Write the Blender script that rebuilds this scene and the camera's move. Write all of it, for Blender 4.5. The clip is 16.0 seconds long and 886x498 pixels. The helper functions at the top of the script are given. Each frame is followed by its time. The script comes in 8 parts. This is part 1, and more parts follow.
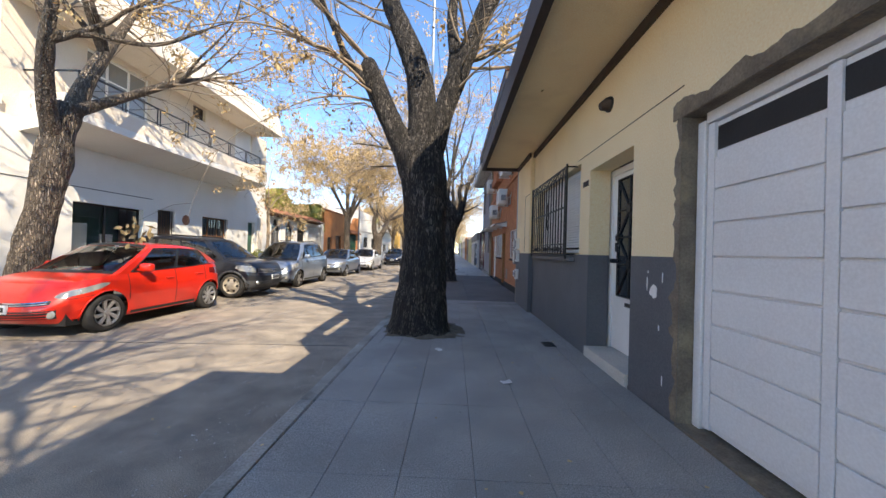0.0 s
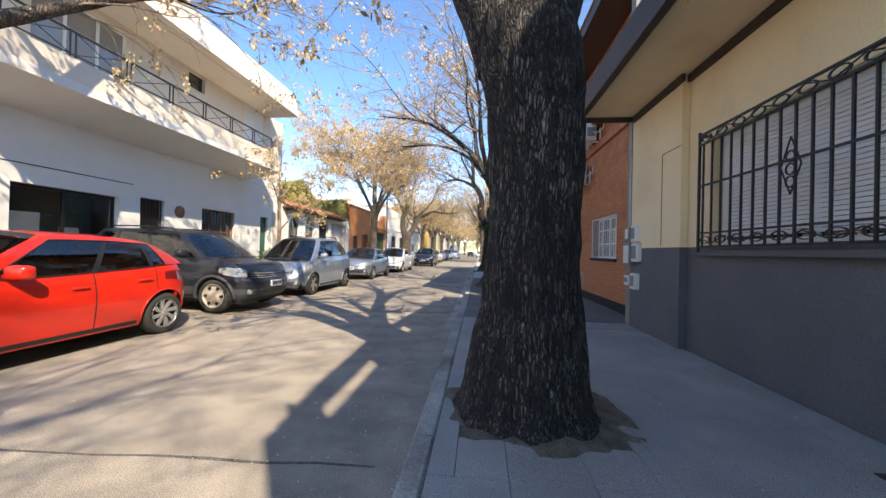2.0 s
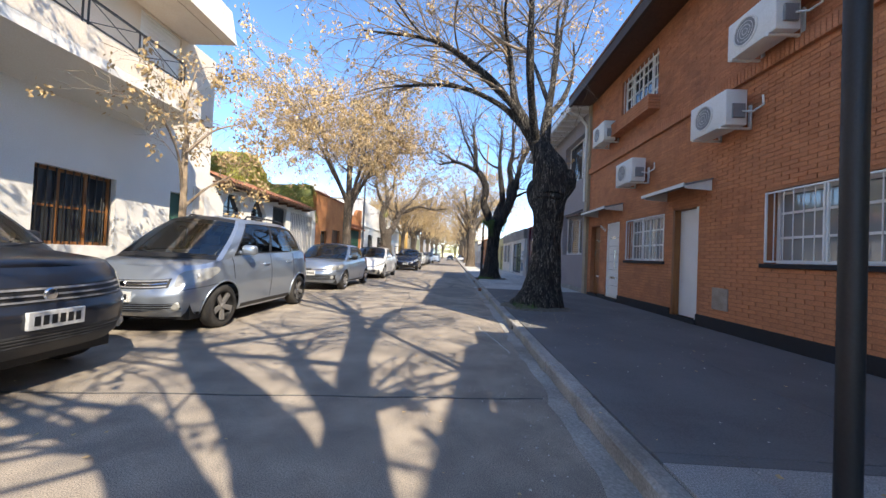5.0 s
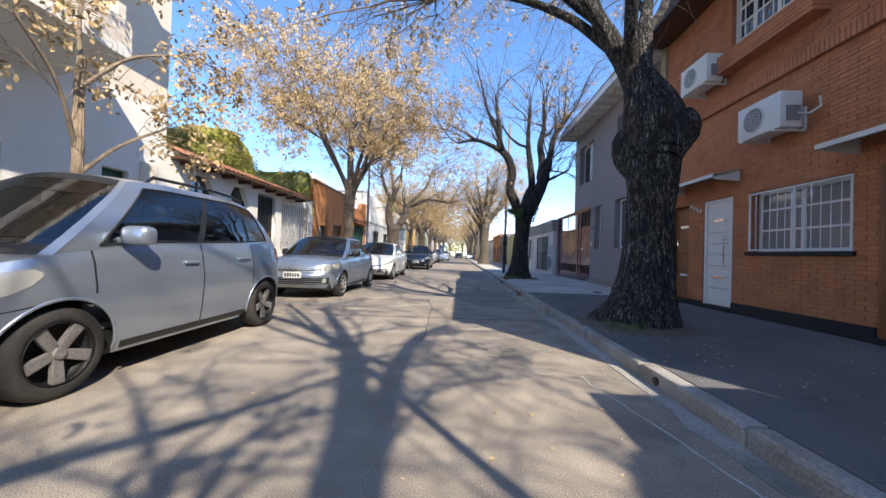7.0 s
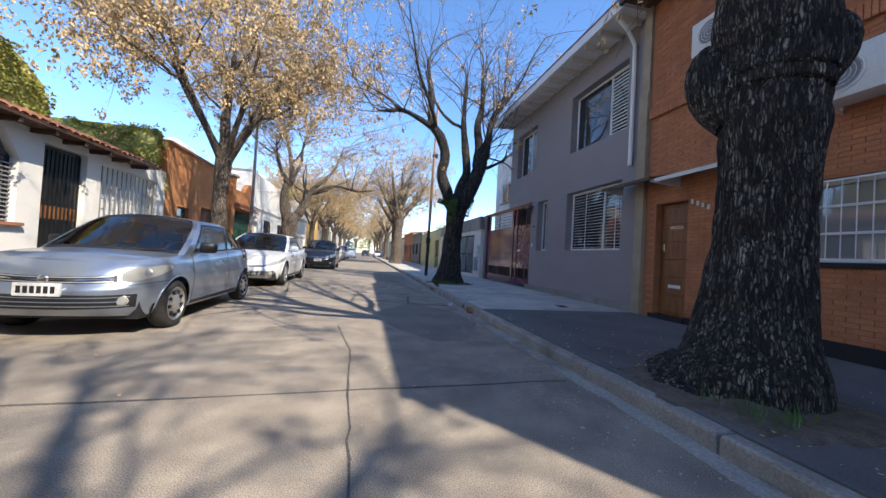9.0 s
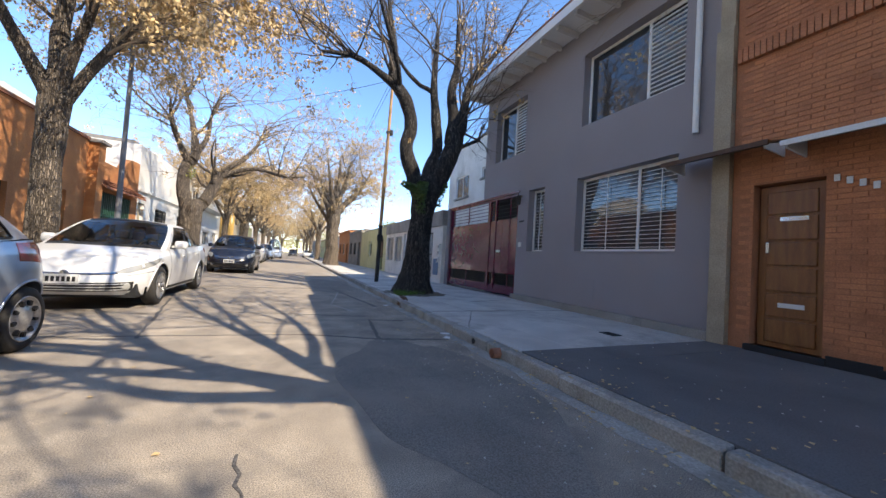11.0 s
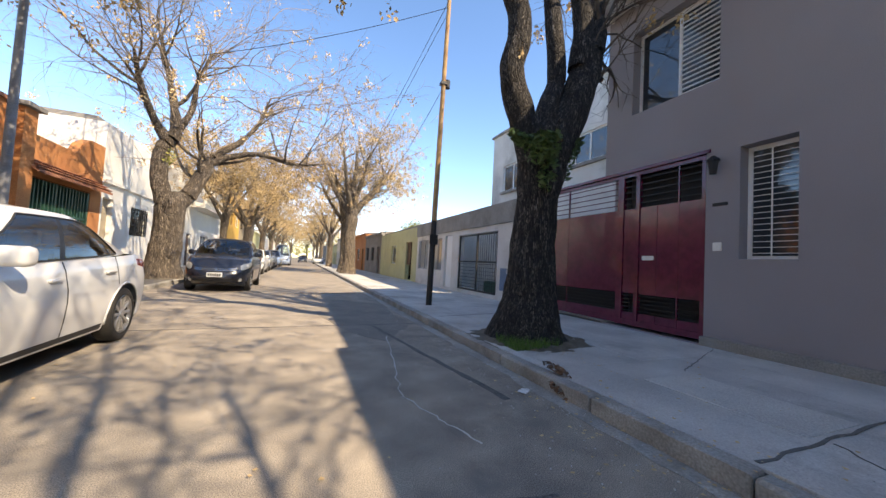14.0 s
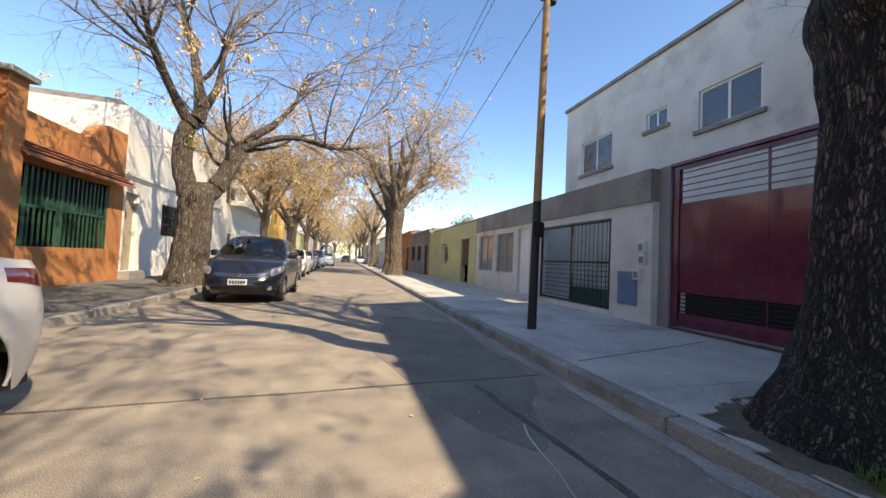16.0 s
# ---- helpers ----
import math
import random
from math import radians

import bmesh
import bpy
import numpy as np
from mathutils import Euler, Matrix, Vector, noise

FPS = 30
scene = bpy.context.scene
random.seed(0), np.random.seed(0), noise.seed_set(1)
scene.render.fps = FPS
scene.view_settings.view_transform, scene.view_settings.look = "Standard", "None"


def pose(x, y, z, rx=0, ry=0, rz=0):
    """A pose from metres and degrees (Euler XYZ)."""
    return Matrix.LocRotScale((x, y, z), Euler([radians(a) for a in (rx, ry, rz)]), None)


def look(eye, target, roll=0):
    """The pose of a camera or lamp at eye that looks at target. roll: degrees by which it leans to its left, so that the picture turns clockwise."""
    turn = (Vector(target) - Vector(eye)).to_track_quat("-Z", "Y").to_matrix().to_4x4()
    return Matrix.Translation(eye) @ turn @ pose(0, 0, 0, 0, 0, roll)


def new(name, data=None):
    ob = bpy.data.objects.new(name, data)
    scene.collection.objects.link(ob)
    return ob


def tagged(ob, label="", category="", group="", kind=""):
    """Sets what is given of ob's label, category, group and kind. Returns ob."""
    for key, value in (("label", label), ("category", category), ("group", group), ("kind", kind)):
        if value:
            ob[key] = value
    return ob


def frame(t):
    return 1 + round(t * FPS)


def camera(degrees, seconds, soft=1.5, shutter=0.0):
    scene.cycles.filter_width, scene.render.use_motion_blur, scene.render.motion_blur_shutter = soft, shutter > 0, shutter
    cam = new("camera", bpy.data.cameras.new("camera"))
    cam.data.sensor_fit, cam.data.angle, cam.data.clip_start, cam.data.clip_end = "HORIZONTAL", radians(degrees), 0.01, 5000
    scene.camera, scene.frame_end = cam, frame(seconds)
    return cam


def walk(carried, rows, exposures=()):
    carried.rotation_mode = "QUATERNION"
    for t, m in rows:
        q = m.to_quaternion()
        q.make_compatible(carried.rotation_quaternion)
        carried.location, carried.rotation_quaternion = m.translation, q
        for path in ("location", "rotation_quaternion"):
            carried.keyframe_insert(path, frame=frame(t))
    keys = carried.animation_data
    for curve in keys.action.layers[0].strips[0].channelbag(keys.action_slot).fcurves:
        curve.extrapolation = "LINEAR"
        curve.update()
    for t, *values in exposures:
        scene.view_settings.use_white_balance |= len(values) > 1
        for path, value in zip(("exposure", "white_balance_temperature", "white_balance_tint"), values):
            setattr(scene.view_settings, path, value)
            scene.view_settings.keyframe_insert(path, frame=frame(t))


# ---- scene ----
cam = camera(103.7, 16.0)
PATH = [
    (0, (-0.137, -0.699, 1.366), (-0.196, 1.3, 1.378), 1.6),
    (0.5, (-0.352, 0.067, 1.308), (-0.433, 2.065, 1.324), 1.5),
    (1, (-0.58, 0.86, 1.243), (-0.701, 2.857, 1.262), 1.6),
    (1.5, (-0.823, 1.641, 1.221), (-0.995, 3.633, 1.237), 1.4),
    (2, (-1.071, 2.454, 1.238), (-1.279, 4.443, 1.251), 1.4),
    (2.5, (-1.331, 3.21, 1.26), (-1.573, 5.196, 1.265), 1.3),
    (3, (-1.64, 3.977, 1.229), (-1.872, 5.963, 1.243), 1.7),
    (3.5, (-1.964, 4.765, 1.123), (-2.169, 6.755, 1.135), 1.6),
    (4, (-2.129, 5.568, 1.095), (-2.282, 7.562, 1.114), 1.8),
    (4.5, (-2.343, 6.399, 1.093), (-2.426, 8.397, 1.124), 2.4),
    (4.7, (-2.407, 6.715, 1.083), (-2.47, 8.714, 1.122), 2.5),
    (6.8, (-3.139, 9.653, 0.955), (-3.223, 11.651, 0.988), 2.0),
    (7, (-3.176, 9.961, 0.945), (-3.271, 11.959, 0.973), 1.8),
    (7.5, (-3.255, 10.719, 0.92), (-3.361, 12.716, 0.944), 1.9),
    (8, (-3.357, 11.477, 0.895), (-3.421, 13.476, 0.923), 1.9),
    (8.5, (-3.52, 12.285, 0.896), (-3.407, 14.282, 0.934), 2.5),
    (9, (-3.596, 12.989, 0.956), (-3.158, 14.94, 0.997), 3.3),
    (9.5, (-3.714, 13.801, 0.963), (-3.179, 15.728, 1.016), 3.3),
    (10, (-3.806, 14.542, 0.974), (-3.109, 16.416, 1.038), 3.6),
    (10.2, (-3.814, 14.854, 0.97), (-3.073, 16.711, 1.031), 3.8),
    (12.3, (-3.498, 18.153, 0.882), (-2.677, 19.974, 0.965), 3.5),
    (12.5, (-3.566, 18.44, 0.892), (-2.74, 20.26, 0.978), 3.5),
    (13, (-3.616, 19.259, 0.923), (-2.819, 21.091, 1.018), 3.5),
    (13.5, (-3.678, 20.074, 0.996), (-2.918, 21.921, 1.087), 3.2),
    (14, (-3.756, 20.856, 1.022), (-3.004, 22.707, 1.11), 3.1),
    (14.5, (-3.836, 21.614, 0.996), (-3.092, 23.468, 1.084), 3.1),
    (15, (-3.871, 22.337, 0.995), (-3.173, 24.21, 1.075), 2.8),
    (15.5, (-3.829, 23.097, 1.008), (-3.199, 24.993, 1.08), 2.6),
    (16, (-3.77, 23.877, 1.04), (-3.226, 25.8, 1.11), 2.6),
]
walk(cam, [(t, look(eye, target, roll)) for t, eye, target, roll in PATH], [(0, 1.12, 7200, 10), (4.5, 1.15, 6900, 10), (8.5, 0.88, 6500, 10), (9.5, 0.95, 6550, 11), (12.5, 1.16, 7600, 11), (14.5, 1.16, 8000, 12), (16, 0.92, 8000, 11)])

# ---- light ----
SUN_DIR = Vector((0.66, -0.93, 1.0)).normalized()
world = bpy.data.worlds.new("sky")
scene.world = world
world.use_nodes = True
wn = world.node_tree
sky = wn.nodes.new("ShaderNodeTexSky")
sky.sky_type = "NISHITA"
sky.sun_disc = False
sky.sun_elevation = math.asin(SUN_DIR.z)
sky.sun_rotation = math.atan2(SUN_DIR.x, SUN_DIR.y)
sky.altitude = 900
sky.air_density, sky.dust_density, sky.ozone_density = 0.8, 0.0, 2.2
hue = wn.nodes.new("ShaderNodeHueSaturation")
hue.inputs["Hue"].default_value = 0.501
hue.inputs["Saturation"].default_value, hue.inputs["Value"].default_value = 1.13, 1.03
wn.links.new(sky.outputs[0], hue.inputs["Color"])
wn.links.new(hue.outputs[0], wn.nodes["Background"].inputs[0])
wn.nodes["Background"].inputs[1].default_value = 0.215
sun_data = bpy.data.lights.new("sun", "SUN")
sun_data.energy, sun_data.angle, sun_data.color = 4.3, radians(0.45), (1.0, 0.91, 0.77)
sun = new("sun", sun_data)
sun.matrix_world = look(SUN_DIR * 60, (0, 0, 0))


# ---- materials ----
def surf(name, col, col2=None, scale=3.0, rough=0.8, bump=0.25, fine=70.0, metal=0.0, vary=0.0, stretch=(1, 1, 1), stain=None, amount=0.5, dist=0.01, coat=0.0, grit=0.2, edge=(0.32, 0.68)):
    """A worn surface: two-scale colour variation, fine relief, optional stains."""
    m = bpy.data.materials.new(name)
    m.use_nodes = True
    nt = m.node_tree
    N, L = nt.nodes, nt.links
    b = N["Principled BSDF"]
    b.inputs["Roughness"].default_value, b.inputs["Metallic"].default_value = rough, metal
    b.inputs["Coat Weight"].default_value = coat
    tc, mp = N.new("ShaderNodeTexCoord"), N.new("ShaderNodeMapping")
    mp.inputs["Scale"].default_value = stretch
    L.new(tc.outputs["Object"], mp.inputs[0])
    n1, n2 = N.new("ShaderNodeTexNoise"), N.new("ShaderNodeTexNoise")
    for n, s, d in ((n1, scale, 6), (n2, fine, 5)):
        n.inputs["Scale"].default_value, n.inputs["Detail"].default_value = s, d
        L.new(mp.outputs[0], n.inputs["Vector"])
    col2 = col2 or tuple(c * 0.75 for c in col)
    ramp = N.new("ShaderNodeValToRGB")
    ramp.color_ramp.elements[0].position, ramp.color_ramp.elements[1].position = edge
    ramp.color_ramp.elements[0].color, ramp.color_ramp.elements[1].color = (*col2, 1), (*col, 1)
    L.new(n1.outputs[0], ramp.inputs[0])
    out = ramp.outputs[0]
    mul = N.new("ShaderNodeMix")
    mul.data_type, mul.blend_type = "RGBA", "OVERLAY"
    mul.inputs[0].default_value = grit
    gr = N.new("ShaderNodeMapRange")
    gr.inputs["From Min"].default_value, gr.inputs["From Max"].default_value = 0.3, 0.7
    L.new(n2.outputs[0], gr.inputs[0])
    L.new(out, mul.inputs[6])
    L.new(gr.outputs[0], mul.inputs[7])
    out = mul.outputs[2]
    if stain:
        n3, r3, mx = N.new("ShaderNodeTexNoise"), N.new("ShaderNodeValToRGB"), N.new("ShaderNodeMix")
        n3.inputs["Scale"].default_value, n3.inputs["Detail"].default_value = scale * 0.45, 8
        n3.inputs["Roughness"].default_value = 0.7
        L.new(mp.outputs[0], n3.inputs["Vector"])
        r3.color_ramp.elements[0].position, r3.color_ramp.elements[1].position = 0.52, 0.66
        L.new(n3.outputs[0], r3.inputs[0])
        sc = N.new("ShaderNodeMath")
        sc.operation = "MULTIPLY"
        sc.inputs[1].default_value = amount
        L.new(r3.outputs[0], sc.inputs[0])
        mx.data_type = "RGBA"
        L.new(sc.outputs[0], mx.inputs[0])
        L.new(out, mx.inputs[6])
        mx.inputs[7].default_value = (*stain, 1)
        out = mx.outputs[2]
    if vary:
        oi, hs, mr = N.new("ShaderNodeObjectInfo"), N.new("ShaderNodeHueSaturation"), N.new("ShaderNodeMapRange")
        ge, ad = N.new("ShaderNodeNewGeometry"), N.new("ShaderNodeMath")
        ad.operation = "ADD"
        L.new(oi.outputs["Random"], ad.inputs[0])
        L.new(ge.outputs["Random Per Island"], ad.inputs[1])
        mr.inputs["From Max"].default_value = 2.0
        mr.inputs["To Min"].default_value, mr.inputs["To Max"].default_value = 1 - vary, 1 + vary
        L.new(ad.outputs[0], mr.inputs[0])
        L.new(mr.outputs[0], hs.inputs["Value"])
        L.new(out, hs.inputs["Color"])
        out = hs.outputs[0]
    L.new(out, b.inputs["Base Color"])
    if bump:
        bp, sm = N.new("ShaderNodeBump"), N.new("ShaderNodeMath")
        sm.operation = "ADD"
        L.new(n1.outputs[0], sm.inputs[0])
        L.new(n2.outputs[0], sm.inputs[1])
        bp.inputs["Strength"].default_value, bp.inputs["Distance"].default_value = bump, dist
        L.new(sm.outputs[0], bp.inputs["Height"])
        L.new(bp.outputs[0], b.inputs["Normal"])
    return m


def glass(name, tint=(0.8, 0.85, 0.85), rough=0.02):
    m = bpy.data.materials.new(name)
    m.use_nodes = True
    b = m.node_tree.nodes["Principled BSDF"]
    b.inputs["Base Color"].default_value = (*tint, 1)
    b.inputs["Roughness"].default_value, b.inputs["Transmission Weight"].default_value, b.inputs["IOR"].default_value = rough, 1.0, 1.5
    return m


def tinted(name, tint):
    """Thin tinted car glass: clear through, glossy by Fresnel."""
    m = bpy.data.materials.new(name)
    m.use_nodes = True
    N, L = m.node_tree.nodes, m.node_tree.links
    N.remove(N["Principled BSDF"])
    tr, gl, fr, mx = N.new("ShaderNodeBsdfTransparent"), N.new("ShaderNodeBsdfGlossy"), N.new("ShaderNodeFresnel"), N.new("ShaderNodeMixShader")
    tr.inputs["Color"].default_value = (*tint, 1)
    gl.inputs["Roughness"].default_value = 0.02
    fr.inputs["IOR"].default_value = 2.1
    L.new(fr.outputs[0], mx.inputs[0])
    L.new(tr.outputs[0], mx.inputs[1])
    L.new(gl.outputs[0], mx.inputs[2])
    L.new(mx.outputs[0], N["Material Output"].inputs["Surface"])
    return m


def dark_pane(name, col, rough=0.04):
    m = bpy.data.materials.new(name)
    m.use_nodes = True
    b = m.node_tree.nodes["Principled BSDF"]
    b.inputs["Base Color"].default_value = (*col, 1)
    b.inputs["Roughness"].default_value, b.inputs["IOR"].default_value, b.inputs["Specular IOR Level"].default_value = rough, 1.6, 0.9
    return m


M_ROAD = surf("worn_road", (0.36, 0.305, 0.24), (0.215, 0.183, 0.15), 2.4, 0.9, 0.2, 150, stain=(0.19, 0.168, 0.142), amount=0.85, dist=0.005, grit=0.6)
M_TAR = surf("tar", (0.075, 0.07, 0.067), (0.12, 0.11, 0.1), 5, 0.8, 0.5, 60, grit=0.6)
M_PATCH = surf("asphalt_patch", (0.235, 0.208, 0.175), (0.17, 0.152, 0.13), 1.8, 0.9, 0.3, 110, stain=(0.24, 0.21, 0.175), amount=0.8, dist=0.006, grit=0.38)
M_PAVE = surf("concrete_pavement", (0.58, 0.555, 0.505), (0.42, 0.4, 0.365), 1.4, 0.88, 0.2, 95, vary=0.13, stain=(0.25, 0.238, 0.215), amount=0.8, grit=0.2, dist=0.006)
M_PAVE_D = surf("dark_concrete_pavement", (0.155, 0.151, 0.146), (0.11, 0.108, 0.105), 1.2, 0.88, 0.2, 90, vary=0.06, stain=(0.15, 0.147, 0.143), amount=0.65, grit=0.2, dist=0.006)
M_PAVE_L = surf("pale_concrete", (0.56, 0.535, 0.48), (0.46, 0.44, 0.4), 2.0, 0.88, 0.3, 75, grit=0.25)
M_PAVE_N = surf("grey_paving_flags", (0.35, 0.34, 0.322), (0.265, 0.258, 0.245), 1.6, 0.88, 0.15, 130, vary=0.05, stain=(0.24, 0.232, 0.218), amount=0.7, grit=0.5, dist=0.006)
M_JOINT = surf("joint_dirt", (0.15, 0.142, 0.128), None, 12, 0.95, 0.3, 90)
M_KERB = surf("kerb_concrete", (0.39, 0.368, 0.33), (0.25, 0.234, 0.207), 2.2, 0.9, 0.35, 60, vary=0.12, stain=(0.15, 0.132, 0.105), amount=0.75, grit=0.25, dist=0.015)
M_SOIL = surf("soil", (0.19, 0.16, 0.12), (0.10, 0.083, 0.062), 9, 0.95, 0.8, 60, dist=0.03)
M_YELLOW = surf("cream_yellow_paint", (0.88, 0.72, 0.45), (0.83, 0.67, 0.41), 1.3, 0.75, 0.1, 60, stain=(0.62, 0.47, 0.27), amount=0.35)
M_DADO = surf("slate_dado_paint", (0.115, 0.122, 0.132), (0.098, 0.105, 0.115), 2.0, 0.6, 0.12, 70)
M_CEMENT = surf("bare_cement", (0.23, 0.19, 0.14), (0.15, 0.12, 0.09), 5, 0.92, 0.6, 60, stain=(0.4, 0.33, 0.2), amount=0.5)
M_BROWN = surf("brown_timber_paint", (0.06, 0.042, 0.033), None, 4, 0.6, 0.15, 60)
M_WHITE_METAL = surf("white_painted_metal", (0.80, 0.79, 0.78), (0.74, 0.73, 0.72), 1.5, 0.42, 0.04, 60)
M_WHITE = surf("white_paint", (0.82, 0.81, 0.78), (0.77, 0.755, 0.72), 2, 0.55, 0.06, 60)
M_WHITE_DIRTY = surf("weathered_white_stucco", (0.74, 0.71, 0.66), (0.6, 0.57, 0.52), 1.0, 0.88, 0.25, 50, stain=(0.4, 0.375, 0.33), amount=0.8)
M_STUCCO = surf("white_stucco", (0.8, 0.77, 0.71), (0.75, 0.72, 0.66), 1.0, 0.85, 0.2, 50, stain=(0.7, 0.66, 0.6), amount=0.4)
M_STUCCO_W = surf("warm_stucco", (0.76, 0.67, 0.55), (0.70, 0.61, 0.5), 1.2, 0.88, 0.3, 45, stain=(0.56, 0.5, 0.42), amount=0.4)
M_BRICK = surf("orange_brick", (0.6, 0.245, 0.108), (0.46, 0.18, 0.08), 3.0, 0.8, 0.3, 60, vary=0.16, stain=(0.26, 0.09, 0.045), amount=0.4)
M_BRICK_UP = surf("red_brown_brick", (0.54, 0.22, 0.105), (0.40, 0.155, 0.075), 3.0, 0.85, 0.3, 60, vary=0.2, stain=(0.16, 0.07, 0.045), amount=0.4)
M_MORTAR = surf("mortar_brown", (0.44, 0.18, 0.086), (0.36, 0.148, 0.072), 6, 0.9, 0.3, 80)
M_MORTAR_G = surf("mortar_pale", (0.42, 0.34, 0.27), (0.32, 0.25, 0.19), 6, 0.9, 0.3, 80)
M_ORANGE = surf("orange_brick_far", (0.55, 0.235, 0.085), (0.44, 0.17, 0.06), 1.6, 0.85, 0.35, 30, stain=(0.33, 0.13, 0.06), amount=0.4)
M_TAN = surf("tan_concrete", (0.42, 0.345, 0.24), (0.34, 0.275, 0.19), 3, 0.85, 0.25, 60)
M_GREY = surf("charcoal_grey_paint", (0.30, 0.272, 0.28), (0.27, 0.245, 0.252), 0.8, 0.8, 0.07, 140, grit=0.2)
M_CONC = surf("raw_concrete", (0.33, 0.31, 0.28), (0.22, 0.205, 0.185), 1.5, 0.9, 0.4, 50, stain=(0.13, 0.12, 0.11), amount=0.6)
M_MAROON = surf("maroon_gloss_paint", (0.135, 0.017, 0.045), (0.118, 0.014, 0.039), 1.0, 0.2, 0.03, 8, coat=0.4)
M_BLACK = surf("black_iron", (0.012, 0.012, 0.013), None, 8, 0.5, 0.1, 80)
M_BLACKP = surf("black_plinth_paint", (0.016, 0.015, 0.017), None, 4, 0.7, 0.2, 80)
M_WOOD = surf("varnished_wood", (0.30, 0.125, 0.035), (0.19, 0.07, 0.02), 3, 0.4, 0.12, 50, stretch=(6, 6, 0.7))
M_WOOD_D = surf("dark_wood", (0.10, 0.045, 0.02), (0.06, 0.026, 0.012), 3, 0.5, 0.12, 50, stretch=(6, 6, 0.7))
M_GALV = surf("galvanised_steel", (0.45, 0.45, 0.45), (0.36, 0.36, 0.36), 4, 0.45, 0.06, 70, metal=0.6)
M_PLAST = surf("white_plastic", (0.76, 0.75, 0.71), (0.7, 0.69, 0.65), 3, 0.45, 0.03, 60)
M_GREYPL = surf("grey_plastic", (0.25, 0.25, 0.26), None, 3, 0.5, 0.05, 60)
M_BLUE = surf("faded_blue_paint", (0.13, 0.22, 0.34), (0.1, 0.17, 0.27), 3, 0.6, 0.1, 60)
M_GREEN = surf("dark_green_paint", (0.03, 0.10, 0.065), (0.02, 0.075, 0.05), 3, 0.5, 0.1, 60)
M_LIME = surf("pale_lime_paint", (0.60, 0.57, 0.30), (0.5, 0.47, 0.25), 1.2, 0.85, 0.2, 50, stain=(0.4, 0.37, 0.25), amount=0.5)
M_OCHRE = surf("ochre_paint", (0.68, 0.40, 0.09), (0.58, 0.33, 0.07), 1.2, 0.85, 0.2, 50)
M_TILE = surf("roof_tiles", (0.36, 0.155, 0.085), (0.24, 0.1, 0.06), 4, 0.85, 0.4, 40, vary=0.25)


def bark(name, plate, plate2, gap, scale=30.0, share=0.5):
    """Rough bark: long raised plates with dark gaps between them."""
    m = surf(name, plate, plate2, 9, 0.92, 0.0, 120, grit=0.9, stretch=(1, 1, 0.22), edge=(0.36, 0.62))
    N, L = m.node_tree.nodes, m.node_tree.links
    b = N["Principled BSDF"]
    base = b.inputs["Base Color"].links[0].from_socket
    tc, mp, nz, ad = N.new("ShaderNodeTexCoord"), N.new("ShaderNodeMapping"), N.new("ShaderNodeTexNoise"), N.new("ShaderNodeMixRGB")
    mp.inputs["Scale"].default_value = (1, 1, 0.17)
    nz.inputs["Scale"].default_value = 11
    ad.blend_type = "ADD"
    ad.inputs[0].default_value = 0.035
    L.new(tc.outputs["Object"], mp.inputs[0])
    L.new(tc.outputs["Object"], nz.inputs["Vector"])
    L.new(mp.outputs[0], ad.inputs[1])
    L.new(nz.outputs["Color"], ad.inputs[2])
    v1, v2 = N.new("ShaderNodeTexVoronoi"), N.new("ShaderNodeTexVoronoi")
    v1.feature = "DISTANCE_TO_EDGE"
    for v in (v1, v2):
        v.inputs["Scale"].default_value = scale
        L.new(ad.outputs[0], v.inputs["Vector"])
    r1, r2 = N.new("ShaderNodeValToRGB"), N.new("ShaderNodeValToRGB")
    r1.color_ramp.elements[0].position, r1.color_ramp.elements[1].position = 0.02, 0.24
    r2.color_ramp.elements[0].position, r2.color_ramp.elements[1].position = max(0.0, 1 - share - 0.45), min(1.0, 1 - share + 0.55)
    L.new(v1.outputs["Distance"], r1.inputs[0])
    sep = N.new("ShaderNodeSeparateColor")
    L.new(v2.outputs["Color"], sep.inputs[0])
    L.new(sep.outputs[0], r2.inputs[0])
    mu = N.new("ShaderNodeMath")
    mu.operation = "MULTIPLY"
    L.new(r1.outputs[0], mu.inputs[0])
    L.new(r2.outputs[0], mu.inputs[1])
    mx = N.new("ShaderNodeMix")
    mx.data_type = "RGBA"
    mx.inputs[6].default_value = (*gap, 1)
    L.new(mu.outputs[0], mx.inputs[0])
    L.new(base, mx.inputs[7])
    L.new(mx.outputs[2], b.inputs["Base Color"])
    bp = N.new("ShaderNodeBump")
    bp.inputs["Strength"].default_value, bp.inputs["Distance"].default_value = 1.0, 0.035
    L.new(r1.outputs[0], bp.inputs["Height"])
    L.new(bp.outputs[0], b.inputs["Normal"])
    return m


M_BARK = bark("dark_bark", (0.2, 0.172, 0.15), (0.055, 0.047, 0.041), (0.016, 0.0135, 0.012), 50, 0.62)
M_BARK_F = bark("flecked_dark_bark", (0.36, 0.325, 0.28), (0.09, 0.078, 0.066), (0.018, 0.015, 0.013), 48, 0.42)
M_BARK_M = bark("brown_bark", (0.34, 0.272, 0.205), (0.2, 0.156, 0.118), (0.085, 0.066, 0.05), 30, 0.6)
M_BARK_L = bark("grey_brown_bark", (0.36, 0.285, 0.21), (0.24, 0.185, 0.13), (0.12, 0.092, 0.066), 22, 0.6)
M_TWIG = surf("twig_bark", (0.13, 0.10, 0.075), (0.075, 0.058, 0.045), 5, 0.9, 0.3, 40)
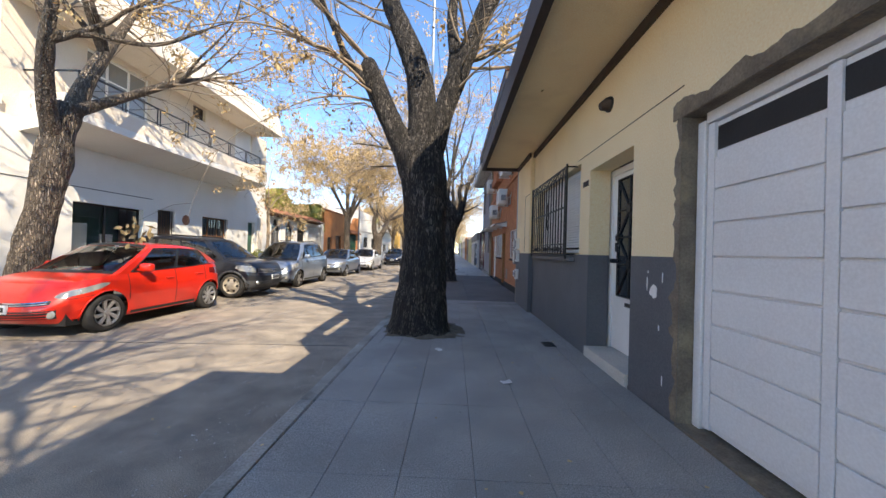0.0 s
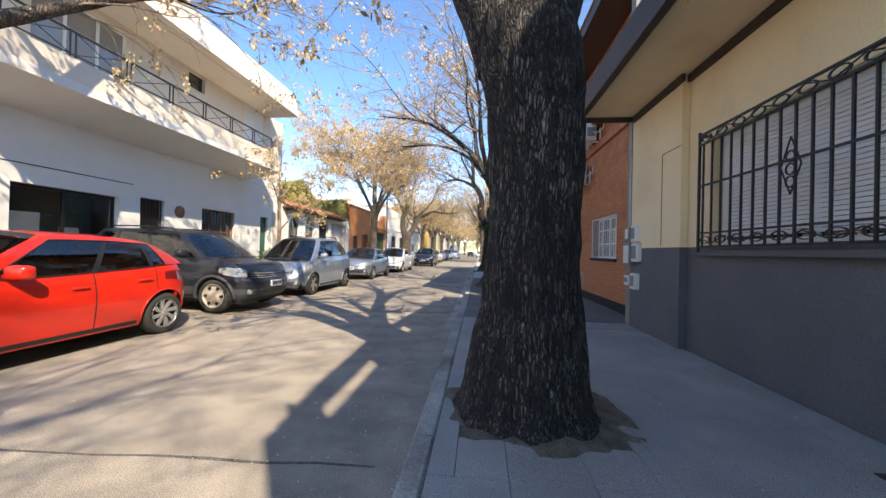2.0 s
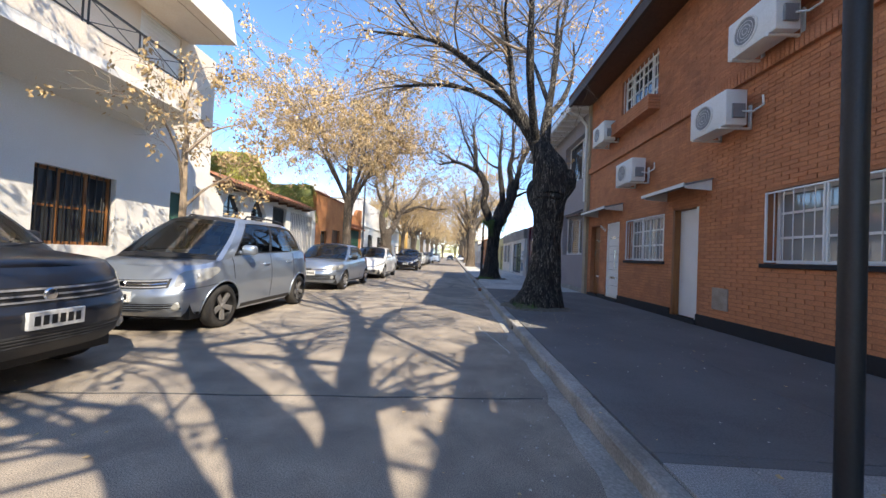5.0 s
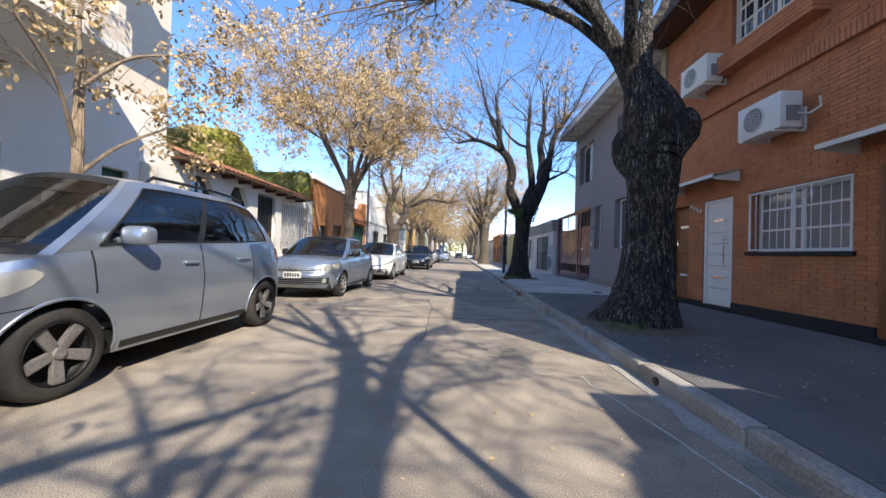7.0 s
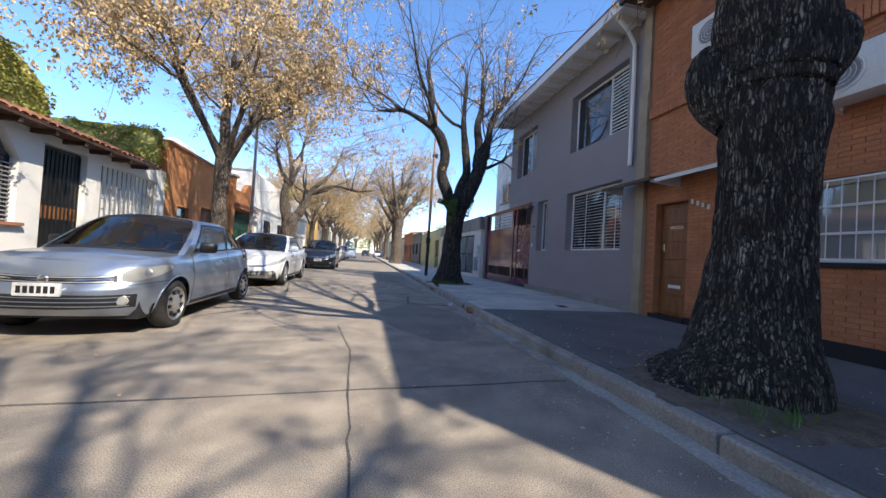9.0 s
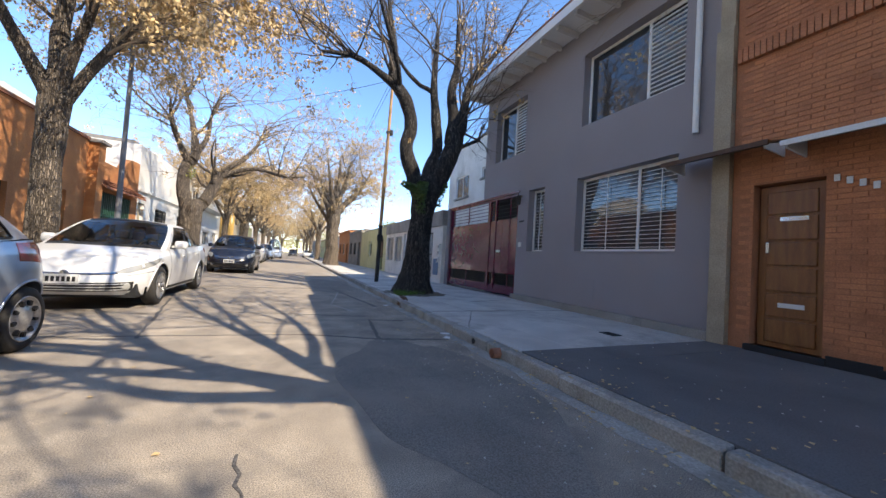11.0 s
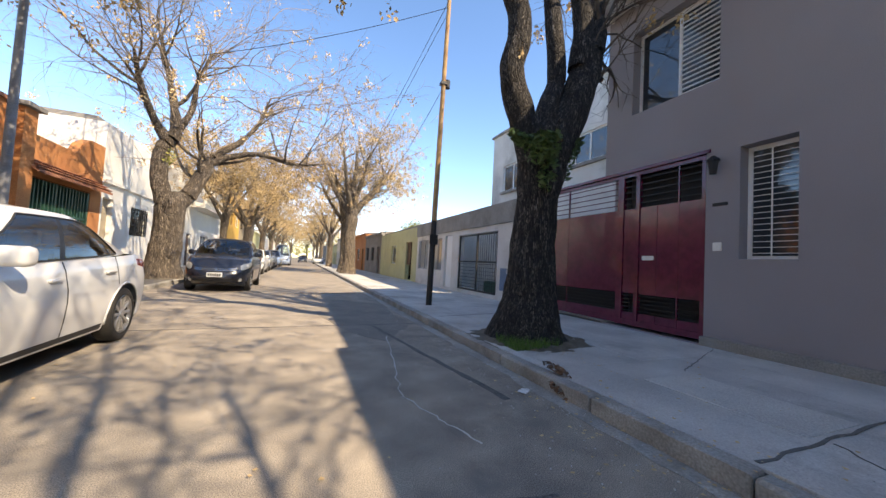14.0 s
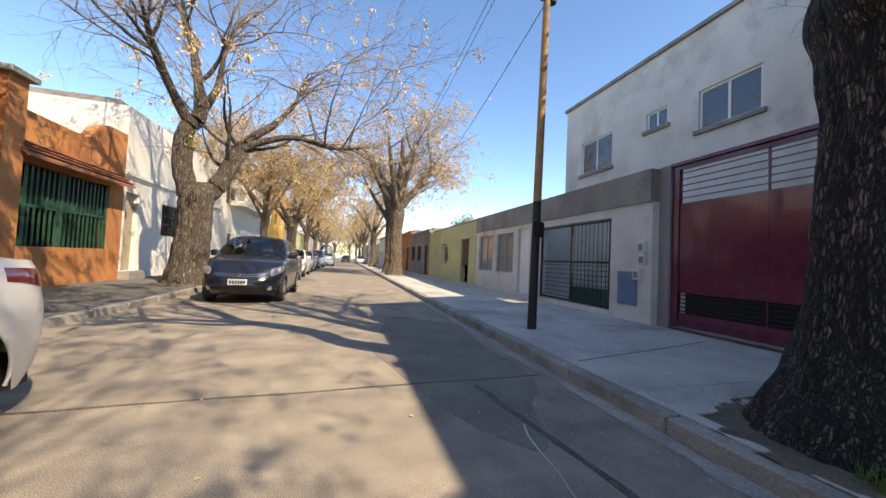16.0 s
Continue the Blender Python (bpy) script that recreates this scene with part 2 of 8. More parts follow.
M_TWIG_L = surf("pale_twig_bark", (0.33, 0.25, 0.17), (0.22, 0.165, 0.115), 5, 0.9, 0.3, 40)
M_LEAF = surf("dry_tan_leaf", (0.62, 0.445, 0.225), (0.47, 0.325, 0.155), 3, 0.8, 0.0, 30, vary=0.35)
M_LEAF_B = surf("brown_dead_leaf", (0.2, 0.11, 0.06), (0.1, 0.055, 0.035), 3, 0.8, 0.0, 30, vary=0.35)
M_LEAF_G = surf("yellow_green_leaf", (0.34, 0.33, 0.09), (0.22, 0.24, 0.06), 3, 0.7, 0.0, 30, vary=0.35)
M_IVY = surf("ivy_leaf", (0.36, 0.34, 0.085), (0.2, 0.21, 0.045), 2, 0.6, 0.0, 30, vary=0.4)
M_FERN = surf("fern_leaf", (0.075, 0.125, 0.03), (0.04, 0.075, 0.02), 3, 0.6, 0.0, 30, vary=0.4)
M_GRASS = surf("grass_blade", (0.10, 0.19, 0.03), (0.06, 0.12, 0.02), 3, 0.7, 0.0, 30, vary=0.4)
# near-black colour that stands in for the shade inside openings
M_SHADE_SHEET = surf("painted_shade", (0.03, 0.03, 0.03), None, 2, 0.9, 0.0, 30)
M_GLASS = glass("window_glass")
M_PANE = dark_pane("window_pane", (0.035, 0.04, 0.045))
M_PANE_W = dark_pane("curtained_pane", (0.26, 0.26, 0.25), 0.06)
M_AUTO_GLASS = tinted("windscreen_glass", (0.84, 0.89, 0.9))
M_SIDE_GLASS = tinted("tinted_side_glass", (0.24, 0.26, 0.27))
M_TYRE = surf("tyre_rubber", (0.022, 0.021, 0.02), (0.04, 0.036, 0.032), 6, 0.85, 0.2, 60)
M_ALLOY = surf("alloy_rim", (0.55, 0.54, 0.53), (0.45, 0.44, 0.43), 6, 0.38, 0.03, 60, metal=0.7)
M_STEELRIM = surf("painted_steel_rim", (0.55, 0.49, 0.40), (0.42, 0.37, 0.3), 8, 0.55, 0.1, 60, metal=0.2)
M_LAMP = dark_pane("lamp_lens", (0.3, 0.3, 0.28), 0.12)
M_TAIL = dark_pane("tail_lens", (0.17, 0.01, 0.012), 0.1)
M_CHROME = surf("chrome", (0.7, 0.7, 0.7), (0.6, 0.6, 0.6), 4, 0.15, 0.0, 40, metal=1.0)
M_TRIM = surf("black_trim", (0.018, 0.018, 0.019), None, 5, 0.5, 0.1, 70)
M_PLATE = surf("plate_white", (0.72, 0.72, 0.7), None, 5, 0.4, 0.0, 40)
M_SEAT = surf("seat_fabric", (0.26, 0.26, 0.265), None, 5, 0.9, 0.1, 60)
M_PAPER = surf("white_paper", (0.8, 0.8, 0.78), None, 5, 0.8, 0.1, 60)


def car_paint(name, col, rough=0.28, metal=0.0):
    return surf(name, col, tuple(c * 0.93 for c in col), 1.5, rough, 0.015, 300, metal=metal, coat=0.6)


# ---- mesh helpers ----
ORG = {}


def bm_new():
    return bmesh.new()


def box(bm, x0, y0, z0, x1, y1, z1, bevel=0.0):
    x0, x1, y0, y1, z0, z1 = min(x0, x1), max(x0, x1), min(y0, y1), max(y0, y1), min(z0, z1), max(z0, z1)
    r = bmesh.ops.create_cube(bm, size=1.0, matrix=Matrix.LocRotScale(((x0 + x1) / 2, (y0 + y1) / 2, (z0 + z1) / 2), None, (x1 - x0, y1 - y0, z1 - z0)))
    if bevel:
        es = list({e for v in r["verts"] for e in v.link_edges})
        bmesh.ops.bevel(bm, geom=es, offset=bevel, segments=2, affect="EDGES", profile=0.5)
    return bm


def cyl(bm, p, q, r0, r1=None, n=12, caps=True):
    p, q = Vector(p), Vector(q)
    d = q - p
    bmesh.ops.create_cone(bm, cap_ends=caps, segments=n, radius1=r0, radius2=r0 if r1 is None else r1, depth=d.length,
                          matrix=Matrix.Translation((p + q) / 2) @ d.to_track_quat("Z", "Y").to_matrix().to_4x4())
    return bm


def lathe(bm, prof, axis_m, n=24):
    """Spin (radius, height) pairs round the z of axis_m."""
    rings = []
    for r, h in prof:
        rings.append([bm.verts.new(axis_m @ Vector((r * math.cos(2 * math.pi * i / n), r * math.sin(2 * math.pi * i / n), h))) for i in range(n)])
    for a, b in zip(rings, rings[1:]):
        for i in range(n):
            bm.faces.new((a[i], a[(i + 1) % n], b[(i + 1) % n], b[i]))
    return bm


def finish(name, bm, mat, smooth, origin):
    bmesh.ops.translate(bm, verts=bm.verts, vec=-origin)
    bmesh.ops.recalc_face_normals(bm, faces=bm.faces)
    me = bpy.data.meshes.new(name)
    bm.to_mesh(me)
    bm.free()
    me.materials.append(mat)
    if smooth:
        me.shade_smooth()
        me.set_sharp_from_angle(angle=radians(smooth))
    return new(name, me)


def thing(name, loc, label, category, group="", kind=""):
    e = new(name)
    e.location = loc
    e.empty_display_size = 0.2
    ORG[e.name] = Vector(loc)
    return tagged(e, label, category, group, kind)


def part(name, bm, mat, parent, label="", smooth=0):
    ob = finish(name, bm, mat, smooth, ORG[parent.name])
    ob.parent = parent
    ORG[ob.name] = ORG[parent.name]
    return tagged(ob, label)


def solid(name, bm, mat, label, category, group="", kind="", smooth=0):
    xs, ys, zs = [v.co.x for v in bm.verts], [v.co.y for v in bm.verts], [v.co.z for v in bm.verts]
    o = Vector(((min(xs) + max(xs)) / 2, (min(ys) + max(ys)) / 2, min(zs)))
    ob = finish(name, bm, mat, smooth, o)
    ob.location = o
    ORG[ob.name] = o
    return tagged(ob, label, category, group, kind)


def raw_mesh(name, verts, faces, mat, smooth=False):
    me = bpy.data.meshes.new(name)
    me.from_pydata(verts, [], faces)
    me.materials.append(mat)
    if smooth:
        me.shade_smooth()
    return me


def piece(name, me, parent, loc, rot=None):
    ob = new(name, me)
    ob.parent = parent
    ob.location = Vector(loc) - ORG[parent.name]
    if rot:
        ob.rotation_euler = rot
    ORG[ob.name] = ORG[parent.name]
    return ob


def box_mesh(name, sx, sy, sz, mat, bevel=0.0):
    bm = bm_new()
    box(bm, -sx / 2, -sy / 2, -sz / 2, sx / 2, sy / 2, sz / 2, bevel)
    me = bpy.data.meshes.new(name)
    bm.to_mesh(me)
    bm.free()
    me.materials.append(mat)
    return me


def facade(parent, X, s, y0, y1, z0, z1, holes, mat, thick=0.25, name="wall", label=""):
    """A wall in the plane x = X that faces s, with openings (ya, yb, za, zb) through it."""
    ys = sorted({y0, y1, *[h[0] for h in holes], *[h[1] for h in holes]})
    zs = sorted({z0, z1, *[h[2] for h in holes], *[h[3] for h in holes]})
    ys, zs = [y for y in ys if y0 <= y <= y1], [z for z in zs if z0 <= z <= z1]
    bm = bm_new()
    grid = {(i, j): bm.verts.new((X, y, z)) for i, y in enumerate(ys) for j, z in enumerate(zs)}
    for i in range(len(ys) - 1):
        for j in range(len(zs) - 1):
            cy, cz = (ys[i] + ys[i + 1]) / 2, (zs[j] + zs[j + 1]) / 2
            if not any(h[0] < cy < h[1] and h[2] < cz < h[3] for h in holes):
                bm.faces.new((grid[i, j], grid[i + 1, j], grid[i + 1, j + 1], grid[i, j + 1]))
    bmesh.ops.delete(bm, geom=[v for v in bm.verts if not v.link_faces], context="VERTS")
    r = bmesh.ops.extrude_face_region(bm, geom=list(bm.faces))
    bmesh.ops.translate(bm, verts=[v for v in r["geom"] if isinstance(v, bmesh.types.BMVert)], vec=(-s * thick, 0, 0))
    return part(name, bm, mat, parent, label)


def shell(parent, X, s, y0, y1, h, mat, depth=7.0, thick=0.25, roof=0.18):
    """Side walls, back wall and flat roof behind a facade."""
    a, b = X - s * thick, X - s * depth
    for ya, yb in ((y0, y0 + 0.2), (y1 - 0.2, y1)):
        part("side_wall", box(bm_new(), a, ya, -0.1, b, yb, h), mat, parent)
    part("back_wall", box(bm_new(), b, y0 + 0.2, -0.1, b + s * 0.2, y1 - 0.2, h), mat, parent)
    part("roof", box(bm_new(), a, y0, h, b, y1, h + roof), M_CONC, parent)


def window(parent, X, s, y0, y1, z0, z1, fmat, recess=0.1, fw=0.05, mull=(), cross=(), pane=None, depth=0.05, name="window", label=""):
    """A framed window set back in an opening; mull and cross are the places of its bars."""
    bm = bm_new()
    a, b = X - s * recess, X - s * (recess + depth)
    box(bm, a, y0, z0, b, y0 + fw, z1)
    box(bm, a, y1 - fw, z0, b, y1, z1)
    box(bm, a, y0 + fw, z0, b, y1 - fw, z0 + fw)
    box(bm, a, y0 + fw, z1 - fw, b, y1 - fw, z1)
    w = part(name, bm, fmat, parent, label)
    for y in mull:
        part("mullion", box(bm_new(), a, y - fw / 2, z0 + fw, b, y + fw / 2, z1 - fw), fmat, w)
    for z in cross:
        part("glazing_bar", box(bm_new(), a - s * 0.004, y0 + fw, z - fw / 3, b + s * 0.004, y1 - fw, z + fw / 3), fmat, w)
    edges = [y0 + fw, *mull, y1 - fw]
    for ya, yb in zip(edges, edges[1:]):
        part("pane", box(bm_new(), (a + b) / 2 - 0.004, ya, z0 + fw, (a + b) / 2 + 0.004, yb, z1 - fw), pane or M_PANE, w)
    return w


def bars(parent, X, s, d, y0, y1, z0, z1, n, mat, t=0.014, upright=True, name="bar"):
    """A row of n bars across an opening, each a piece of its own."""
    if upright:
        me = box_mesh(name, t, t, z1 - z0, mat)
        for i in range(n):
            piece(name, me, parent, (X + s * d, y0 + (y1 - y0) * (i + 0.5) / n, (z0 + z1) / 2))
    else:
        me = box_mesh(name, t, y1 - y0, t, mat)
        for i in range(n):
            piece(name, me, parent, (X + s * d, (y0 + y1) / 2, z0 + (z1 - z0) * (i + 0.5) / n))


# ---- ground, road, pavements ----
KR, KL, ROAD_Z = -1.485, -7.62, -0.13
bm = bm_new()
bmesh.ops.create_grid(bm, x_segments=2, y_segments=2, size=400, matrix=Matrix.Translation((-4, 60, ROAD_Z)))
road = solid("road", bm, M_ROAD, "worn sandy grey street surface with cracks and patches", "road", kind="structure")

rng = random.Random(4)


def strip(name, pts, w, mat, parent, z, h=0.004):
    """A thin flat ribbon on the ground along a line of points."""
    bm = bm_new()
    L, R = [], []
    for i, p in enumerate(pts):
        p = Vector(p)
        d = Vector(pts[min(i + 1, len(pts) - 1)]) - Vector(pts[max(i - 1, 0)])
        n = Vector((-d.y, d.x)).normalized()
        ww = w * rng.uniform(0.6, 1.3)
        L.append(bm.verts.new((p.x + n.x * ww, p.y + n.y * ww, z + h)))
        R.append(bm.verts.new((p.x - n.x * ww, p.y - n.y * ww, z + h)))
    for i in range(len(pts) - 1):
        bm.faces.new((L[i], R[i], R[i + 1], L[i + 1]))
    r = bmesh.ops.extrude_face_region(bm, geom=list(bm.faces))
    bmesh.ops.translate(bm, verts=[v for v in r["geom"] if isinstance(v, bmesh.types.BMVert)], vec=(0, 0, -h * 0.9))
    return part(name, bm, mat, parent)


def wander(x0, y0, x1, y1, n=14, amp=0.06):
    return [(x0 + (x1 - x0) * i / n + rng.uniform(-amp, amp), y0 + (y1 - y0) * i / n + rng.uniform(-amp, amp)) for i in range(n + 1)]


for x0, y0, x1, y1, w in ((-7.4, 9.6, -1.7, 10.2, 0.01), (-7.5, 4.2, -1.7, 4.6, 0.012), (-7.5, 15.6, -1.7, 15.9, 0.01), (-7.5, 21.3, -3.35, 20.95, 0.012), (-7.5, 26.9, -1.7, 27.2, 0.014),
                          (-7.5, 32.5, -1.7, 32.9, 0.014), (-2.6, 20.6, -2.44, 21.96, 0.024), (-2.44, 21.96, -1.9, 21.86, 0.02), (-2.6, 20.6, -3.4, 20.95, 0.02), (-2.6, 20.6, -1.7, 20.45, 0.028), (-3.68, 16.9, -3.6, 14.2, 0.008), (-3.9, 18.2, -3.68, 16.9, 0.008), (-2.45, 22.3, -4.6, 22.8, 0.008),
                          (-2.5, 27.0, -2.0, 23.5, 0.03), (-5.2, 21.0, -5.8, 24.5, 0.02)):
    strip("tar_seam", wander(x0, y0, x1, y1, 16, 0.013), w, M_TAR, road, ROAD_Z)
for cx, cy, sx, sy in ((-2.5, 18.9, 0.75, 1.6), (-2.5, 28.6, 0.8, 2.4)):
    bm = bm_new()
    vs = [bm.verts.new((cx + sx * (1 + 0.25 * noise.noise(Vector((cx + 1.5 * math.cos(a), cy + 1.5 * math.sin(a), 0)))) * math.cos(a), cy + sy * (1 + 0.25 * noise.noise(Vector((cx + 2 * math.cos(a), cy + 2 * math.sin(a), 5)))) * math.sin(a), ROAD_Z + 0.003)) for a in [i * math.pi / 40 for i in range(80)]]
    bm.faces.new(vs)
    r = bmesh.ops.extrude_face_region(bm, geom=list(bm.faces))
    bmesh.ops.translate(bm, verts=[v for v in r["geom"] if isinstance(v, bmesh.types.BMVert)], vec=(0, 0, -0.01))
    part("asphalt_patch", bm, M_PATCH, road, "dark irregular asphalt repair patch")
for x0, y0, x1, y1 in ((-2.05, 13.2, -1.75, 11.6), (-2.45, 26.2, -2.87, 23.8), (-2.87, 23.8, -2.6, 22.9)):
    strip("cement_line", wander(x0, y0, x1, y1, 16, 0.02), 0.006, M_PAVE, road, ROAD_Z)
# pale cement gutter along the kerb
for a, b in ((-4, 8.5), (8.5, 17.5), (17.5, 26), (26, 60)):
    strip("gutter", wander(KR - 0.08, a, KR - 0.08, b, 40, 0.02), 0.085, M_ROAD if a < 8 else M_KERB, road, ROAD_Z, 0.006)

pave_r = thing("pavement_right", (0, 20, -0.13), "grey concrete pavement of large slabs along the houses", "pavement", kind="structure")
part("bed", box(bm_new(), KR + 0.14, -40, -0.2, 12, 160, -0.018), M_JOINT, pave_r)
pave_l = thing("pavement_left", (-9, 20, -0.13), "sunlit pale concrete pavement across the street", "pavement", kind="structure")
part("bed", box(bm_new(), KL - 0.14, -40, -0.2, -22, 160, -0.018), M_JOINT, pave_l)

TREES_R = [(-0.62, -4.6), (-0.62, 5.3), (-0.6, 15.25), (-0.55, 25.2)]


def slabs(parent, x0, x1, cols, ya, yb, step, mats, pits):
    """Concrete slabs with open joints; pits are left free round the trees."""
    y = ya
    while y < yb - 0.01:
        y2 = min(y + step * rng.uniform(0.9, 1.1), yb)
        xs = [x0 + (x1 - x0) * c for c in cols]
        for xa, xb in zip(xs, xs[1:]):
            cells = [(xa, y, xb, y2)]
            for px, py, hw in pits:
                cut = []
                for (a, b, c, d) in cells:
                    if a < px + hw and c > px - hw and b < py + hw and d > py - hw:
                        if a < px - hw: cut.append((a, b, px - hw, d))
                        if c > px + hw: cut.append((px + hw, b, c, d))
                        m0, m1 = max(a, px - hw), min(c, px + hw)
                        if b < py - hw: cut.append((m0, b, m1, py - hw))
                        if d > py + hw: cut.append((m0, py + hw, m1, d))
                    else:
                        cut.append((a, b, c, d))
                cells = cut
            for a, b, c, d in cells:
                if c - a > 0.06 and d - b > 0.06:
                    dz = rng.uniform(-0.003, 0.003)
                    bm = bm_new()
                    g = 0.0018
                    box(bm, a + g, b + g, -0.05, c - g, d - g, 0.0 + dz * (0.5 if y < 9 else 1), 0.003 if y < 9 else 0.006)
                    part("slab", bm, mats(a, b), parent)
        y = y2


def mat_r(x, y):
    if 9.0 < y < 19.3:
        return M_PAVE_D
    return M_PAVE_N if y < 9.0 else M_PAVE


slabs(pave_r, KR + 0.15, 1.7, (0, 0.15, 0.3, 0.45, 0.6, 0.75, 0.9, 1.0), -4, 9.2, 0.92, mat_r, [(-0.62, 5.35, 0.56), (-0.6, -4.6, 0.56)])
slabs(pave_r, KR + 0.15, 1.7, (0, 0.5, 1.0), -12, -4, 2.6, mat_r, [(-0.6, -4.6, 0.56)])
slabs(pave_r, KR + 0.15, 2.0, (0, 0.5, 1.0), 9.2, 19.3, 2.4, mat_r, [(-0.62, 15.2, 0.62)])
slabs(pave_r, KR + 0.15, 2.0, (0, 0.22, 0.62, 1.0), 19.3, 42, 2.3, mat_r, [(-0.55, 25.2, 0.66)])
slabs(pave_r, KR + 0.15, 2.0, (0, 1.0), 42, 150, 5.0, mat_r, [])
slabs(pave_l, KL - 0.15, -10.6, (0, 0.5, 1.0), -10, 60, 2.2, lambda x, y: M_PAVE, [(-8.3, 6.0, 0.5), (-8.3, 25.6, 0.4), (-8.35, 36.3, 0.65), (-8.3, 14.3, 0.3)])
slabs(pave_l, KL - 0.15, -10.6, (0, 1.0), 60, 150, 6.0, lambda x, y: M_PAVE, [])

for nm, kx, sgn in (("kerb_right", KR, 1), ("kerb_left", KL, -1)):
    kerb = thing(nm, (kx, 20, ROAD_Z), "worn chipped concrete kerb with stained face", "kerb", kind="structure")
    y = -10.0
    while y < 150:
        ln = rng.uniform(0.9, 1.5) if y < 45 else 5.0
        bm = bm_new()
        box(bm, kx, y + 0.006, -0.2, kx + sgn * 0.145, y + ln - 0.006, rng.uniform(-0.006, 0.006), 0.022)
        for v in bm.verts:
            if y < 45:
                v.co += Vector((rng.uniform(-0.006, 0.006), 0, rng.uniform(-0.005, 0.004)))
        part("kerb_stone", bm, M_KERB, kerb)
        y += ln
# drain pipe ends in the kerb face
for y in (13.0, 20.1):
    bm = bm_new()
    cyl(bm, (KR - 0.012, y, -0.075), (KR + 0.1, y, -0.07), 0.036, n=16)
    solid("drain_outlet", bm, M_BLACK, "small dark drain pipe end in the kerb face", "drain pipe", "kerb drains")
clay = thing("drain_outlet", (KR, 19.5, -0.07), "broken terracotta drain pipe end in the kerb face", "drain pipe", "kerb drains")
part("pipe", lathe(bm_new(), [(0.055, -0.06), (0.055, 0.1), (0.043, 0.1), (0.043, -0.06), (0.055, -0.06)], Matrix.Translation((KR, 19.5, -0.065)) @ Matrix.Rotation(radians(-90), 4, "Y"), 20), M_TILE, clay, smooth=40)
# solid black plug that paints the shade inside the pipe mouth
part("pipe_shade_plug", cyl(bm_new(), (KR - 0.02, 19.5, -0.065), (KR + 0.05, 19.5, -0.065), 0.043, n=16), M_BLACK, clay)
part("cement_patch", box(bm_new(), -0.55, 22.1, -0.02, 0.16, 23.3, 0.0065, 0.003), M_PAVE_L, pave_r, "pale roughly trowelled cement patch")
for x0, y0, x1, y1, w in ((-1.3, 22.02, 1.9, 22.1, 0.012), (-1.3, 20.6, -0.5, 22.0, 0.004), (0.2, 23.4, 1.9, 24.1, 0.004), (-1.3, 8.3, 1.6, 8.6, 0.003), (-1.2, 27.2, 1.6, 27.9, 0.005)):
    strip("pavement_crack", wander(x0, y0, x1, y1, 22, 0.014), w, M_JOINT, pave_r, 0.003)
# planting pits
pits = [(-0.62, -4.6, 0.55), (-0.62, 5.35, 0.55), (-0.62, 15.2, 0.61), (-0.55, 25.2, 0.65), (-8.3, 6.0, 0.49), (-8.3, 25.6, 0.39), (-8.35, 36.3, 0.64), (-8.3, 14.3, 0.29)]
for px, py, hw in pits:
    bm = bm_new()
    bmesh.ops.create_grid(bm, x_segments=44, y_segments=44, size=hw * 1.3, matrix=Matrix.Translation((px, py, 0)))
    for v in bm.verts:
        d = math.hypot(v.co.x - px, v.co.y - py) / (hw * 1.12)
        v.co.z = max(-0.016, 0.015 + 0.08 * (1 - d ** 1.4) + noise.noise(v.co * 5) * 0.035 + noise.noise(v.co * 17) * 0.006)
    solid("tree_pit_soil", bm, M_SOIL, "bare dry soil mounded in the pit round a street tree", "soil", "tree pits", kind="stuff", smooth=60)


# ---- houses on the right ----
R = -1  # these fronts face towards -x

# cream house with slate dado
YX = 1.72
cream = thing("cream_house", (YX, 3, 0), "cream-yellow rendered house with dark slate dado and wide eave", "house")
holes = [(-1.7, 2.2, 0.0, 2.52), (2.985, 4.14, 0.02, 2.53), (4.5, 7.0, 1.38, 2.72)]
facade(cream, YX, R, -6.0, 9.0, 1.37, 3.75, [h if h[2] > 1.37 else (h[0], h[1], 1.37, h[3]) for h in holes], M_YELLOW, 0.28)
facade(cream, YX - 0.004, R, -6.0, 9.0, -0.05, 1.37, [(h[0], h[1], h[2], 1.37) for h in holes if h[2] < 1.37], M_DADO, 0.284, "dado", "dark slate painted dado")
shell(cream, YX, R, -6.0, 9.0, 3.75, M_YELLOW, 7, 0.28)
# roof parapet with a sloping top and small openings
crest = [(-1.3, 6.4), (-0.4, 6.57), (1.4, 6.65), (2.4, 6.55), (6.1, 6.0), (7.2, 5.3)]
gaps = [(-0.6, 0.85, 5.93, 6.25), (2.35, 2.8, 5.9, 6.28), (4.3, 4.8, 5.45, 5.9)]
for i in range(50):
    ya = -1.3 + i * 0.17
    top = next(z0 + (z1 - z0) * (ya + 0.085 - y0) / (y1 - y0) for (y0, z0), (y1, z1) in zip(crest, crest[1:]) if y0 <= ya + 0.085 <= y1)
    gaps.append((ya, ya + 0.17, top, 6.66))
facade(cream, 1.75, R, -1.3, 7.2, 3.91, 6.66, gaps, M_YELLOW, 0.09, "roof_parapet", "cream roof parapet with small openings")
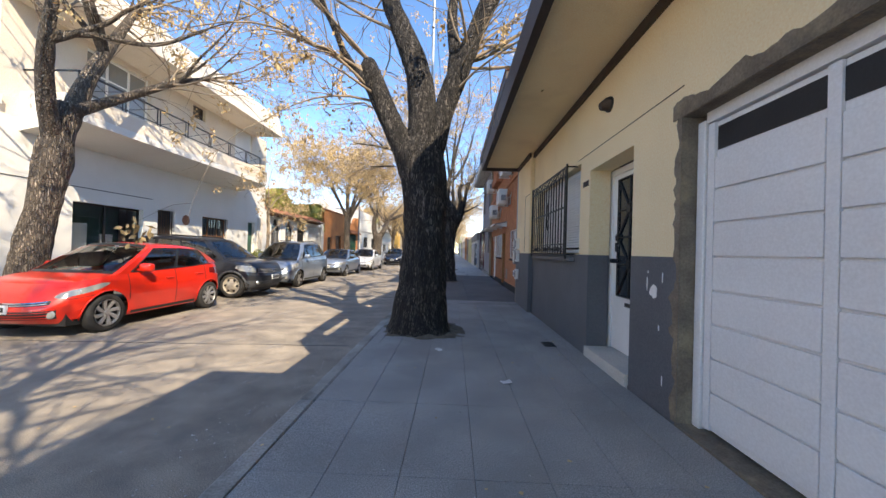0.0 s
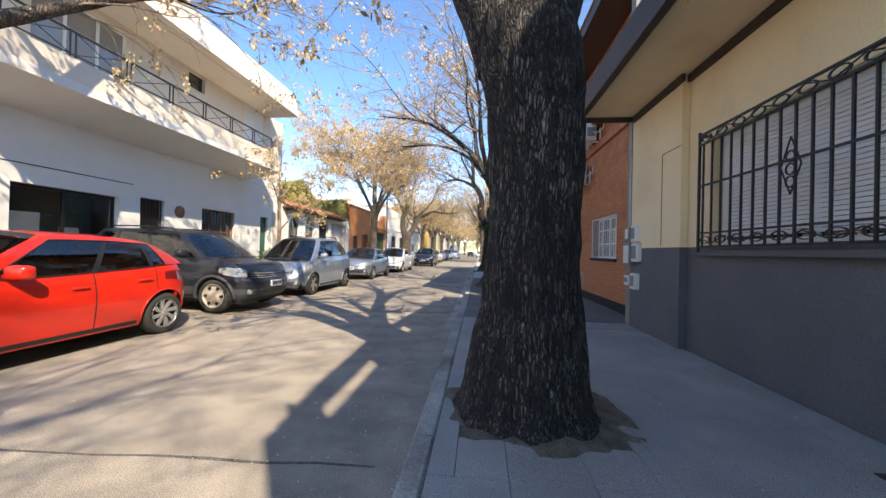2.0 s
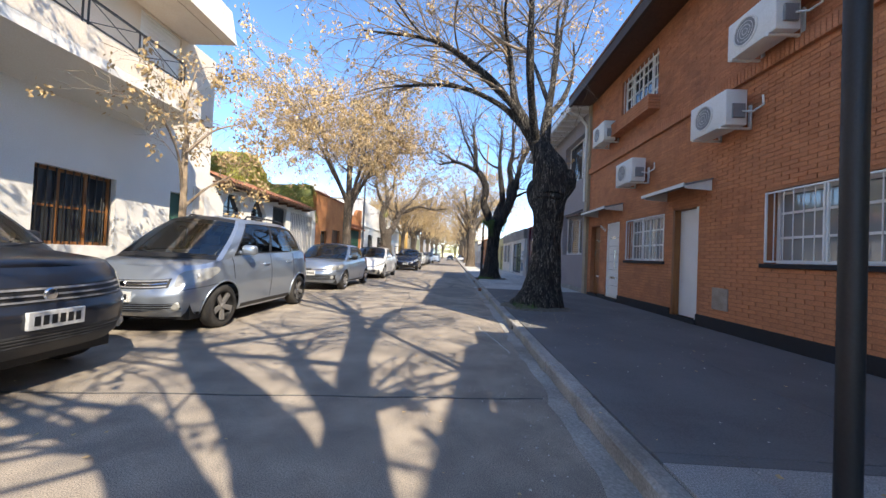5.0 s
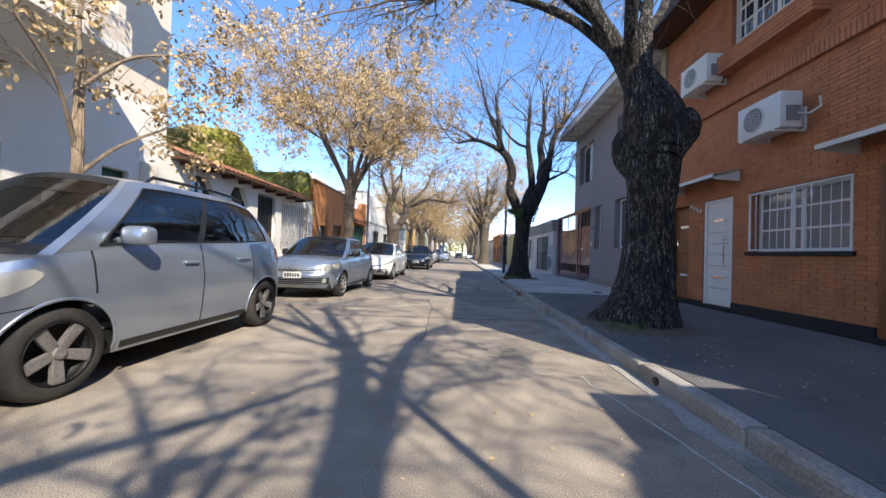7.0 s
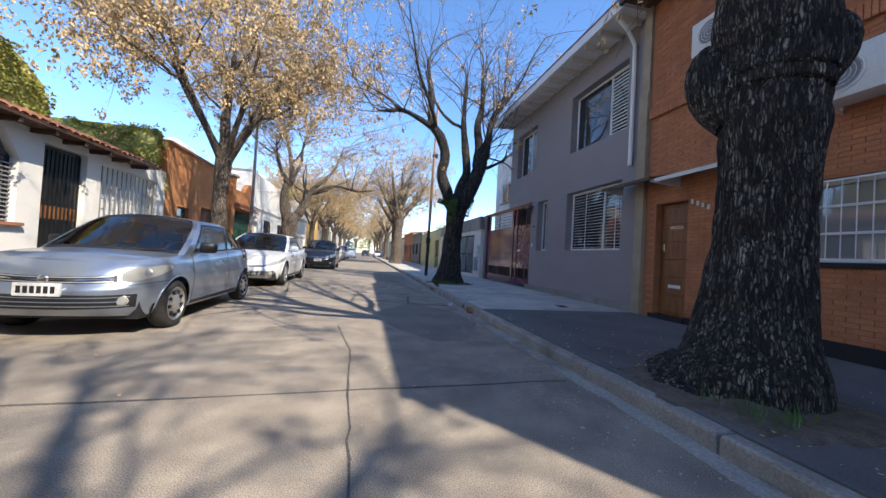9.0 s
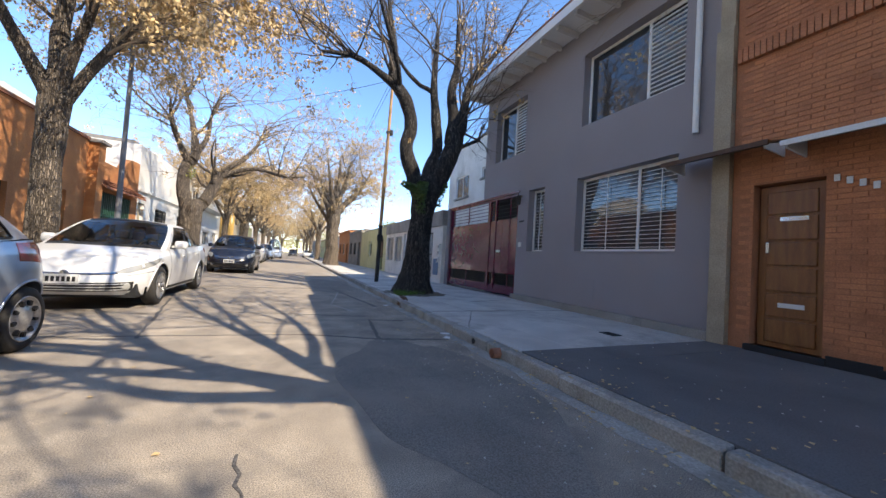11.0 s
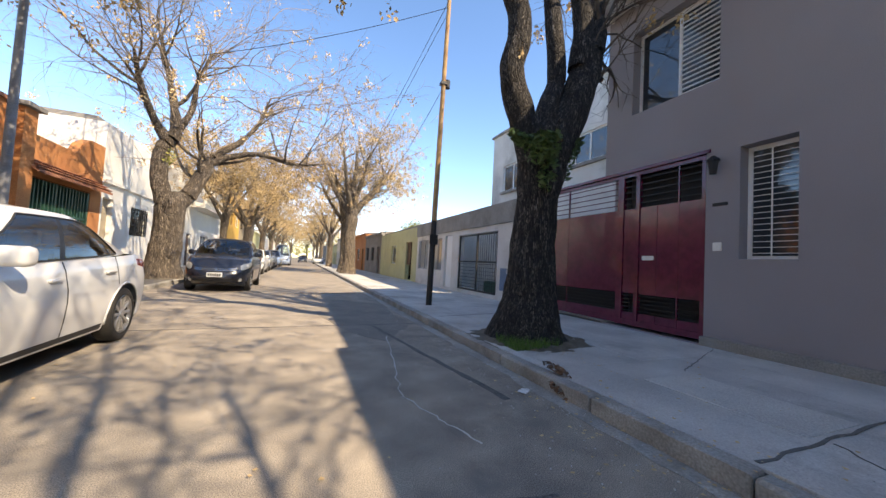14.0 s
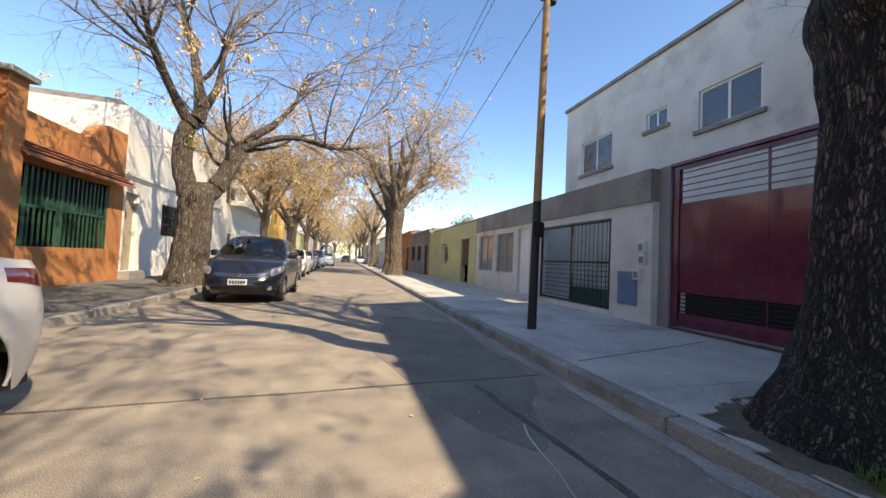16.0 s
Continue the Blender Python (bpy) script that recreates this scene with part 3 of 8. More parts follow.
# eave slab with brown edges
bm = bm_new()
box(bm, 0.70, -6.3, 3.70, YX - 0.003, 8.92, 3.9)
part("eave", bm, M_YELLOW, cream, "cream painted eave soffit")
part("eave_fascia", box(bm_new(), 0.60, -6.3, 3.62, 0.698, 8.92, 4.0), M_BROWN, cream, "dark brown eave edge board")
part("eave_fascia", box(bm_new(), 0.60, 8.922, 3.62, YX - 0.06, 8.98, 4.0), M_BROWN, cream, "dark brown eave edge board")
part("cornice_strip", box(bm_new(), YX - 0.05, -6.0, 3.6, YX - 0.002, 7.45, 3.698), M_BROWN, cream, "dark brown strip under the eave")
part("end_pilaster", box(bm_new(), YX - 0.1, 7.46, 1.372, YX - 0.006, 8.98, 3.698), M_YELLOW, cream)
part("end_pilaster", box(bm_new(), YX - 0.104, 7.46, -0.05, YX - 0.008, 8.98, 1.37), M_DADO, cream)
part("paint_seam", box(bm_new(), YX - 0.004, 2.2, 2.775, YX + 0.01, 4.62, 2.783), M_BROWN, cream)
# bare cement edges of the garage opening
bm = bm_new()
ragged = [(2.202, 0.02)] + [(2.27 + 0.1 * noise.noise(Vector((i * 0.19, 3, 0))) + 0.05 * noise.noise(Vector((i * 0.6, 9, 0))), 0.02 + i * 0.0417) for i in range(61)] + [(2.202, 2.52)]
f = bm.faces.new([bm.verts.new((YX - 0.011, y, z)) for y, z in ragged])
r = bmesh.ops.extrude_face_region(bm, geom=[f])
bmesh.ops.translate(bm, verts=[v for v in r["geom"] if isinstance(v, bmesh.types.BMVert)], vec=(0.02, 0, 0))
box(bm, YX - 0.003, 2.196, 0.02, YX + 0.27, 2.204, 2.52)
part("bare_cement", bm, M_CEMENT, cream, "chipped bare cement where the paint has fallen off")
bm = bm_new()
ragged = [(2.32, 2.521)] + [(2.32 - i * 0.0455, 2.64 + 0.07 * noise.noise(Vector((i * 0.17, 1, 0))) + 0.03 * noise.noise(Vector((i * 0.6, 5, 0)))) for i in range(89)] + [(-1.7, 2.521)]
f = bm.faces.new([bm.verts.new((YX - 0.012, y, z)) for y, z in ragged])
r = bmesh.ops.extrude_face_region(bm, geom=[f])
bmesh.ops.translate(bm, verts=[v for v in r["geom"] if isinstance(v, bmesh.types.BMVert)], vec=(0.02, 0, 0))
box(bm, YX - 0.003, -1.7, 2.516, YX + 0.27, 2.196, 2.523)
part("bare_cement", bm, M_CEMENT, cream, "chipped bare cement where the paint has fallen off")
part("garage_sill", box(bm_new(), YX - 0.02, -1.7, -0.05, YX + 0.28, 2.2, 0.02), M_CEMENT, cream)
for y, z, sy, sz in ((2.5, 0.98, 0.12, 0.12), (2.4, 0.24, 0.012, 0.09), (2.46, 0.71, 0.016, 0.05), (2.66, 1.06, 0.015, 0.12), (2.42, 1.14, 0.014, 0.09), (2.65, 1.21, 0.01, 0.03)):
    bm = bm_new()
    f = bm.faces.new([bm.verts.new((YX - 0.0085, y + sy * (0.5 + (0.5 + 0.22 * noise.noise(Vector((y * 9 + a, z * 7, a * 3)))) * math.cos(a)), z + sz * (0.5 + (0.5 + 0.3 * noise.noise(Vector((z * 9 + a, y * 7, a * 2)))) * math.sin(a)))) for a in [i * 0.52 for i in range(12)]])
    r = bmesh.ops.extrude_face_region(bm, geom=[f])
    bmesh.ops.translate(bm, verts=[v for v in r["geom"] if isinstance(v, bmesh.types.BMVert)], vec=(0.014, 0, 0))
    part("paint_flake", bm, M_WHITE, cream, "pale patch of flaked paint")
# garage door
gx = YX + 0.14
gd = part("garage_door", box(bm_new(), gx + 0.012, -1.62, 0.05, gx + 0.05, 2.1, 2.42), M_WHITE_METAL, cream, "white sheet-metal garage door with flat panels")
part("door_post", box(bm_new(), gx - 0.03, 2.11, 0.02, gx + 0.06, 2.192, 2.46, 0.008), M_WHITE_METAL, cream)
part("door_header", box(bm_new(), gx - 0.02, -1.7, 2.43, gx + 0.06, 2.105, 2.515), M_WHITE_METAL, cream)
part("door_vent", box(bm_new(), gx + 0.006, -1.6, 2.2, gx + 0.011, 2.02, 2.38), M_BLACK, gd, "dark slot over the panels")
for y in (2.065, 1.19, 0.44, -0.29, -1.02, -1.6):
    part("stile", box(bm_new(), gx - 0.012, y - 0.035, 0.05, gx + 0.012, y + 0.035, 2.42, 0.004), M_WHITE_METAL, gd)
for ya, yb in ((1.225, 2.03), (0.475, 1.155), (-0.255, 0.405), (-0.985, -0.325), (-1.565, -1.055)):
    for i in range(8):
        z0 = 0.10 + i * 0.2575
        part("panel", box(bm_new(), gx - 0.012, ya + 0.006, z0, gx + 0.0115, yb - 0.006, z0 + 0.242, 0.006), M_WHITE_METAL, gd)
# front door
dx = YX + 0.22
part("cornice_strip", box(bm_new(), YX - 0.15, 7.4, 3.6, YX - 0.102, 8.92, 3.697), M_BROWN, cream, "dark brown strip under the eave")
part("paint_seam", box(bm_new(), YX - 0.106, 7.95, 1.4, YX - 0.09, 7.958, 2.75), M_BROWN, cream)
part("paint_seam", box(bm_new(), YX - 0.106, 7.47, 2.75, YX - 0.09, 7.958, 2.758), M_BROWN, cream)
fd = part("front_door", box(bm_new(), dx, 3.1, 0.14, dx + 0.05, 4.02, 2.46), M_WHITE, cream, "white door with an iron-grilled dark glass panel")
part("door_frame", box(bm_new(), dx - 0.02, 4.0, 0.1, dx + 0.03, 4.136, 2.52), M_WHITE, fd)
part("door_frame", box(bm_new(), dx - 0.02, 2.99, 0.1, dx + 0.03, 3.12, 2.52), M_WHITE, fd)
part("door_frame", box(bm_new(), dx - 0.02, 3.12, 2.44, dx + 0.03, 4.0, 2.52), M_WHITE, fd)
part("glass_panel", box(bm_new(), dx - 0.008, 3.24, 0.85, dx - 0.001, 3.84, 2.36), M_PANE, fd)
gy0, gy1, gz0, gz1 = 3.24, 3.84, 0.85, 2.36
gym, gzm, zq1, zq3 = (gy0 + gy1) / 2, (gz0 + gz1) / 2, gz0 + (gz1 - gz0) * 0.27, gz0 + (gz1 - gz0) * 0.73
for (ya, za), (yb, zb) in (((gym, gz0), (gym, gz1)), ((gy0, gzm), (gy1, gzm)), ((gy0, zq1), (gy1, zq1)), ((gy0, zq3), (gy1, zq3)), ((gy0, gz0), (gym, zq1)), ((gy1, gz0), (gym, zq1)), ((gy0, gzm), (gym, zq1)), ((gy1, gzm), (gym, zq1)),
                           ((gy0, gzm), (gym, zq3)), ((gy1, gzm), (gym, zq3)), ((gy0, gz1), (gym, zq3)), ((gy1, gz1), (gym, zq3)), ((gy0, gz0), (gy0, gz1)), ((gy1, gz0), (gy1, gz1)), ((gy0, gz1), (gy1, gz1)), ((gy0, gz0), (gy1, gz0))):
    part("grille_bar", cyl(bm_new(), (dx - 0.02, ya, za), (dx - 0.02, yb, zb), 0.011, n=8), M_BLACK, fd)
for y, z in ((gym, zq1), (gym, zq3), (gy0 + 0.02, gzm), (gy1 - 0.02, gzm)):
    part("rosette", cyl(bm_new(), (dx - 0.04, y, z), (dx - 0.01, y, z), 0.05, n=10), M_BLACK, fd)
part("letter_slot", box(bm_new(), dx - 0.012, 3.4, 0.73, dx, 3.64, 0.78, 0.003), M_TRIM, fd)
part("door_knob", cyl(bm_new(), (dx - 0.07, 3.92, 1.3), (dx, 3.92, 1.3), 0.03, n=12), M_TRIM, fd)
part("keyhole_plate", box(bm_new(), dx - 0.01, 3.9, 1.42, dx, 3.94, 1.54, 0.003), M_TRIM, fd)
part("door_step", box(bm_new(), YX - 0.04, 2.995, -0.02, dx + 0.16, 4.13, 0.13, 0.012), M_PAVE_L, cream, "pale stone door step")
fd.location.x += 0.1
fd.location.y += 0.1
# grilled window with roller shutter
w = window(cream, YX, R, 4.52, 6.98, 1.4, 2.7, M_WHITE, 0.12, 0.05, (5.8,), name="window", label="window closed by a white slatted shutter")
me = box_mesh("slat", 0.02, 2.22, 0.036, M_WHITE, 0.004)
for i in range(28):
    piece("slat", me, w, (YX + 0.09, 5.775, 1.5 + i * 0.0415))
part("window_sill", box(bm_new(), YX - 0.09, 4.66, 1.26, YX - 0.006, 7.2, 1.33, 0.01), M_DADO, w)
gr = part("grille", box(bm_new(), YX - 0.15, 4.7, 1.36, YX - 0.13, 7.0, 1.38), M_BLACK, cream, "black wrought-iron window grille with scrolls")
for z in (1.53, 2.1, 2.6, 2.72):
    part("rail", box(bm_new(), YX - 0.152, 4.7, z - 0.01, YX - 0.128, 7.0, z + 0.01), M_BLACK, gr)
bars(gr, YX, R, 0.14, 4.7, 7.0, 1.37, 2.61, 15, M_BLACK, 0.018)
for y in (4.7, 7.0):
    part("post", box(bm_new(), YX - 0.153, y - 0.012, 1.30, YX - 0.127, y + 0.012, 2.76), M_BLACK, gr)
    for z in (1.37, 2.72):
        part("bracket", box(bm_new(), YX - 0.15, y - 0.01, z - 0.01, YX + 0.02, y + 0.01, z + 0.01), M_BLACK, gr)
scroll = bm_new()
lathe(scroll, [(0.06, -0.006), (0.06, 0.006), (0.048, 0.006), (0.048, -0.006), (0.06, -0.006)], Matrix.Rotation(radians(90), 4, "Y"), 16)
scroll_me = bpy.data.meshes.new("scroll")
scroll.to_mesh(scroll_me)
scroll.free()
scroll_me.materials.append(M_BLACK)
for i in range(9):
    for z in (1.45, 2.66):
        piece("scroll", scroll_me, gr, (YX - 0.14, 4.83 + i * 0.255, z), (0, 0, 0)).scale = (1, 1.5, 0.75)
for y0, z0, y1, z1 in [(4.7 + (i + k) * 0.115 * 2, zb + (0.03 if k else 0.11), 4.7 + (i + k + 1) * 0.115 * 2, zb + (0.11 if k else 0.03)) for zb in (1.375, 2.59) for i in range(0, 10, 2) for k in (0, 1)] + [(5.64, 2.05, 5.74, 2.3), (5.74, 2.3, 5.84, 2.05), (5.64, 2.05, 5.74, 1.8), (5.74, 1.8, 5.84, 2.05)]:
    part("stay", cyl(bm_new(), (YX - 0.142, y0, z0), (YX - 0.142, min(y1, 6.99), z1), 0.007, n=6), M_BLACK, gr)
for dz in (0, 0.11, -0.11):
    piece("scroll", scroll_me, gr, (YX - 0.145, 5.74, 2.02 + dz)).scale = (1, 0.8, 0.9)
wl = thing("wall_lantern", (YX - 0.1, 3.57, 3.1), "small dark bronze wall lamp under the eave", "wall lamp")
part("back_plate", cyl(bm_new(), (YX - 0.03, 3.57, 3.2), (YX, 3.57, 3.2), 0.09, n=16), M_TRIM, wl)
part("shade", cyl(bm_new(), (YX - 0.12, 3.57, 3.17), (YX - 0.03, 3.57, 3.2), 0.045, 0.085, 16), M_BROWN, wl, "bronze shade")
sign = thing("house_number_plaque", (YX, 4.34, 2.37), "row of small dark metal characters on the wall", "house number")
for i in range(4):
    part("bar", box(bm_new(), YX - 0.012, 4.19 + i * 0.05, 2.33, YX, 4.222 + i * 0.05, 2.41, 0.003), M_TRIM, sign)

# concrete strip with meter boxes between the houses
strip_t = thing("party_pilaster", (1.9, 9.4, 0), "grey concrete strip with a steel conduit between two houses", "pilaster", kind="structure")
part("concrete", box(bm_new(), 1.64, 9.02, -0.05, 2.2, 9.22, 6.9), M_CONC, strip_t)
part("conduit", cyl(bm_new(), (1.63, 9.07, 1.75), (1.63, 9.07, 4.55), 0.02, n=10), M_GALV, strip_t)
for y, z, sy, sz, mt in ((9.0, 1.49, 0.18, 0.26, M_GREYPL), (8.75, 1.48, 0.18, 0.28, M_PLAST), (8.97, 1.06, 0.26, 0.4, M_GREYPL), (8.68, 1.14, 0.22, 0.31, M_PLAST), (8.99, 0.72, 0.19, 0.17, M_PLAST), (8.74, 0.67, 0.19, 0.27, M_PLAST)):
    y -= 0.12
    mb = thing("meter_box", (1.6, y, z), "small utility meter box with a glass lid on the wall", "meter box", "wall meters")
    part("case", box(bm_new(), 1.535, y, z, 1.66, y + sy, z + sz, 0.012), mt, mb)
    part("lid", box(bm_new(), 1.527, y + 0.03, z + 0.05, 1.536, y + sy - 0.03, z + sz - 0.04, 0.003), M_PLAST if mt is M_GREYPL else M_GREYPL, mb)

# brick house
BX = 2.0
brick = thing("brick_house", (BX, 14.3, 0), "two-storey orange brick house with brown eave and barred windows", "house")
bh = [(10.69, 12.36, 1.15, 2.2), (13.75, 14.5, 0.08, 2.2), (14.8, 16.45, 1.15, 2.2), (16.84, 17.62, 0.08, 2.22), (18.1, 18.8, 0.08, 2.22)]
uh = [(10.7, 12.3, 4.95, 6.1), (15.2, 16.95, 4.95, 6.1)]
facade(brick, BX + 0.009, R, 9.22, 19.05, -0.05, 6.5, bh + uh, M_MORTAR, 0.28, "wall", "brown mortar behind the bricks")
shell(brick, BX + 0.015, R, 9.22, 19.05, 6.5, M_BRICK, 8, 0.28)
part("plinth", box(bm_new(), BX - 0.035, 9.22, -0.05, BX + 0.0, 13.72, 0.2), M_BLACKP, brick, "black painted plinth")
part("plinth", box(bm_new(), BX - 0.035, 14.52, -0.05, BX + 0.0, 16.8, 0.2), M_BLACKP, brick, "black painted plinth")
part("plinth", box(bm_new(), BX - 0.035, 17.64, -0.05, BX + 0.0, 18.06, 0.12), M_BLACKP, brick, "black painted plinth")
for ya, yb in ((13.7, 14.52), (16.8, 17.66), (18.06, 18.85)):
    part("door_step", box(bm_new(), BX - 0.06, ya, -0.05, BX + 0.25, yb, 0.08, 0.008), M_BLACKP, brick)
# belt course of upright bricks
me = box_mesh("brick", 0.12, 0.058, 0.2, M_BRICK_UP, 0.004)
for i in range(146):
    piece("brick", me, brick, (BX - 0.005, 9.27 + i * 0.067, 4.1))
# eave
bm = bm_new()
box(bm, 1.32, 9.4, 6.42, BX + 0.3, 19.15, 6.5)
part("eave_soffit", bm, M_WOOD_D, brick, "brown timber eave soffit")
part("eave_fascia", box(bm_new(), 1.24, 9.35, 6.36, 1.318, 19.2, 6.62), M_BROWN, brick)
bm = bm_new()
vs = [bm.verts.new(c) for c in ((1.22, 9.3, 6.62), (1.22, 19.2, 6.62), (4.8, 19.2, 8.0), (4.8, 9.3, 8.0), (1.22, 9.3, 6.68), (1.22, 19.2, 6.68), (4.8, 19.2, 8.06), (4.8, 9.3, 8.06))]
for f in ((0, 1, 2, 3), (4, 5, 6, 7), (0, 1, 5, 4), (2, 3, 7, 6), (0, 3, 7, 4), (1, 2, 6, 5)):
    bm.faces.new([vs[i] for i in f])
part("tiled_roof", bm, M_TILE, brick, "sloping brown tiled roof")


def brick_window(y0, y1, z0, z1, label):
    w = window(brick, BX, R, y0 + 0.01, y1 - 0.01, z0 + 0.01, z1 - 0.01, M_WHITE, 0.16, 0.05, ((y0 + y1) / 2,), ((z0 + z1) / 2 - 0.15, (z0 + z1) / 2 + 0.2), M_PANE_W, label=label)
    part("window_sill", box(bm_new(), BX - 0.05, y0 - 0.04, z0 - 0.06, BX + 0.16, y1 + 0.04, z0, 0.008), M_BLACKP, w)
    g = part("grille", box(bm_new(), BX - 0.01, y0, z0 + 0.02, BX + 0.01, y1, z0 + 0.045), M_WHITE, w, "white steel window grille")
    bm = bm_new()
    box(bm, BX - 0.01, y0, z1 - 0.045, BX + 0.01, y1, z1 - 0.02)
    for y in (y0 + 0.012, (y0 + y1) / 2 - 0.02, (y0 + y1) / 2 + 0.02, y1 - 0.012):
        box(bm, BX - 0.012, y - 0.011, z0 + 0.02, BX + 0.012, y + 0.011, z1 - 0.02)
    part("grille_frame", bm, M_WHITE, w)
    for k in range(2):
        a = y0 + k * (y1 - y0) / 2
        for i in range(1, 6):
            yy = a + (y1 - y0) / 12 * i
            part("bar", box(bm_new(), BX - 0.004, yy - 0.005, z0 + 0.046, BX + 0.004, yy + 0.005, z1 - 0.046), M_WHITE, w)


brick_window(10.69, 12.36, 1.15, 2.2, "white barred window with drawn curtains")
brick_window(14.8, 16.45, 1.15, 2.2, "white barred window with drawn curtains")
for y0, y1, z0, z1 in uh:
    w = window(brick, BX, R, y0, y1, z0, z1, M_WHITE, 0.12, 0.06, (y0 + 0.4, (y0 + y1) / 2, y1 - 0.4), (5.25, 5.55, 5.85), M_PANE, label="white small-paned upper window")
    bars(w, BX, R, -0.03, y0, y1, z0, z1, 9, M_WHITE, 0.014)
    bx = part("planter_ledge", box(bm_new(), BX - 0.26, y0 - 0.1, z0 - 0.36, BX, y1 + 0.1, z0 - 0.02), M_MORTAR, brick, "projecting brick ledge under the window")
    for i in range(5):
        part("brick_course", box(bm_new(), BX - 0.272, y0 - 0.11, z0 - 0.36 + i * 0.07, BX - 0.002, y1 + 0.11, z0 - 0.36 + i * 0.07 + 0.055, 0.004), M_BRICK_UP, bx)
# doors
d1 = part("door", box(bm_new(), BX + 0.12, 13.78, 0.08, BX + 0.17, 14.48, 2.18), M_WHITE, brick, "white door in a brown reveal")
part("door_frame", box(bm_new(), BX + 0.02, 13.76, 0.08, BX + 0.11, 13.83, 2.19), M_WHITE, d1)
part("door_frame", box(bm_new(), BX - 0.01, 14.42, 0.08, BX + 0.11, 14.49, 2.19), M_WOOD, d1)
d2 = part("door", box(bm_new(), BX + 0.06, 16.9, 0.08, BX + 0.1, 17.56, 2.16), M_WHITE, brick, "white panelled door with steel letter slots")
for i in range(6):
    z0 = 0.12 + i * 0.338
    part("panel", box(bm_new(), BX + 0.048, 16.93, z0, BX + 0.06, 17.53, z0 + 0.325, 0.004), M_WHITE, d2)
bm = bm_new()
box(bm, BX + 0.02, 16.845, 0.08, BX + 0.11, 16.9, 2.215)
box(bm, BX + 0.02, 17.56, 0.08, BX + 0.11, 17.615, 2.215)
box(bm, BX + 0.02, 16.9, 2.16, BX + 0.11, 17.56, 2.215)
part("door_frame", bm, M_WHITE, d2)
for i in range(7):
    part("groove", box(bm_new(), BX + 0.0455, 16.97, 0.42 + i * 0.225, BX + 0.05, 17.5, 0.43 + i * 0.225), M_GREYPL, d2)
for z in (0.62, 1.76):
    part("letter_slot", box(bm_new(), BX + 0.035, 17.1, z, BX + 0.047, 17.38, z + 0.06, 0.003), M_CHROME, d2)
bm = bm_new()
cyl(bm, (BX - 0.01, 17.03, 0.9), (BX - 0.01, 17.03, 1.45), 0.015, n=10)
cyl(bm, (BX - 0.01, 17.03, 0.95), (BX + 0.05, 17.03, 0.95), 0.01, n=8)
cyl(bm, (BX - 0.01, 17.03, 1.4), (BX + 0.05, 17.03, 1.4), 0.01, n=8)
part("pull_handle", bm, M_CHROME, d2)
d3 = part("door", box(bm_new(), BX + 0.14, 18.12, 0.08, BX + 0.18, 18.78, 2.2), M_WOOD, brick, "varnished wooden panelled door")
for i in range(6):
    z0 = 0.14 + i * 0.335
    part("panel", box(bm_new(), BX + 0.122, 18.2, z0, BX + 0.139, 18.7, z0 + 0.3, 0.012), M_WOOD, d3)
part("letter_slot", box(bm_new(), BX + 0.11, 18.3, 0.6, BX + 0.121, 18.56, 0.66, 0.003), M_PLAST, d3)
part("letter_slot", box(bm_new(), BX + 0.11, 18.28, 1.72, BX + 0.121, 18.56, 1.78, 0.003), M_CHROME, d3)
part("door_handle", box(bm_new(), BX + 0.1, 18.66, 1.3, BX + 0.13, 18.7, 1.45, 0.006), M_CHROME, d3)
numbers = thing("house_number_plaque", (BX, 17.85, 2.0), "row of small pale characters on the bricks", "house number")
for i in range(4):
    part("bar", box(bm_new(), BX - 0.02, 17.68 + i * 0.1, 2.0 + i * 0.045, BX - 0.005, 17.73 + i * 0.1, 2.08 + i * 0.045, 0.003), M_PLAST, numbers)
part("vent_grille", box(bm_new(), BX - 0.02, 9.67, 2.93, BX + 0.0, 9.87, 3.04, 0.004), M_PLAST, brick, "small white wall vent")
part("gas_box_lid", box(bm_new(), BX - 0.015, 13.0, 0.35, BX + 0.0, 13.35, 0.72, 0.006), M_MORTAR_G, brick, "small painted gas box lid")
part("tan_pilaster", box(bm_new(), BX - 0.08, 19.06, -0.05, BX + 0.3, 19.28, 4.6), M_TAN, brick, "tan concrete strip at the house edge")
part("tan_pilaster", box(bm_new(), BX - 0.05, 19.06, 4.6, BX + 0.3, 19.25, 6.8), M_TAN, brick, "tan concrete strip at the house edge")
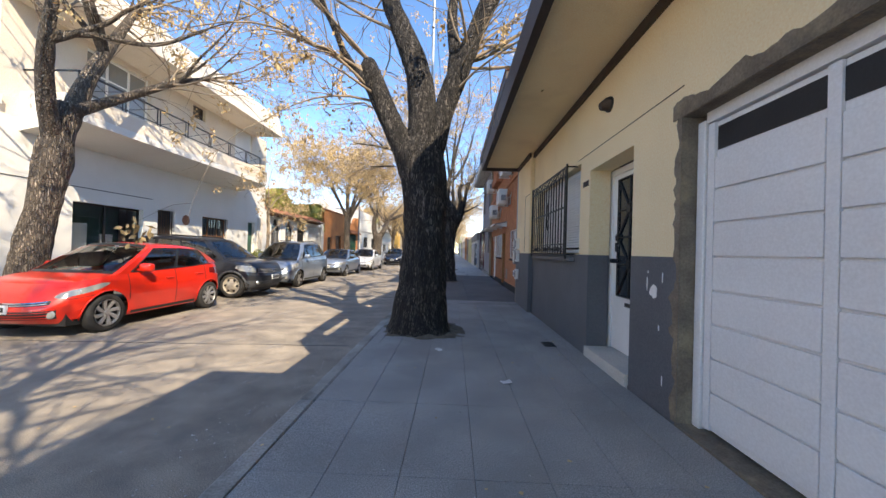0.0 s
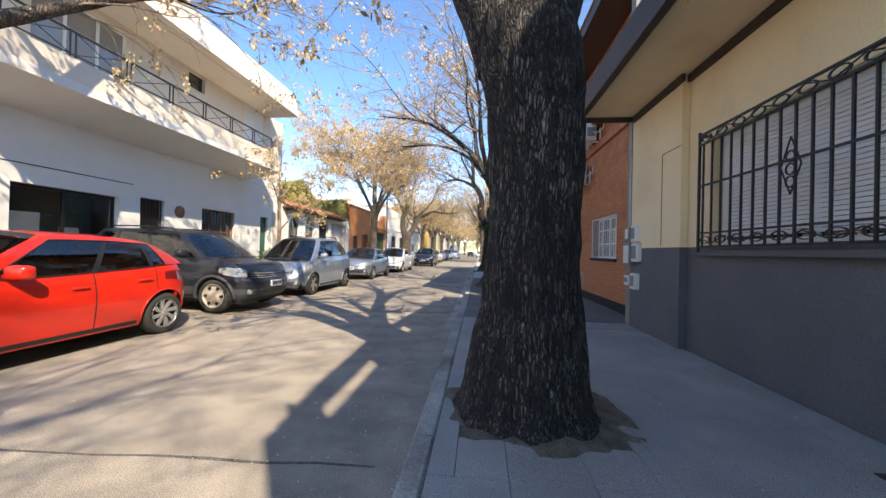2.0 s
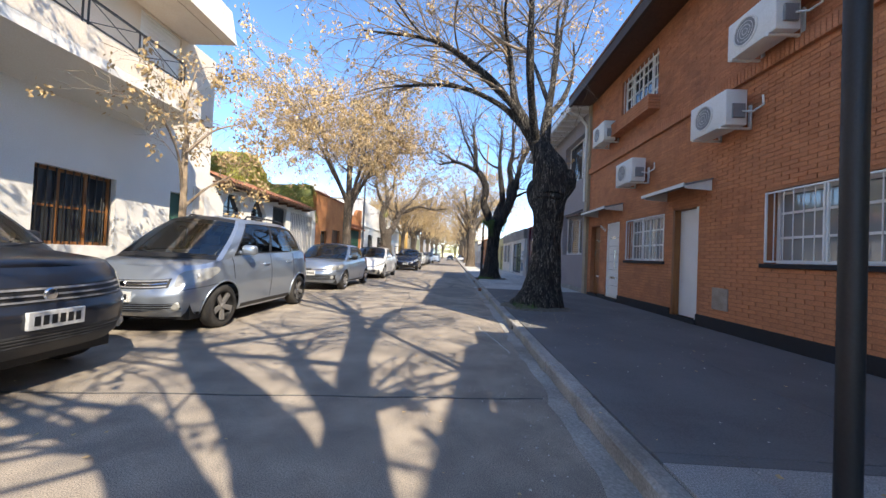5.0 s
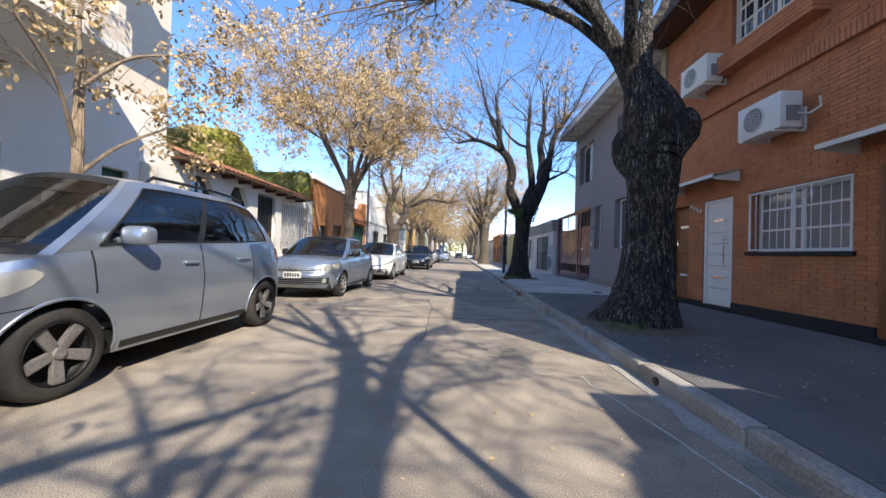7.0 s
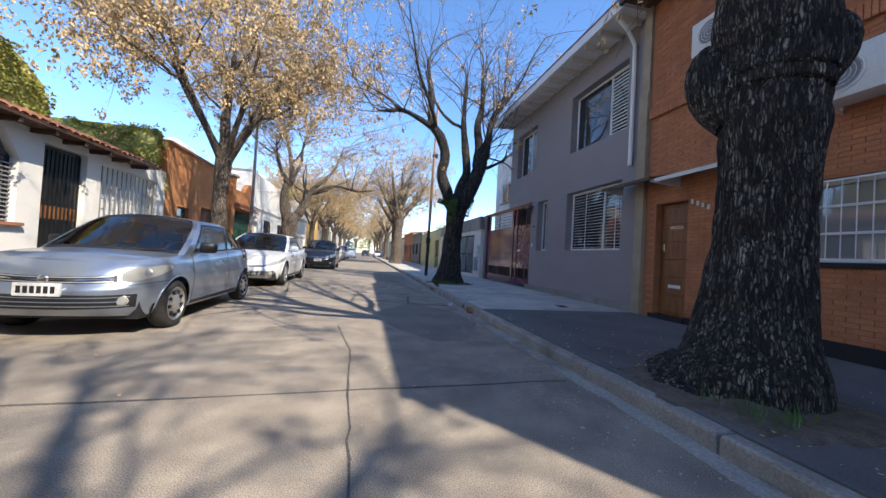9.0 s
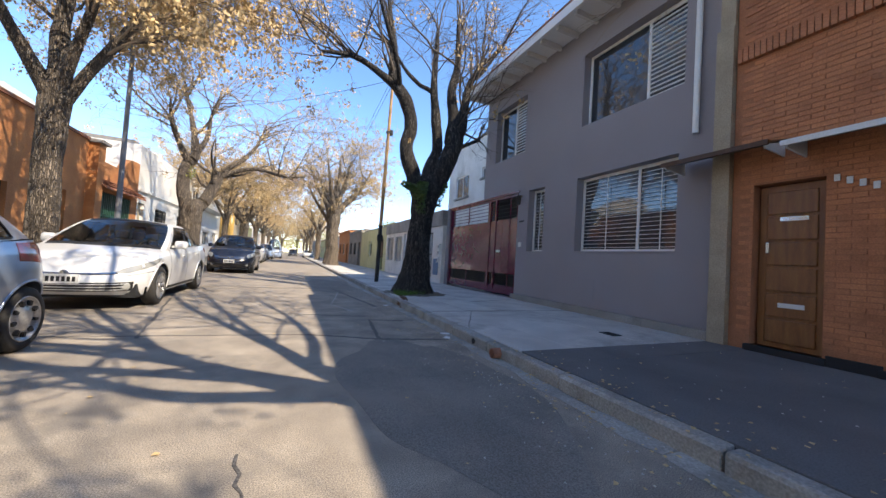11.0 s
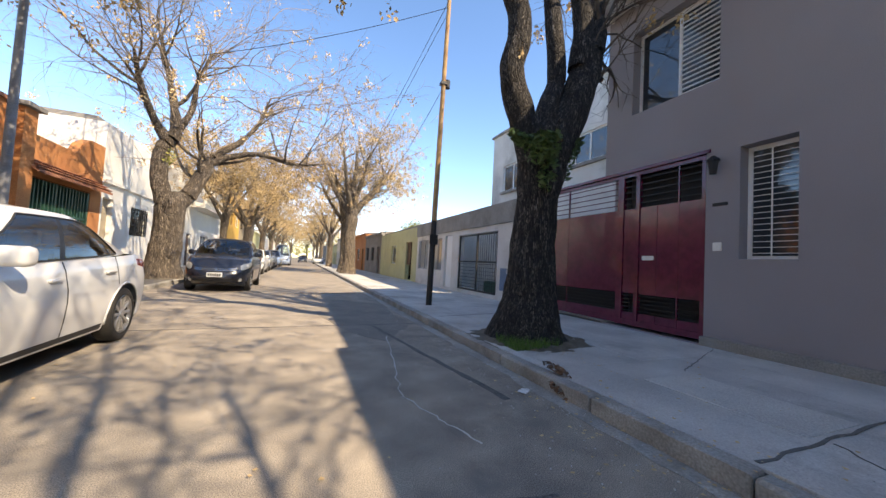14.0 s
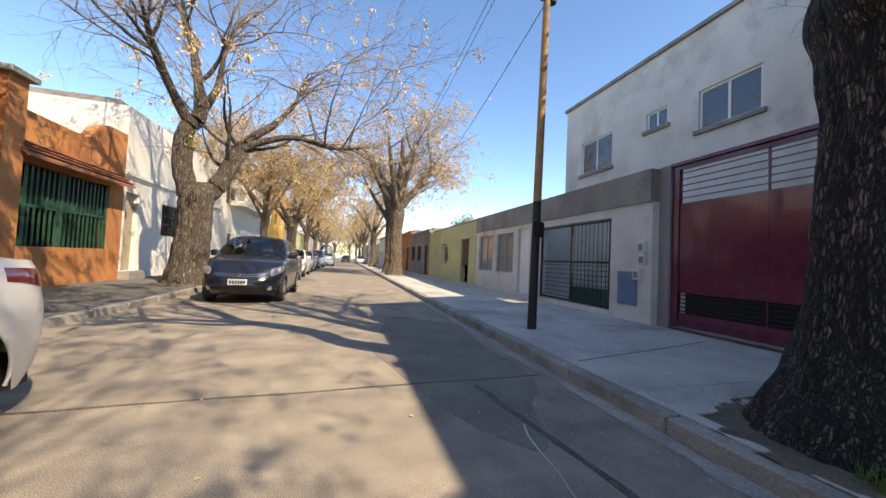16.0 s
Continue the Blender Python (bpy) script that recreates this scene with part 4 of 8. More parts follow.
for ya, yb, z in ((13.4, 14.75, 2.5), (16.65, 18.3, 2.56), (18.45, 19.75, 2.62)):
    cn = thing("door_canopy", (BX - 0.3, (ya + yb) / 2, z), "thin pale metal canopy on brackets over a door", "canopy", "door canopies")
    bm = bm_new()
    vs = [bm.verts.new(c) for c in ((BX, ya, z + 0.12), (BX, yb, z + 0.12), (BX - 0.5, yb, z), (BX - 0.5, ya, z))]
    bm.faces.new(vs)
    r = bmesh.ops.extrude_face_region(bm, geom=list(bm.faces))
    bmesh.ops.translate(bm, verts=[v for v in r["geom"] if isinstance(v, bmesh.types.BMVert)], vec=(0, 0, 0.025))
    part("sheet", bm, M_WOOD_D if ya > 18.4 else M_GREYPL, cn)
    part("edge", box(bm_new(), BX - 0.53, ya - 0.02, z - 0.03, BX - 0.5, yb + 0.02, z + 0.035, 0.004), M_WOOD_D if ya > 18.4 else M_PLAST, cn)
    for y in (ya + 0.03, yb - 0.03):
        bm = bm_new()
        vs = [bm.verts.new(c) for c in ((BX, y, z + 0.115), (BX - 0.48, y, z - 0.005), (BX - 0.46, y, z - 0.05), (BX, y, z - 0.08))]
        bm.faces.new(vs)
        r = bmesh.ops.extrude_face_region(bm, geom=list(bm.faces))
        bmesh.ops.translate(bm, verts=[v for v in r["geom"] if isinstance(v, bmesh.types.BMVert)], vec=(0, 0.02, 0))
        part("bracket", bm, M_PLAST, cn)


def aircon(y, z, ln=0.8, h=0.55):
    a = thing("air_conditioner", (BX - 0.3, y, z), "white outdoor air-conditioning unit on a wall bracket", "air conditioner", "wall air conditioners")
    x0, x1 = BX - 0.46, BX - 0.14
    part("case", box(bm_new(), x0, y, z, x1, y + ln, z + h, 0.015), M_PLAST, a, smooth=40)
    m = Matrix.Translation((x0 - 0.002, y + ln * 0.6, z + h / 2)) @ Matrix.Rotation(radians(-90), 4, "Y")
    part("fan_ring", lathe(bm_new(), [(0.21, 0), (0.21, 0.012), (0.19, 0.015), (0.185, 0.0)], m, 28), M_PLAST, a)
    part("fan_recess", lathe(bm_new(), [(0.186, 0.0005), (0.0, 0.0005)], m, 24), M_GREYPL, a, "dark fan behind a wire guard")
    for i in range(4):
        rr = 0.04 + 0.045 * i
        part("guard_wire", lathe(bm_new(), [(rr, 0.008), (rr + 0.006, 0.011), (rr + 0.006, 0.006), (rr, 0.008)], m, 24), M_PLAST, a)
    for yy in (y + 0.1, y + ln - 0.1):
        bm = bm_new()
        box(bm, x0 - 0.02, yy - 0.018, z - 0.035, BX, yy + 0.018, z - 0.003)
        box(bm, BX - 0.035, yy - 0.018, z - 0.035, BX, yy + 0.018, z + 0.35)
        part("bracket", bm, M_PLAST, a)
    part("valve_cover", box(bm_new(), x0 + 0.08, y - 0.035, z + 0.1, x1 - 0.05, y, z + 0.32, 0.01), M_GREYPL, a)
    bm = bm_new()
    pts = [(x1 - 0.1, y - 0.03, z + 0.2), (x1 - 0.02, y - 0.12, z + 0.16), (BX - 0.02, y - 0.14, z + 0.26), (BX, y - 0.1, z + 0.42)]
    for p, q in zip(pts, pts[1:]):
        cyl(bm, p, q, 0.014, n=8)
    part("pipe", bm, M_PLAST, a, "bent insulated pipe", 50)


for y, z in ((11.75, 4.2), (12.55, 3.25), (15.35, 3.0), (16.95, 4.5)):
    aircon(y, z)

# charcoal house
GX = 2.1
grey = thing("charcoal_house", (GX, 23, 0), "two-storey charcoal-grey rendered house with white-framed windows", "house")
gh = [(19.9, 22.15, 1.33, 2.98), (23.25, 23.9, 1.33, 2.99), (19.85, 22.1, 4.15, 5.8), (24.2, 25.75, 4.15, 5.8), (24.36, 26.35, 0.0, 3.02)]
facade(grey, GX, R, 19.3, 26.35, -0.05, 6.45, gh, M_GREY, 0.3)
shell(grey, GX, R, 19.3, 26.35, 6.45, M_GREY, 8, 0.3)
part("plinth_kerb", box(bm_new(), GX - 0.14, 19.3, -0.05, GX - 0.002, 24.34, 0.14, 0.012), M_CONC, grey, "low raw concrete plinth at the wall foot")


def barred(y0, y1, z0, z1, split, n):
    w = window(grey, GX, R, y0, y1, z0, z1, M_WHITE, 0.2, 0.055, (split,), (), M_PANE, label="white-framed window behind horizontal white bars")
    bars(w, GX, R, -0.17, y0 + 0.03, y1 - 0.03, z0 + 0.05, z1 - 0.03, n, M_WHITE, 0.009, False)
    for y in (y0 + 0.45 * (split - y0), y1 - 0.5 * (y1 - split)):
        part("upright", box(bm_new(), GX + 0.165, y - 0.008, z0 + 0.05, GX + 0.175, y + 0.008, z1 - 0.05), M_WHITE, w)
    part("window_sill", box(bm_new(), GX - 0.01, y0, z0 - 0.03, GX + 0.2, y1, z0 - 0.001), M_GREY, w)


barred(19.9, 22.15, 1.33, 2.98, 20.75, 20)
barred(23.25, 23.9, 1.33, 2.99, 23.3, 19)
w = window(grey, GX, R, 19.85, 22.1, 4.15, 5.8, M_WHITE, 0.2, 0.055, (20.65,), (), M_PANE, label="white-framed upper window, half shuttered")
bars(w, GX, R, -0.17, 19.9, 20.6, 4.2, 5.75, 18, M_WHITE, 0.022, False, "shutter_slat")
w = window(grey, GX, R, 24.2, 25.75, 4.15, 5.8, M_WHITE, 0.2, 0.055, (24.95,), (), M_PANE, label="white-framed upper window, half shuttered")
bars(w, GX, R, -0.17, 24.25, 24.92, 4.2, 5.75, 18, M_WHITE, 0.022, False, "shutter_slat")
# timber eave with rafter ends
part("eave_board", box(bm_new(), 1.42, 19.25, 6.42, GX + 0.3, 26.6, 6.5), M_WHITE, grey, "white painted eave boards")
part("eave_gutter", box(bm_new(), 1.34, 19.2, 6.36, 1.418, 26.65, 6.58, 0.01), M_WHITE, grey, "white eave gutter")
me = box_mesh("rafter_end", 0.62, 0.07, 0.12, M_WHITE_DIRTY, 0.004)
for i in range(13):
    piece("rafter_end", me, grey, (1.74, 19.5 + i * 0.56, 6.36))
bm = bm_new()
vs = [bm.verts.new(c) for c in ((1.34, 19.2, 6.585), (1.34, 26.65, 6.585), (5.5, 26.65, 8.0), (5.5, 19.2, 8.0), (1.34, 19.2, 6.64), (1.34, 26.65, 6.64), (5.5, 26.65, 8.06), (5.5, 19.2, 8.06))]
for f in ((0, 1, 2, 3), (4, 5, 6, 7), (0, 1, 5, 4), (2, 3, 7, 6), (0, 3, 7, 4), (1, 2, 6, 5)):
    bm.faces.new([vs[i] for i in f])
part("tiled_roof", bm, M_TILE, grey)
bm = bm_new()
for p, q in (((1.4, 19.5, 6.4), (1.75, 19.55, 6.2)), ((1.75, 19.55, 6.2), (2.02, 19.6, 5.9)), ((2.02, 19.6, 5.9), (2.02, 19.6, 3.2))):
    cyl(bm, p, q, 0.045, n=14)
part("downpipe", bm, M_WHITE, grey, "white rainwater downpipe", 50)
part("inspection_lid", box(bm_new(), GX - 0.008, 21.55, 0.28, GX, 22.15, 0.72, 0.004), M_GREY, grey)
part("doorbell", box(bm_new(), GX - 0.025, 24.12, 1.45, GX, 24.24, 1.58, 0.006), M_PLAST, grey, "pale plastic doorbell box")
part("number_bar", box(bm_new(), GX - 0.008, 24.05, 2.14, GX, 24.26, 2.19, 0.002), M_BLACK, grey)
lan = thing("wall_lantern", (GX - 0.12, 24.2, 2.6), "black iron carriage lantern on a wall bracket", "wall lamp")
part("arm", box(bm_new(), GX - 0.13, 24.18, 2.86, GX, 24.2, 2.89), M_BLACK, lan)
part("lantern_body", cyl(bm_new(), (GX - 0.13, 24.19, 2.62), (GX - 0.13, 24.19, 2.82), 0.05, 0.08, 6), M_BLACK, lan)
part("lantern_cap", cyl(bm_new(), (GX - 0.13, 24.19, 2.82), (GX - 0.13, 24.19, 2.9), 0.1, 0.02, 6), M_BLACK, lan)
# maroon gates
gate = thing("maroon_gate", (GX, 26.5, 0), "glossy maroon steel garage gate and door with barred openings", "gate")
gx = GX + 0.06
bm = bm_new()
for ya, yb in ((24.38, 24.44), (25.55, 25.63), (25.9, 26.04), (28.85, 28.98)):
    box(bm, gx - 0.03, ya, 0.05, gx + 0.05, yb, 3.0)
box(bm, gx - 0.032, 24.44, 2.93, gx + 0.048, 28.85, 2.998)
box(bm, gx - 0.028, 24.44, 0.06, gx + 0.048, 28.85, 0.16)
part("gate_frame", bm, M_MAROON, gate)
for ya, yb in ((24.445, 25.2), (25.205, 25.545), (25.635, 25.895), (26.045, 28.845)):
    part("sheet", box(bm_new(), gx - 0.008, ya, 0.66, gx + 0.01, yb, 2.3 if ya > 26 else 2.3, 0.004), M_MAROON, gate)
    part("sheet", box(bm_new(), gx - 0.008, ya, 0.161, gx + 0.01, yb, 0.3), M_MAROON, gate)
    bars(gate, gx, R, 0.0, ya, yb, 0.3, 0.66, 5, M_BLACK, 0.02, False)
    bars(gate, gx, R, 0.0, ya, yb, 2.34, 2.92, 5, M_BLACK if ya < 26 else M_MAROON, 0.018, False)
for y in (24.82, 27.45):
    part("upright", box(bm_new(), gx - 0.012, y - 0.012, 0.161, gx + 0.02, y + 0.012, 2.928), M_MAROON, gate)
# added dark sheets: shade behind the gate openings, put in as colour
part("shade_backing", box(bm_new(), gx + 0.3, 24.4, 0.0, gx + 0.32, 26.0, 3.0), M_SHADE_SHEET, gate)
part("shade_backing", box(bm_new(), gx + 0.1, 26.05, 0.1, gx + 0.12, 28.8, 0.75), M_SHADE_SHEET, gate)
part("letter_slot", box(bm_new(), gx - 0.02, 25.25, 1.3, gx - 0.009, 25.48, 1.38, 0.003), M_PLAST, gate)
part("dark_lintel", box(bm_new(), GX - 0.02, 24.3, 3.005, GX + 0.25, 29.0, 3.06), M_MAROON, gate)
part("gate_post", box(bm_new(), GX - 0.02, 28.99, -0.05, GX + 0.25, 29.22, 3.05), M_GREY, gate)
part("yard_floor", box(bm_new(), GX + 0.2, 26.4, -0.05, 5.7, 29.2, 0.0), M_PAVE, gate)

# white set-back house behind the yard wall
wb = thing("white_block_house", (5.79, 32, 0), "plain off-white two-storey house behind a yard wall", "house")
wh = [(34.75, 36.5, 4.95, 6.3), (32.4, 33.2, 5.7, 6.3), (29.8, 31.4, 5.1, 6.25), (27.5, 28.6, 5.1, 6.25)]
facade(wb, 5.79, R, 26.6, 37.6, -0.05, 8.1, wh, M_WHITE_DIRTY, 0.3)
shell(wb, 5.79, R, 26.6, 37.6, 8.1, M_WHITE_DIRTY, 7, 0.3)
part("parapet_cap", box(bm_new(), 5.70, 26.5, 8.1, 6.2, 37.7, 8.22), M_CONC, wb)
for y0, y1, z0, z1 in wh:
    w = window(wb, 5.79, R, y0, y1, z0, z1, M_WHITE, 0.06, 0.07, ((y0 + y1) / 2,), (), M_PANE)
    part("window_sill", box(bm_new(), 5.70, y0 - 0.1, z0 - 0.12, 5.9, y1 + 0.1, z0 - 0.002), M_CONC, w)

# weathered yard wall with gates
yw = thing("yard_wall_house", (1.95, 34, 0), "weathered white yard wall with raw concrete band and barred gate", "wall")
yh = [(30.3, 33.2, 0.12, 2.18), (33.85, 34.6, 0.1, 2.25), (34.95, 36.3, 0.75, 2.18), (36.7, 38.15, 0.75, 2.18)]
facade(yw, 1.92, R, 29.22, 38.45, -0.05, 2.38, yh, M_WHITE_DIRTY, 0.22)
part("top_band", box(bm_new(), 1.86, 29.22, 2.381, 2.16, 38.45, 3.02), M_CONC, yw, "stained raw concrete top band")
yg = part("iron_gate", box(bm_new(), 1.93, 30.32, 0.14, 1.97, 33.18, 0.2), M_BLACK, yw, "black iron double gate")
bm = bm_new()
for y in (30.32, 31.7, 33.12):
    box(bm, 1.94, y, 0.2, 1.98, y + 0.06, 2.16)
for z in (1.15, 2.1):
    box(bm, 1.945, 30.38, z, 1.975, 33.12, z + 0.05)
part("gate_frame", bm, M_BLACK, yg)
bars(yg, 1.92, R, -0.04, 30.4, 33.1, 0.2, 1.15, 8, M_BLACK, 0.014, False)
bars(yg, 1.92, R, -0.04, 30.4, 31.7, 0.2, 2.1, 9, M_BLACK, 0.012)
part("side_door", box(bm_new(), 2.0, 33.87, 0.1, 2.04, 34.58, 2.24), M_WHITE, yw, "white side door")
for y0, y1, z0, z1 in yh[2:]:
    window(yw, 1.92, R, y0, y1, z0, z1, M_GREYPL, 0.08, 0.05, ((y0 + y1) / 2,), (), M_PANE_W)
part("porch_back", box(bm_new(), 3.6, 29.3, -0.05, 3.7, 38.4, 2.4), M_WHITE_DIRTY, yw)
part("porch_bench", box(bm_new(), 3.2, 30.6, 0.0, 3.55, 33.4, 0.45, 0.02), M_GREEN, yw)
part("porch_floor", box(bm_new(), 2.15, 29.3, -0.05, 3.6, 38.4, 0.02), M_PAVE, yw)
part("blue_meter_door", box(bm_new(), 1.89, 29.55, 0.32, 1.93, 30.05, 1.0, 0.006), M_BLUE, yw, "faded blue metal meter door")
for y, z in ((29.3, 1.15), (29.42, 0.85), (29.32, 1.4)):
    mb = thing("meter_box", (1.9, y, z), "small utility meter box with a glass lid on the wall", "meter box", "wall meters")
    part("case", box(bm_new(), 1.82, y, z, 1.919, y + 0.16, z + 0.22, 0.01), M_PLAST, mb)
    part("lid", box(bm_new(), 1.812, y + 0.03, z + 0.03, 1.82, y + 0.13, z + 0.16, 0.002), M_GREYPL, mb)

# lime house and low houses beyond
lime = thing("lime_house", (1.95, 43, 0), "low pale lime-yellow house with dark door and window", "house")
lh = [(39.3, 40.7, 0.05, 2.2), (43.0, 44.2, 0.9, 2.1)]
facade(lime, 1.95, R, 38.45, 47.6, -0.05, 2.95, lh, M_LIME, 0.25)
shell(lime, 1.95, R, 38.45, 47.6, 2.95, M_LIME, 8)
part("door", box(bm_new(), 2.1, 39.3, 0.05, 2.14, 40.0, 2.2), M_LIME, lime)
part("dark_window", box(bm_new(), 2.05, 40.0, 0.9, 2.09, 40.7, 2.2), M_WOOD_D, lime)
window(lime, 1.95, R, 43.0, 44.2, 0.9, 2.1, M_WHITE, 0.1, 0.05)
for z in (1.0, 1.9):
    part("ledge", box(bm_new(), 1.90, 41.2, z, 1.948, 47.0, z + 0.06), M_LIME, lime)


def simple_house(side, y0, y1, h, mat, label, n=2, storeys=1, seed=1, X=None):
    """A plain street house with doors and windows let through its front."""
    r = random.Random(seed)
    X = X if X is not None else (2.0 if side < 0 else -10.73)
    e = thing("house", (X, (y0 + y1) / 2, 0), label, "house", "houses down the street")
    hs = []
    for k in range(storeys):
        z = 2.95 * k
        wd = (y1 - y0) / n
        for i in range(n):
            c = y0 + wd * (i + 0.5)
            if k == 0 and i == 0:
                hs.append((c - 0.5, c + 0.5, 0.02, 2.15))
            else:
                hs.append((c - wd * 0.27, c + wd * 0.27, z + 1.0, z + 2.2))
    facade(e, X, side, y0, y1, -0.05, h, hs, mat, 0.25)
    shell(e, X, side, y0, y1, h, mat, 7)
    for i, q in enumerate(hs):
        if q[2] < 0.1:
            part("door", box(bm_new(), X - side * 0.12, q[0], q[2], X - side * 0.16, q[1], q[3]), M_WOOD_D, e)
        else:
            window(e, X, side, *q, M_WHITE if r.random() < 0.6 else M_BROWN, 0.1, 0.06, ((q[0] + q[1]) / 2,), (), M_PANE)
    part("cornice", box(bm_new(), X, y0, h - 0.12, X + side * 0.1, y1, h + 0.1), M_CONC if r.random() < 0.5 else mat, e)
    return e


for i, (y0, y1, h, mt, nm, st) in enumerate(((47.6, 55, 3.2, M_CONC, "weathered grey", 1), (55, 64, 3.6, M_ORANGE, "orange brick", 1), (64, 73, 3.3, M_STUCCO, "white rendered", 1), (73, 84, 4.2, M_STUCCO_W, "beige rendered", 1), (84, 96, 3.5, M_LIME, "pale yellow", 1), (96, 112, 6.2, M_STUCCO, "white two-storey", 2), (112, 150, 4.2, M_CONC, "grey", 1))):
    simple_house(-1, y0, y1, h, mt, nm + " house along the far street", 3, st, i)
simple_house(-1, -16, -6.0, 4.0, M_STUCCO_W, "beige rendered house down the street", 3, 1, 40, 1.8)

# ---- houses on the left, in the sun ----
S = 1
WX = -10.73
white = thing("white_balcony_house", (WX, 13, 0), "two-storey white rendered house with long balcony and heavy roof edge", "house")
wo = [(8.65, 10.85, 0.75, 2.48), (11.43, 12.2, 0.05, 2.58), (13.65, 15.3, 0.95, 2.55), (16.9, 17.5, 0.05, 2.58)]
wu = [(8.9, 11.0, 4.75, 6.95), (12.94, 13.63, 6.5, 7.02), (15.67, 17.0, 5.5, 7.05)]
facade(white, WX, S, 7.0, 18.45, -0.05, 4.3, wo, M_STUCCO, 0.3)
facade(white, WX, S, 7.0, 18.45, 4.3, 7.2, wu, M_STUCCO_W, 0.3, "upper_wall")
shell(white, WX, S, 7.0, 18.45, 7.2, M_STUCCO, 8, 0.3)
# heavy roof edge and balcony front
part("roof_edge", box(bm_new(), -9.625, 7.0, 7.1, WX + 0.002, 17.3, 7.3), M_STUCCO_W, white)
bm = bm_new()
vs = [bm.verts.new(c) for c in ((-9.28, 7.0, 7.1), (-9.28, 17.3, 7.1), (-9.42, 17.2, 8.05), (-9.42, 7.0, 8.05), (-9.6, 7.0, 7.1), (-9.6, 17.3, 7.1), (-9.62, 17.2, 8.05), (-9.62, 7.0, 8.05))]
for f in ((0, 1, 2, 3), (4, 5, 6, 7), (0, 1, 5, 4), (2, 3, 7, 6), (0, 3, 7, 4), (1, 2, 6, 5)):
    bm.faces.new([vs[i] for i in f])
part("parapet", bm, M_STUCCO_W, white, "sloping warm stucco parapet")
bm = bm_new()
vs = [bm.verts.new(c) for c in ((WX + 0.002, 7.4, 4.0), (WX + 0.002, 16.0, 4.0), (-9.28, 16.0, 4.3), (-9.28, 7.4, 4.3), (WX + 0.002, 7.4, 4.5), (WX + 0.002, 16.0, 4.5), (-9.28, 16.0, 4.5), (-9.28, 7.4, 4.5))]
for f in ((0, 1, 2, 3), (4, 5, 6, 7), (0, 1, 5, 4), (2, 3, 7, 6), (0, 3, 7, 4), (1, 2, 6, 5)):
    bm.faces.new([vs[i] for i in f])
part("balcony_slab", bm, M_STUCCO, white)
part("balcony_front", box(bm_new(), -9.28, 7.4, 4.502, -9.42, 16.0, 4.95), M_STUCCO_W, white, "solid stucco balcony front")
part("balcony_front", box(bm_new(), -9.422, 15.86, 4.502, WX, 16.0, 5.3), M_STUCCO_W, white, "solid stucco balcony end")
part("balcony_front", box(bm_new(), -9.422, 7.4, 4.502, WX, 7.54, 4.95), M_STUCCO_W, white, "solid stucco balcony end")
rl = part("balcony_rail", box(bm_new(), -9.36, 7.45, 5.48, -9.32, 15.4, 5.52), M_BLACK, white, "thin black iron balcony rail with crossed bars")
part("lower_rail", box(bm_new(), -9.355, 7.45, 5.02, -9.325, 15.4, 5.045), M_BLACK, rl)
part("end_rail", box(bm_new(), -9.36, 7.44, 5.48, WX, 7.47, 5.52), M_BLACK, rl)
for i in range(8):
    y = 7.46 + i * 1.13
    for dy in (0, 0.1):
        part("post", box(bm_new(), -9.352, y + dy - 0.012, 4.95, -9.328, y + dy + 0.012, 5.48), M_BLACK, rl)
    if i < 7:
        for a, b in ((5.05, 5.48), (5.48, 5.05)):
            part("diagonal", cyl(bm_new(), (-9.34, y + 0.12, a), (-9.34, y + 1.1, b), 0.009, n=6), M_BLACK, rl)
window(white, WX, S, 8.9, 11.0, 4.75, 6.95, M_WHITE, 0.12, 0.07, (9.6, 10.3), (6.3,), M_PANE_W, label="white balcony door with upper panes")
window(white, WX, S, 12.94, 13.63, 6.5, 7.02, M_BROWN, 0.12, 0.05, (), (6.76,), M_PANE)
window(white, WX, S, 15.67, 17.0, 5.5, 7.05, M_WHITE, 0.06, 0.06, (), tuple(5.6 + 0.12 * i for i in range(12)), M_WHITE, label="closed white roller shutter")
w = window(white, WX, S, 8.65, 10.85, 0.75, 2.48, M_BLACK, 0.15, 0.06, (9.7,), (), M_GLASS, label="dark shop window")
part("shop_back", box(bm_new(), WX - 0.9, 7.9, 0.7, WX - 0.94, 10.9, 2.5), M_GREEN, w)
part("display_sheet", box(bm_new(), WX - 0.5, 8.9, 0.9, WX - 0.54, 9.5, 1.9), M_PAPER, w)
part("display_sheet", box(bm_new(), WX - 0.5, 9.9, 0.9, WX - 0.54, 10.3, 1.6), M_PAPER, w)
g = part("grilled_door", box(bm_new(), WX - 0.16, 11.45, 0.05, WX - 0.2, 12.18, 2.57), M_WOOD_D, white, "brown door behind iron bars")
bars(g, WX, S, -0.06, 11.45, 12.18, 0.06, 2.57, 7, M_BLACK, 0.02)
w = window(white, WX, S, 13.65, 15.3, 0.95, 2.55, M_WOOD, 0.16, 0.07, (14.2, 14.75), (1.75,), M_PANE, label="wooden window behind iron bars")
bars(w, WX, S, -0.05, 13.67, 15.28, 0.96, 2.54, 10, M_BLACK, 0.02)
part("green_door", box(bm_new(), WX - 0.14, 16.92, 0.05, WX - 0.18, 17.48, 2.57), M_GREEN, white, "narrow dark green door")
part("medallion", lathe(bm_new(), [(0.0, 0.03), (0.16, 0.03), (0.2, 0.0)], Matrix.Translation((WX, 12.75, 2.3)) @ Matrix.Rotation(radians(90), 4, "Y"), 20), M_TILE, white, "round ceramic wall medallion", 40)
part("wall_cable", box(bm_new(), WX, 7.0, 2.88, WX + 0.012, 11.2, 2.9), M_BLACK, white)
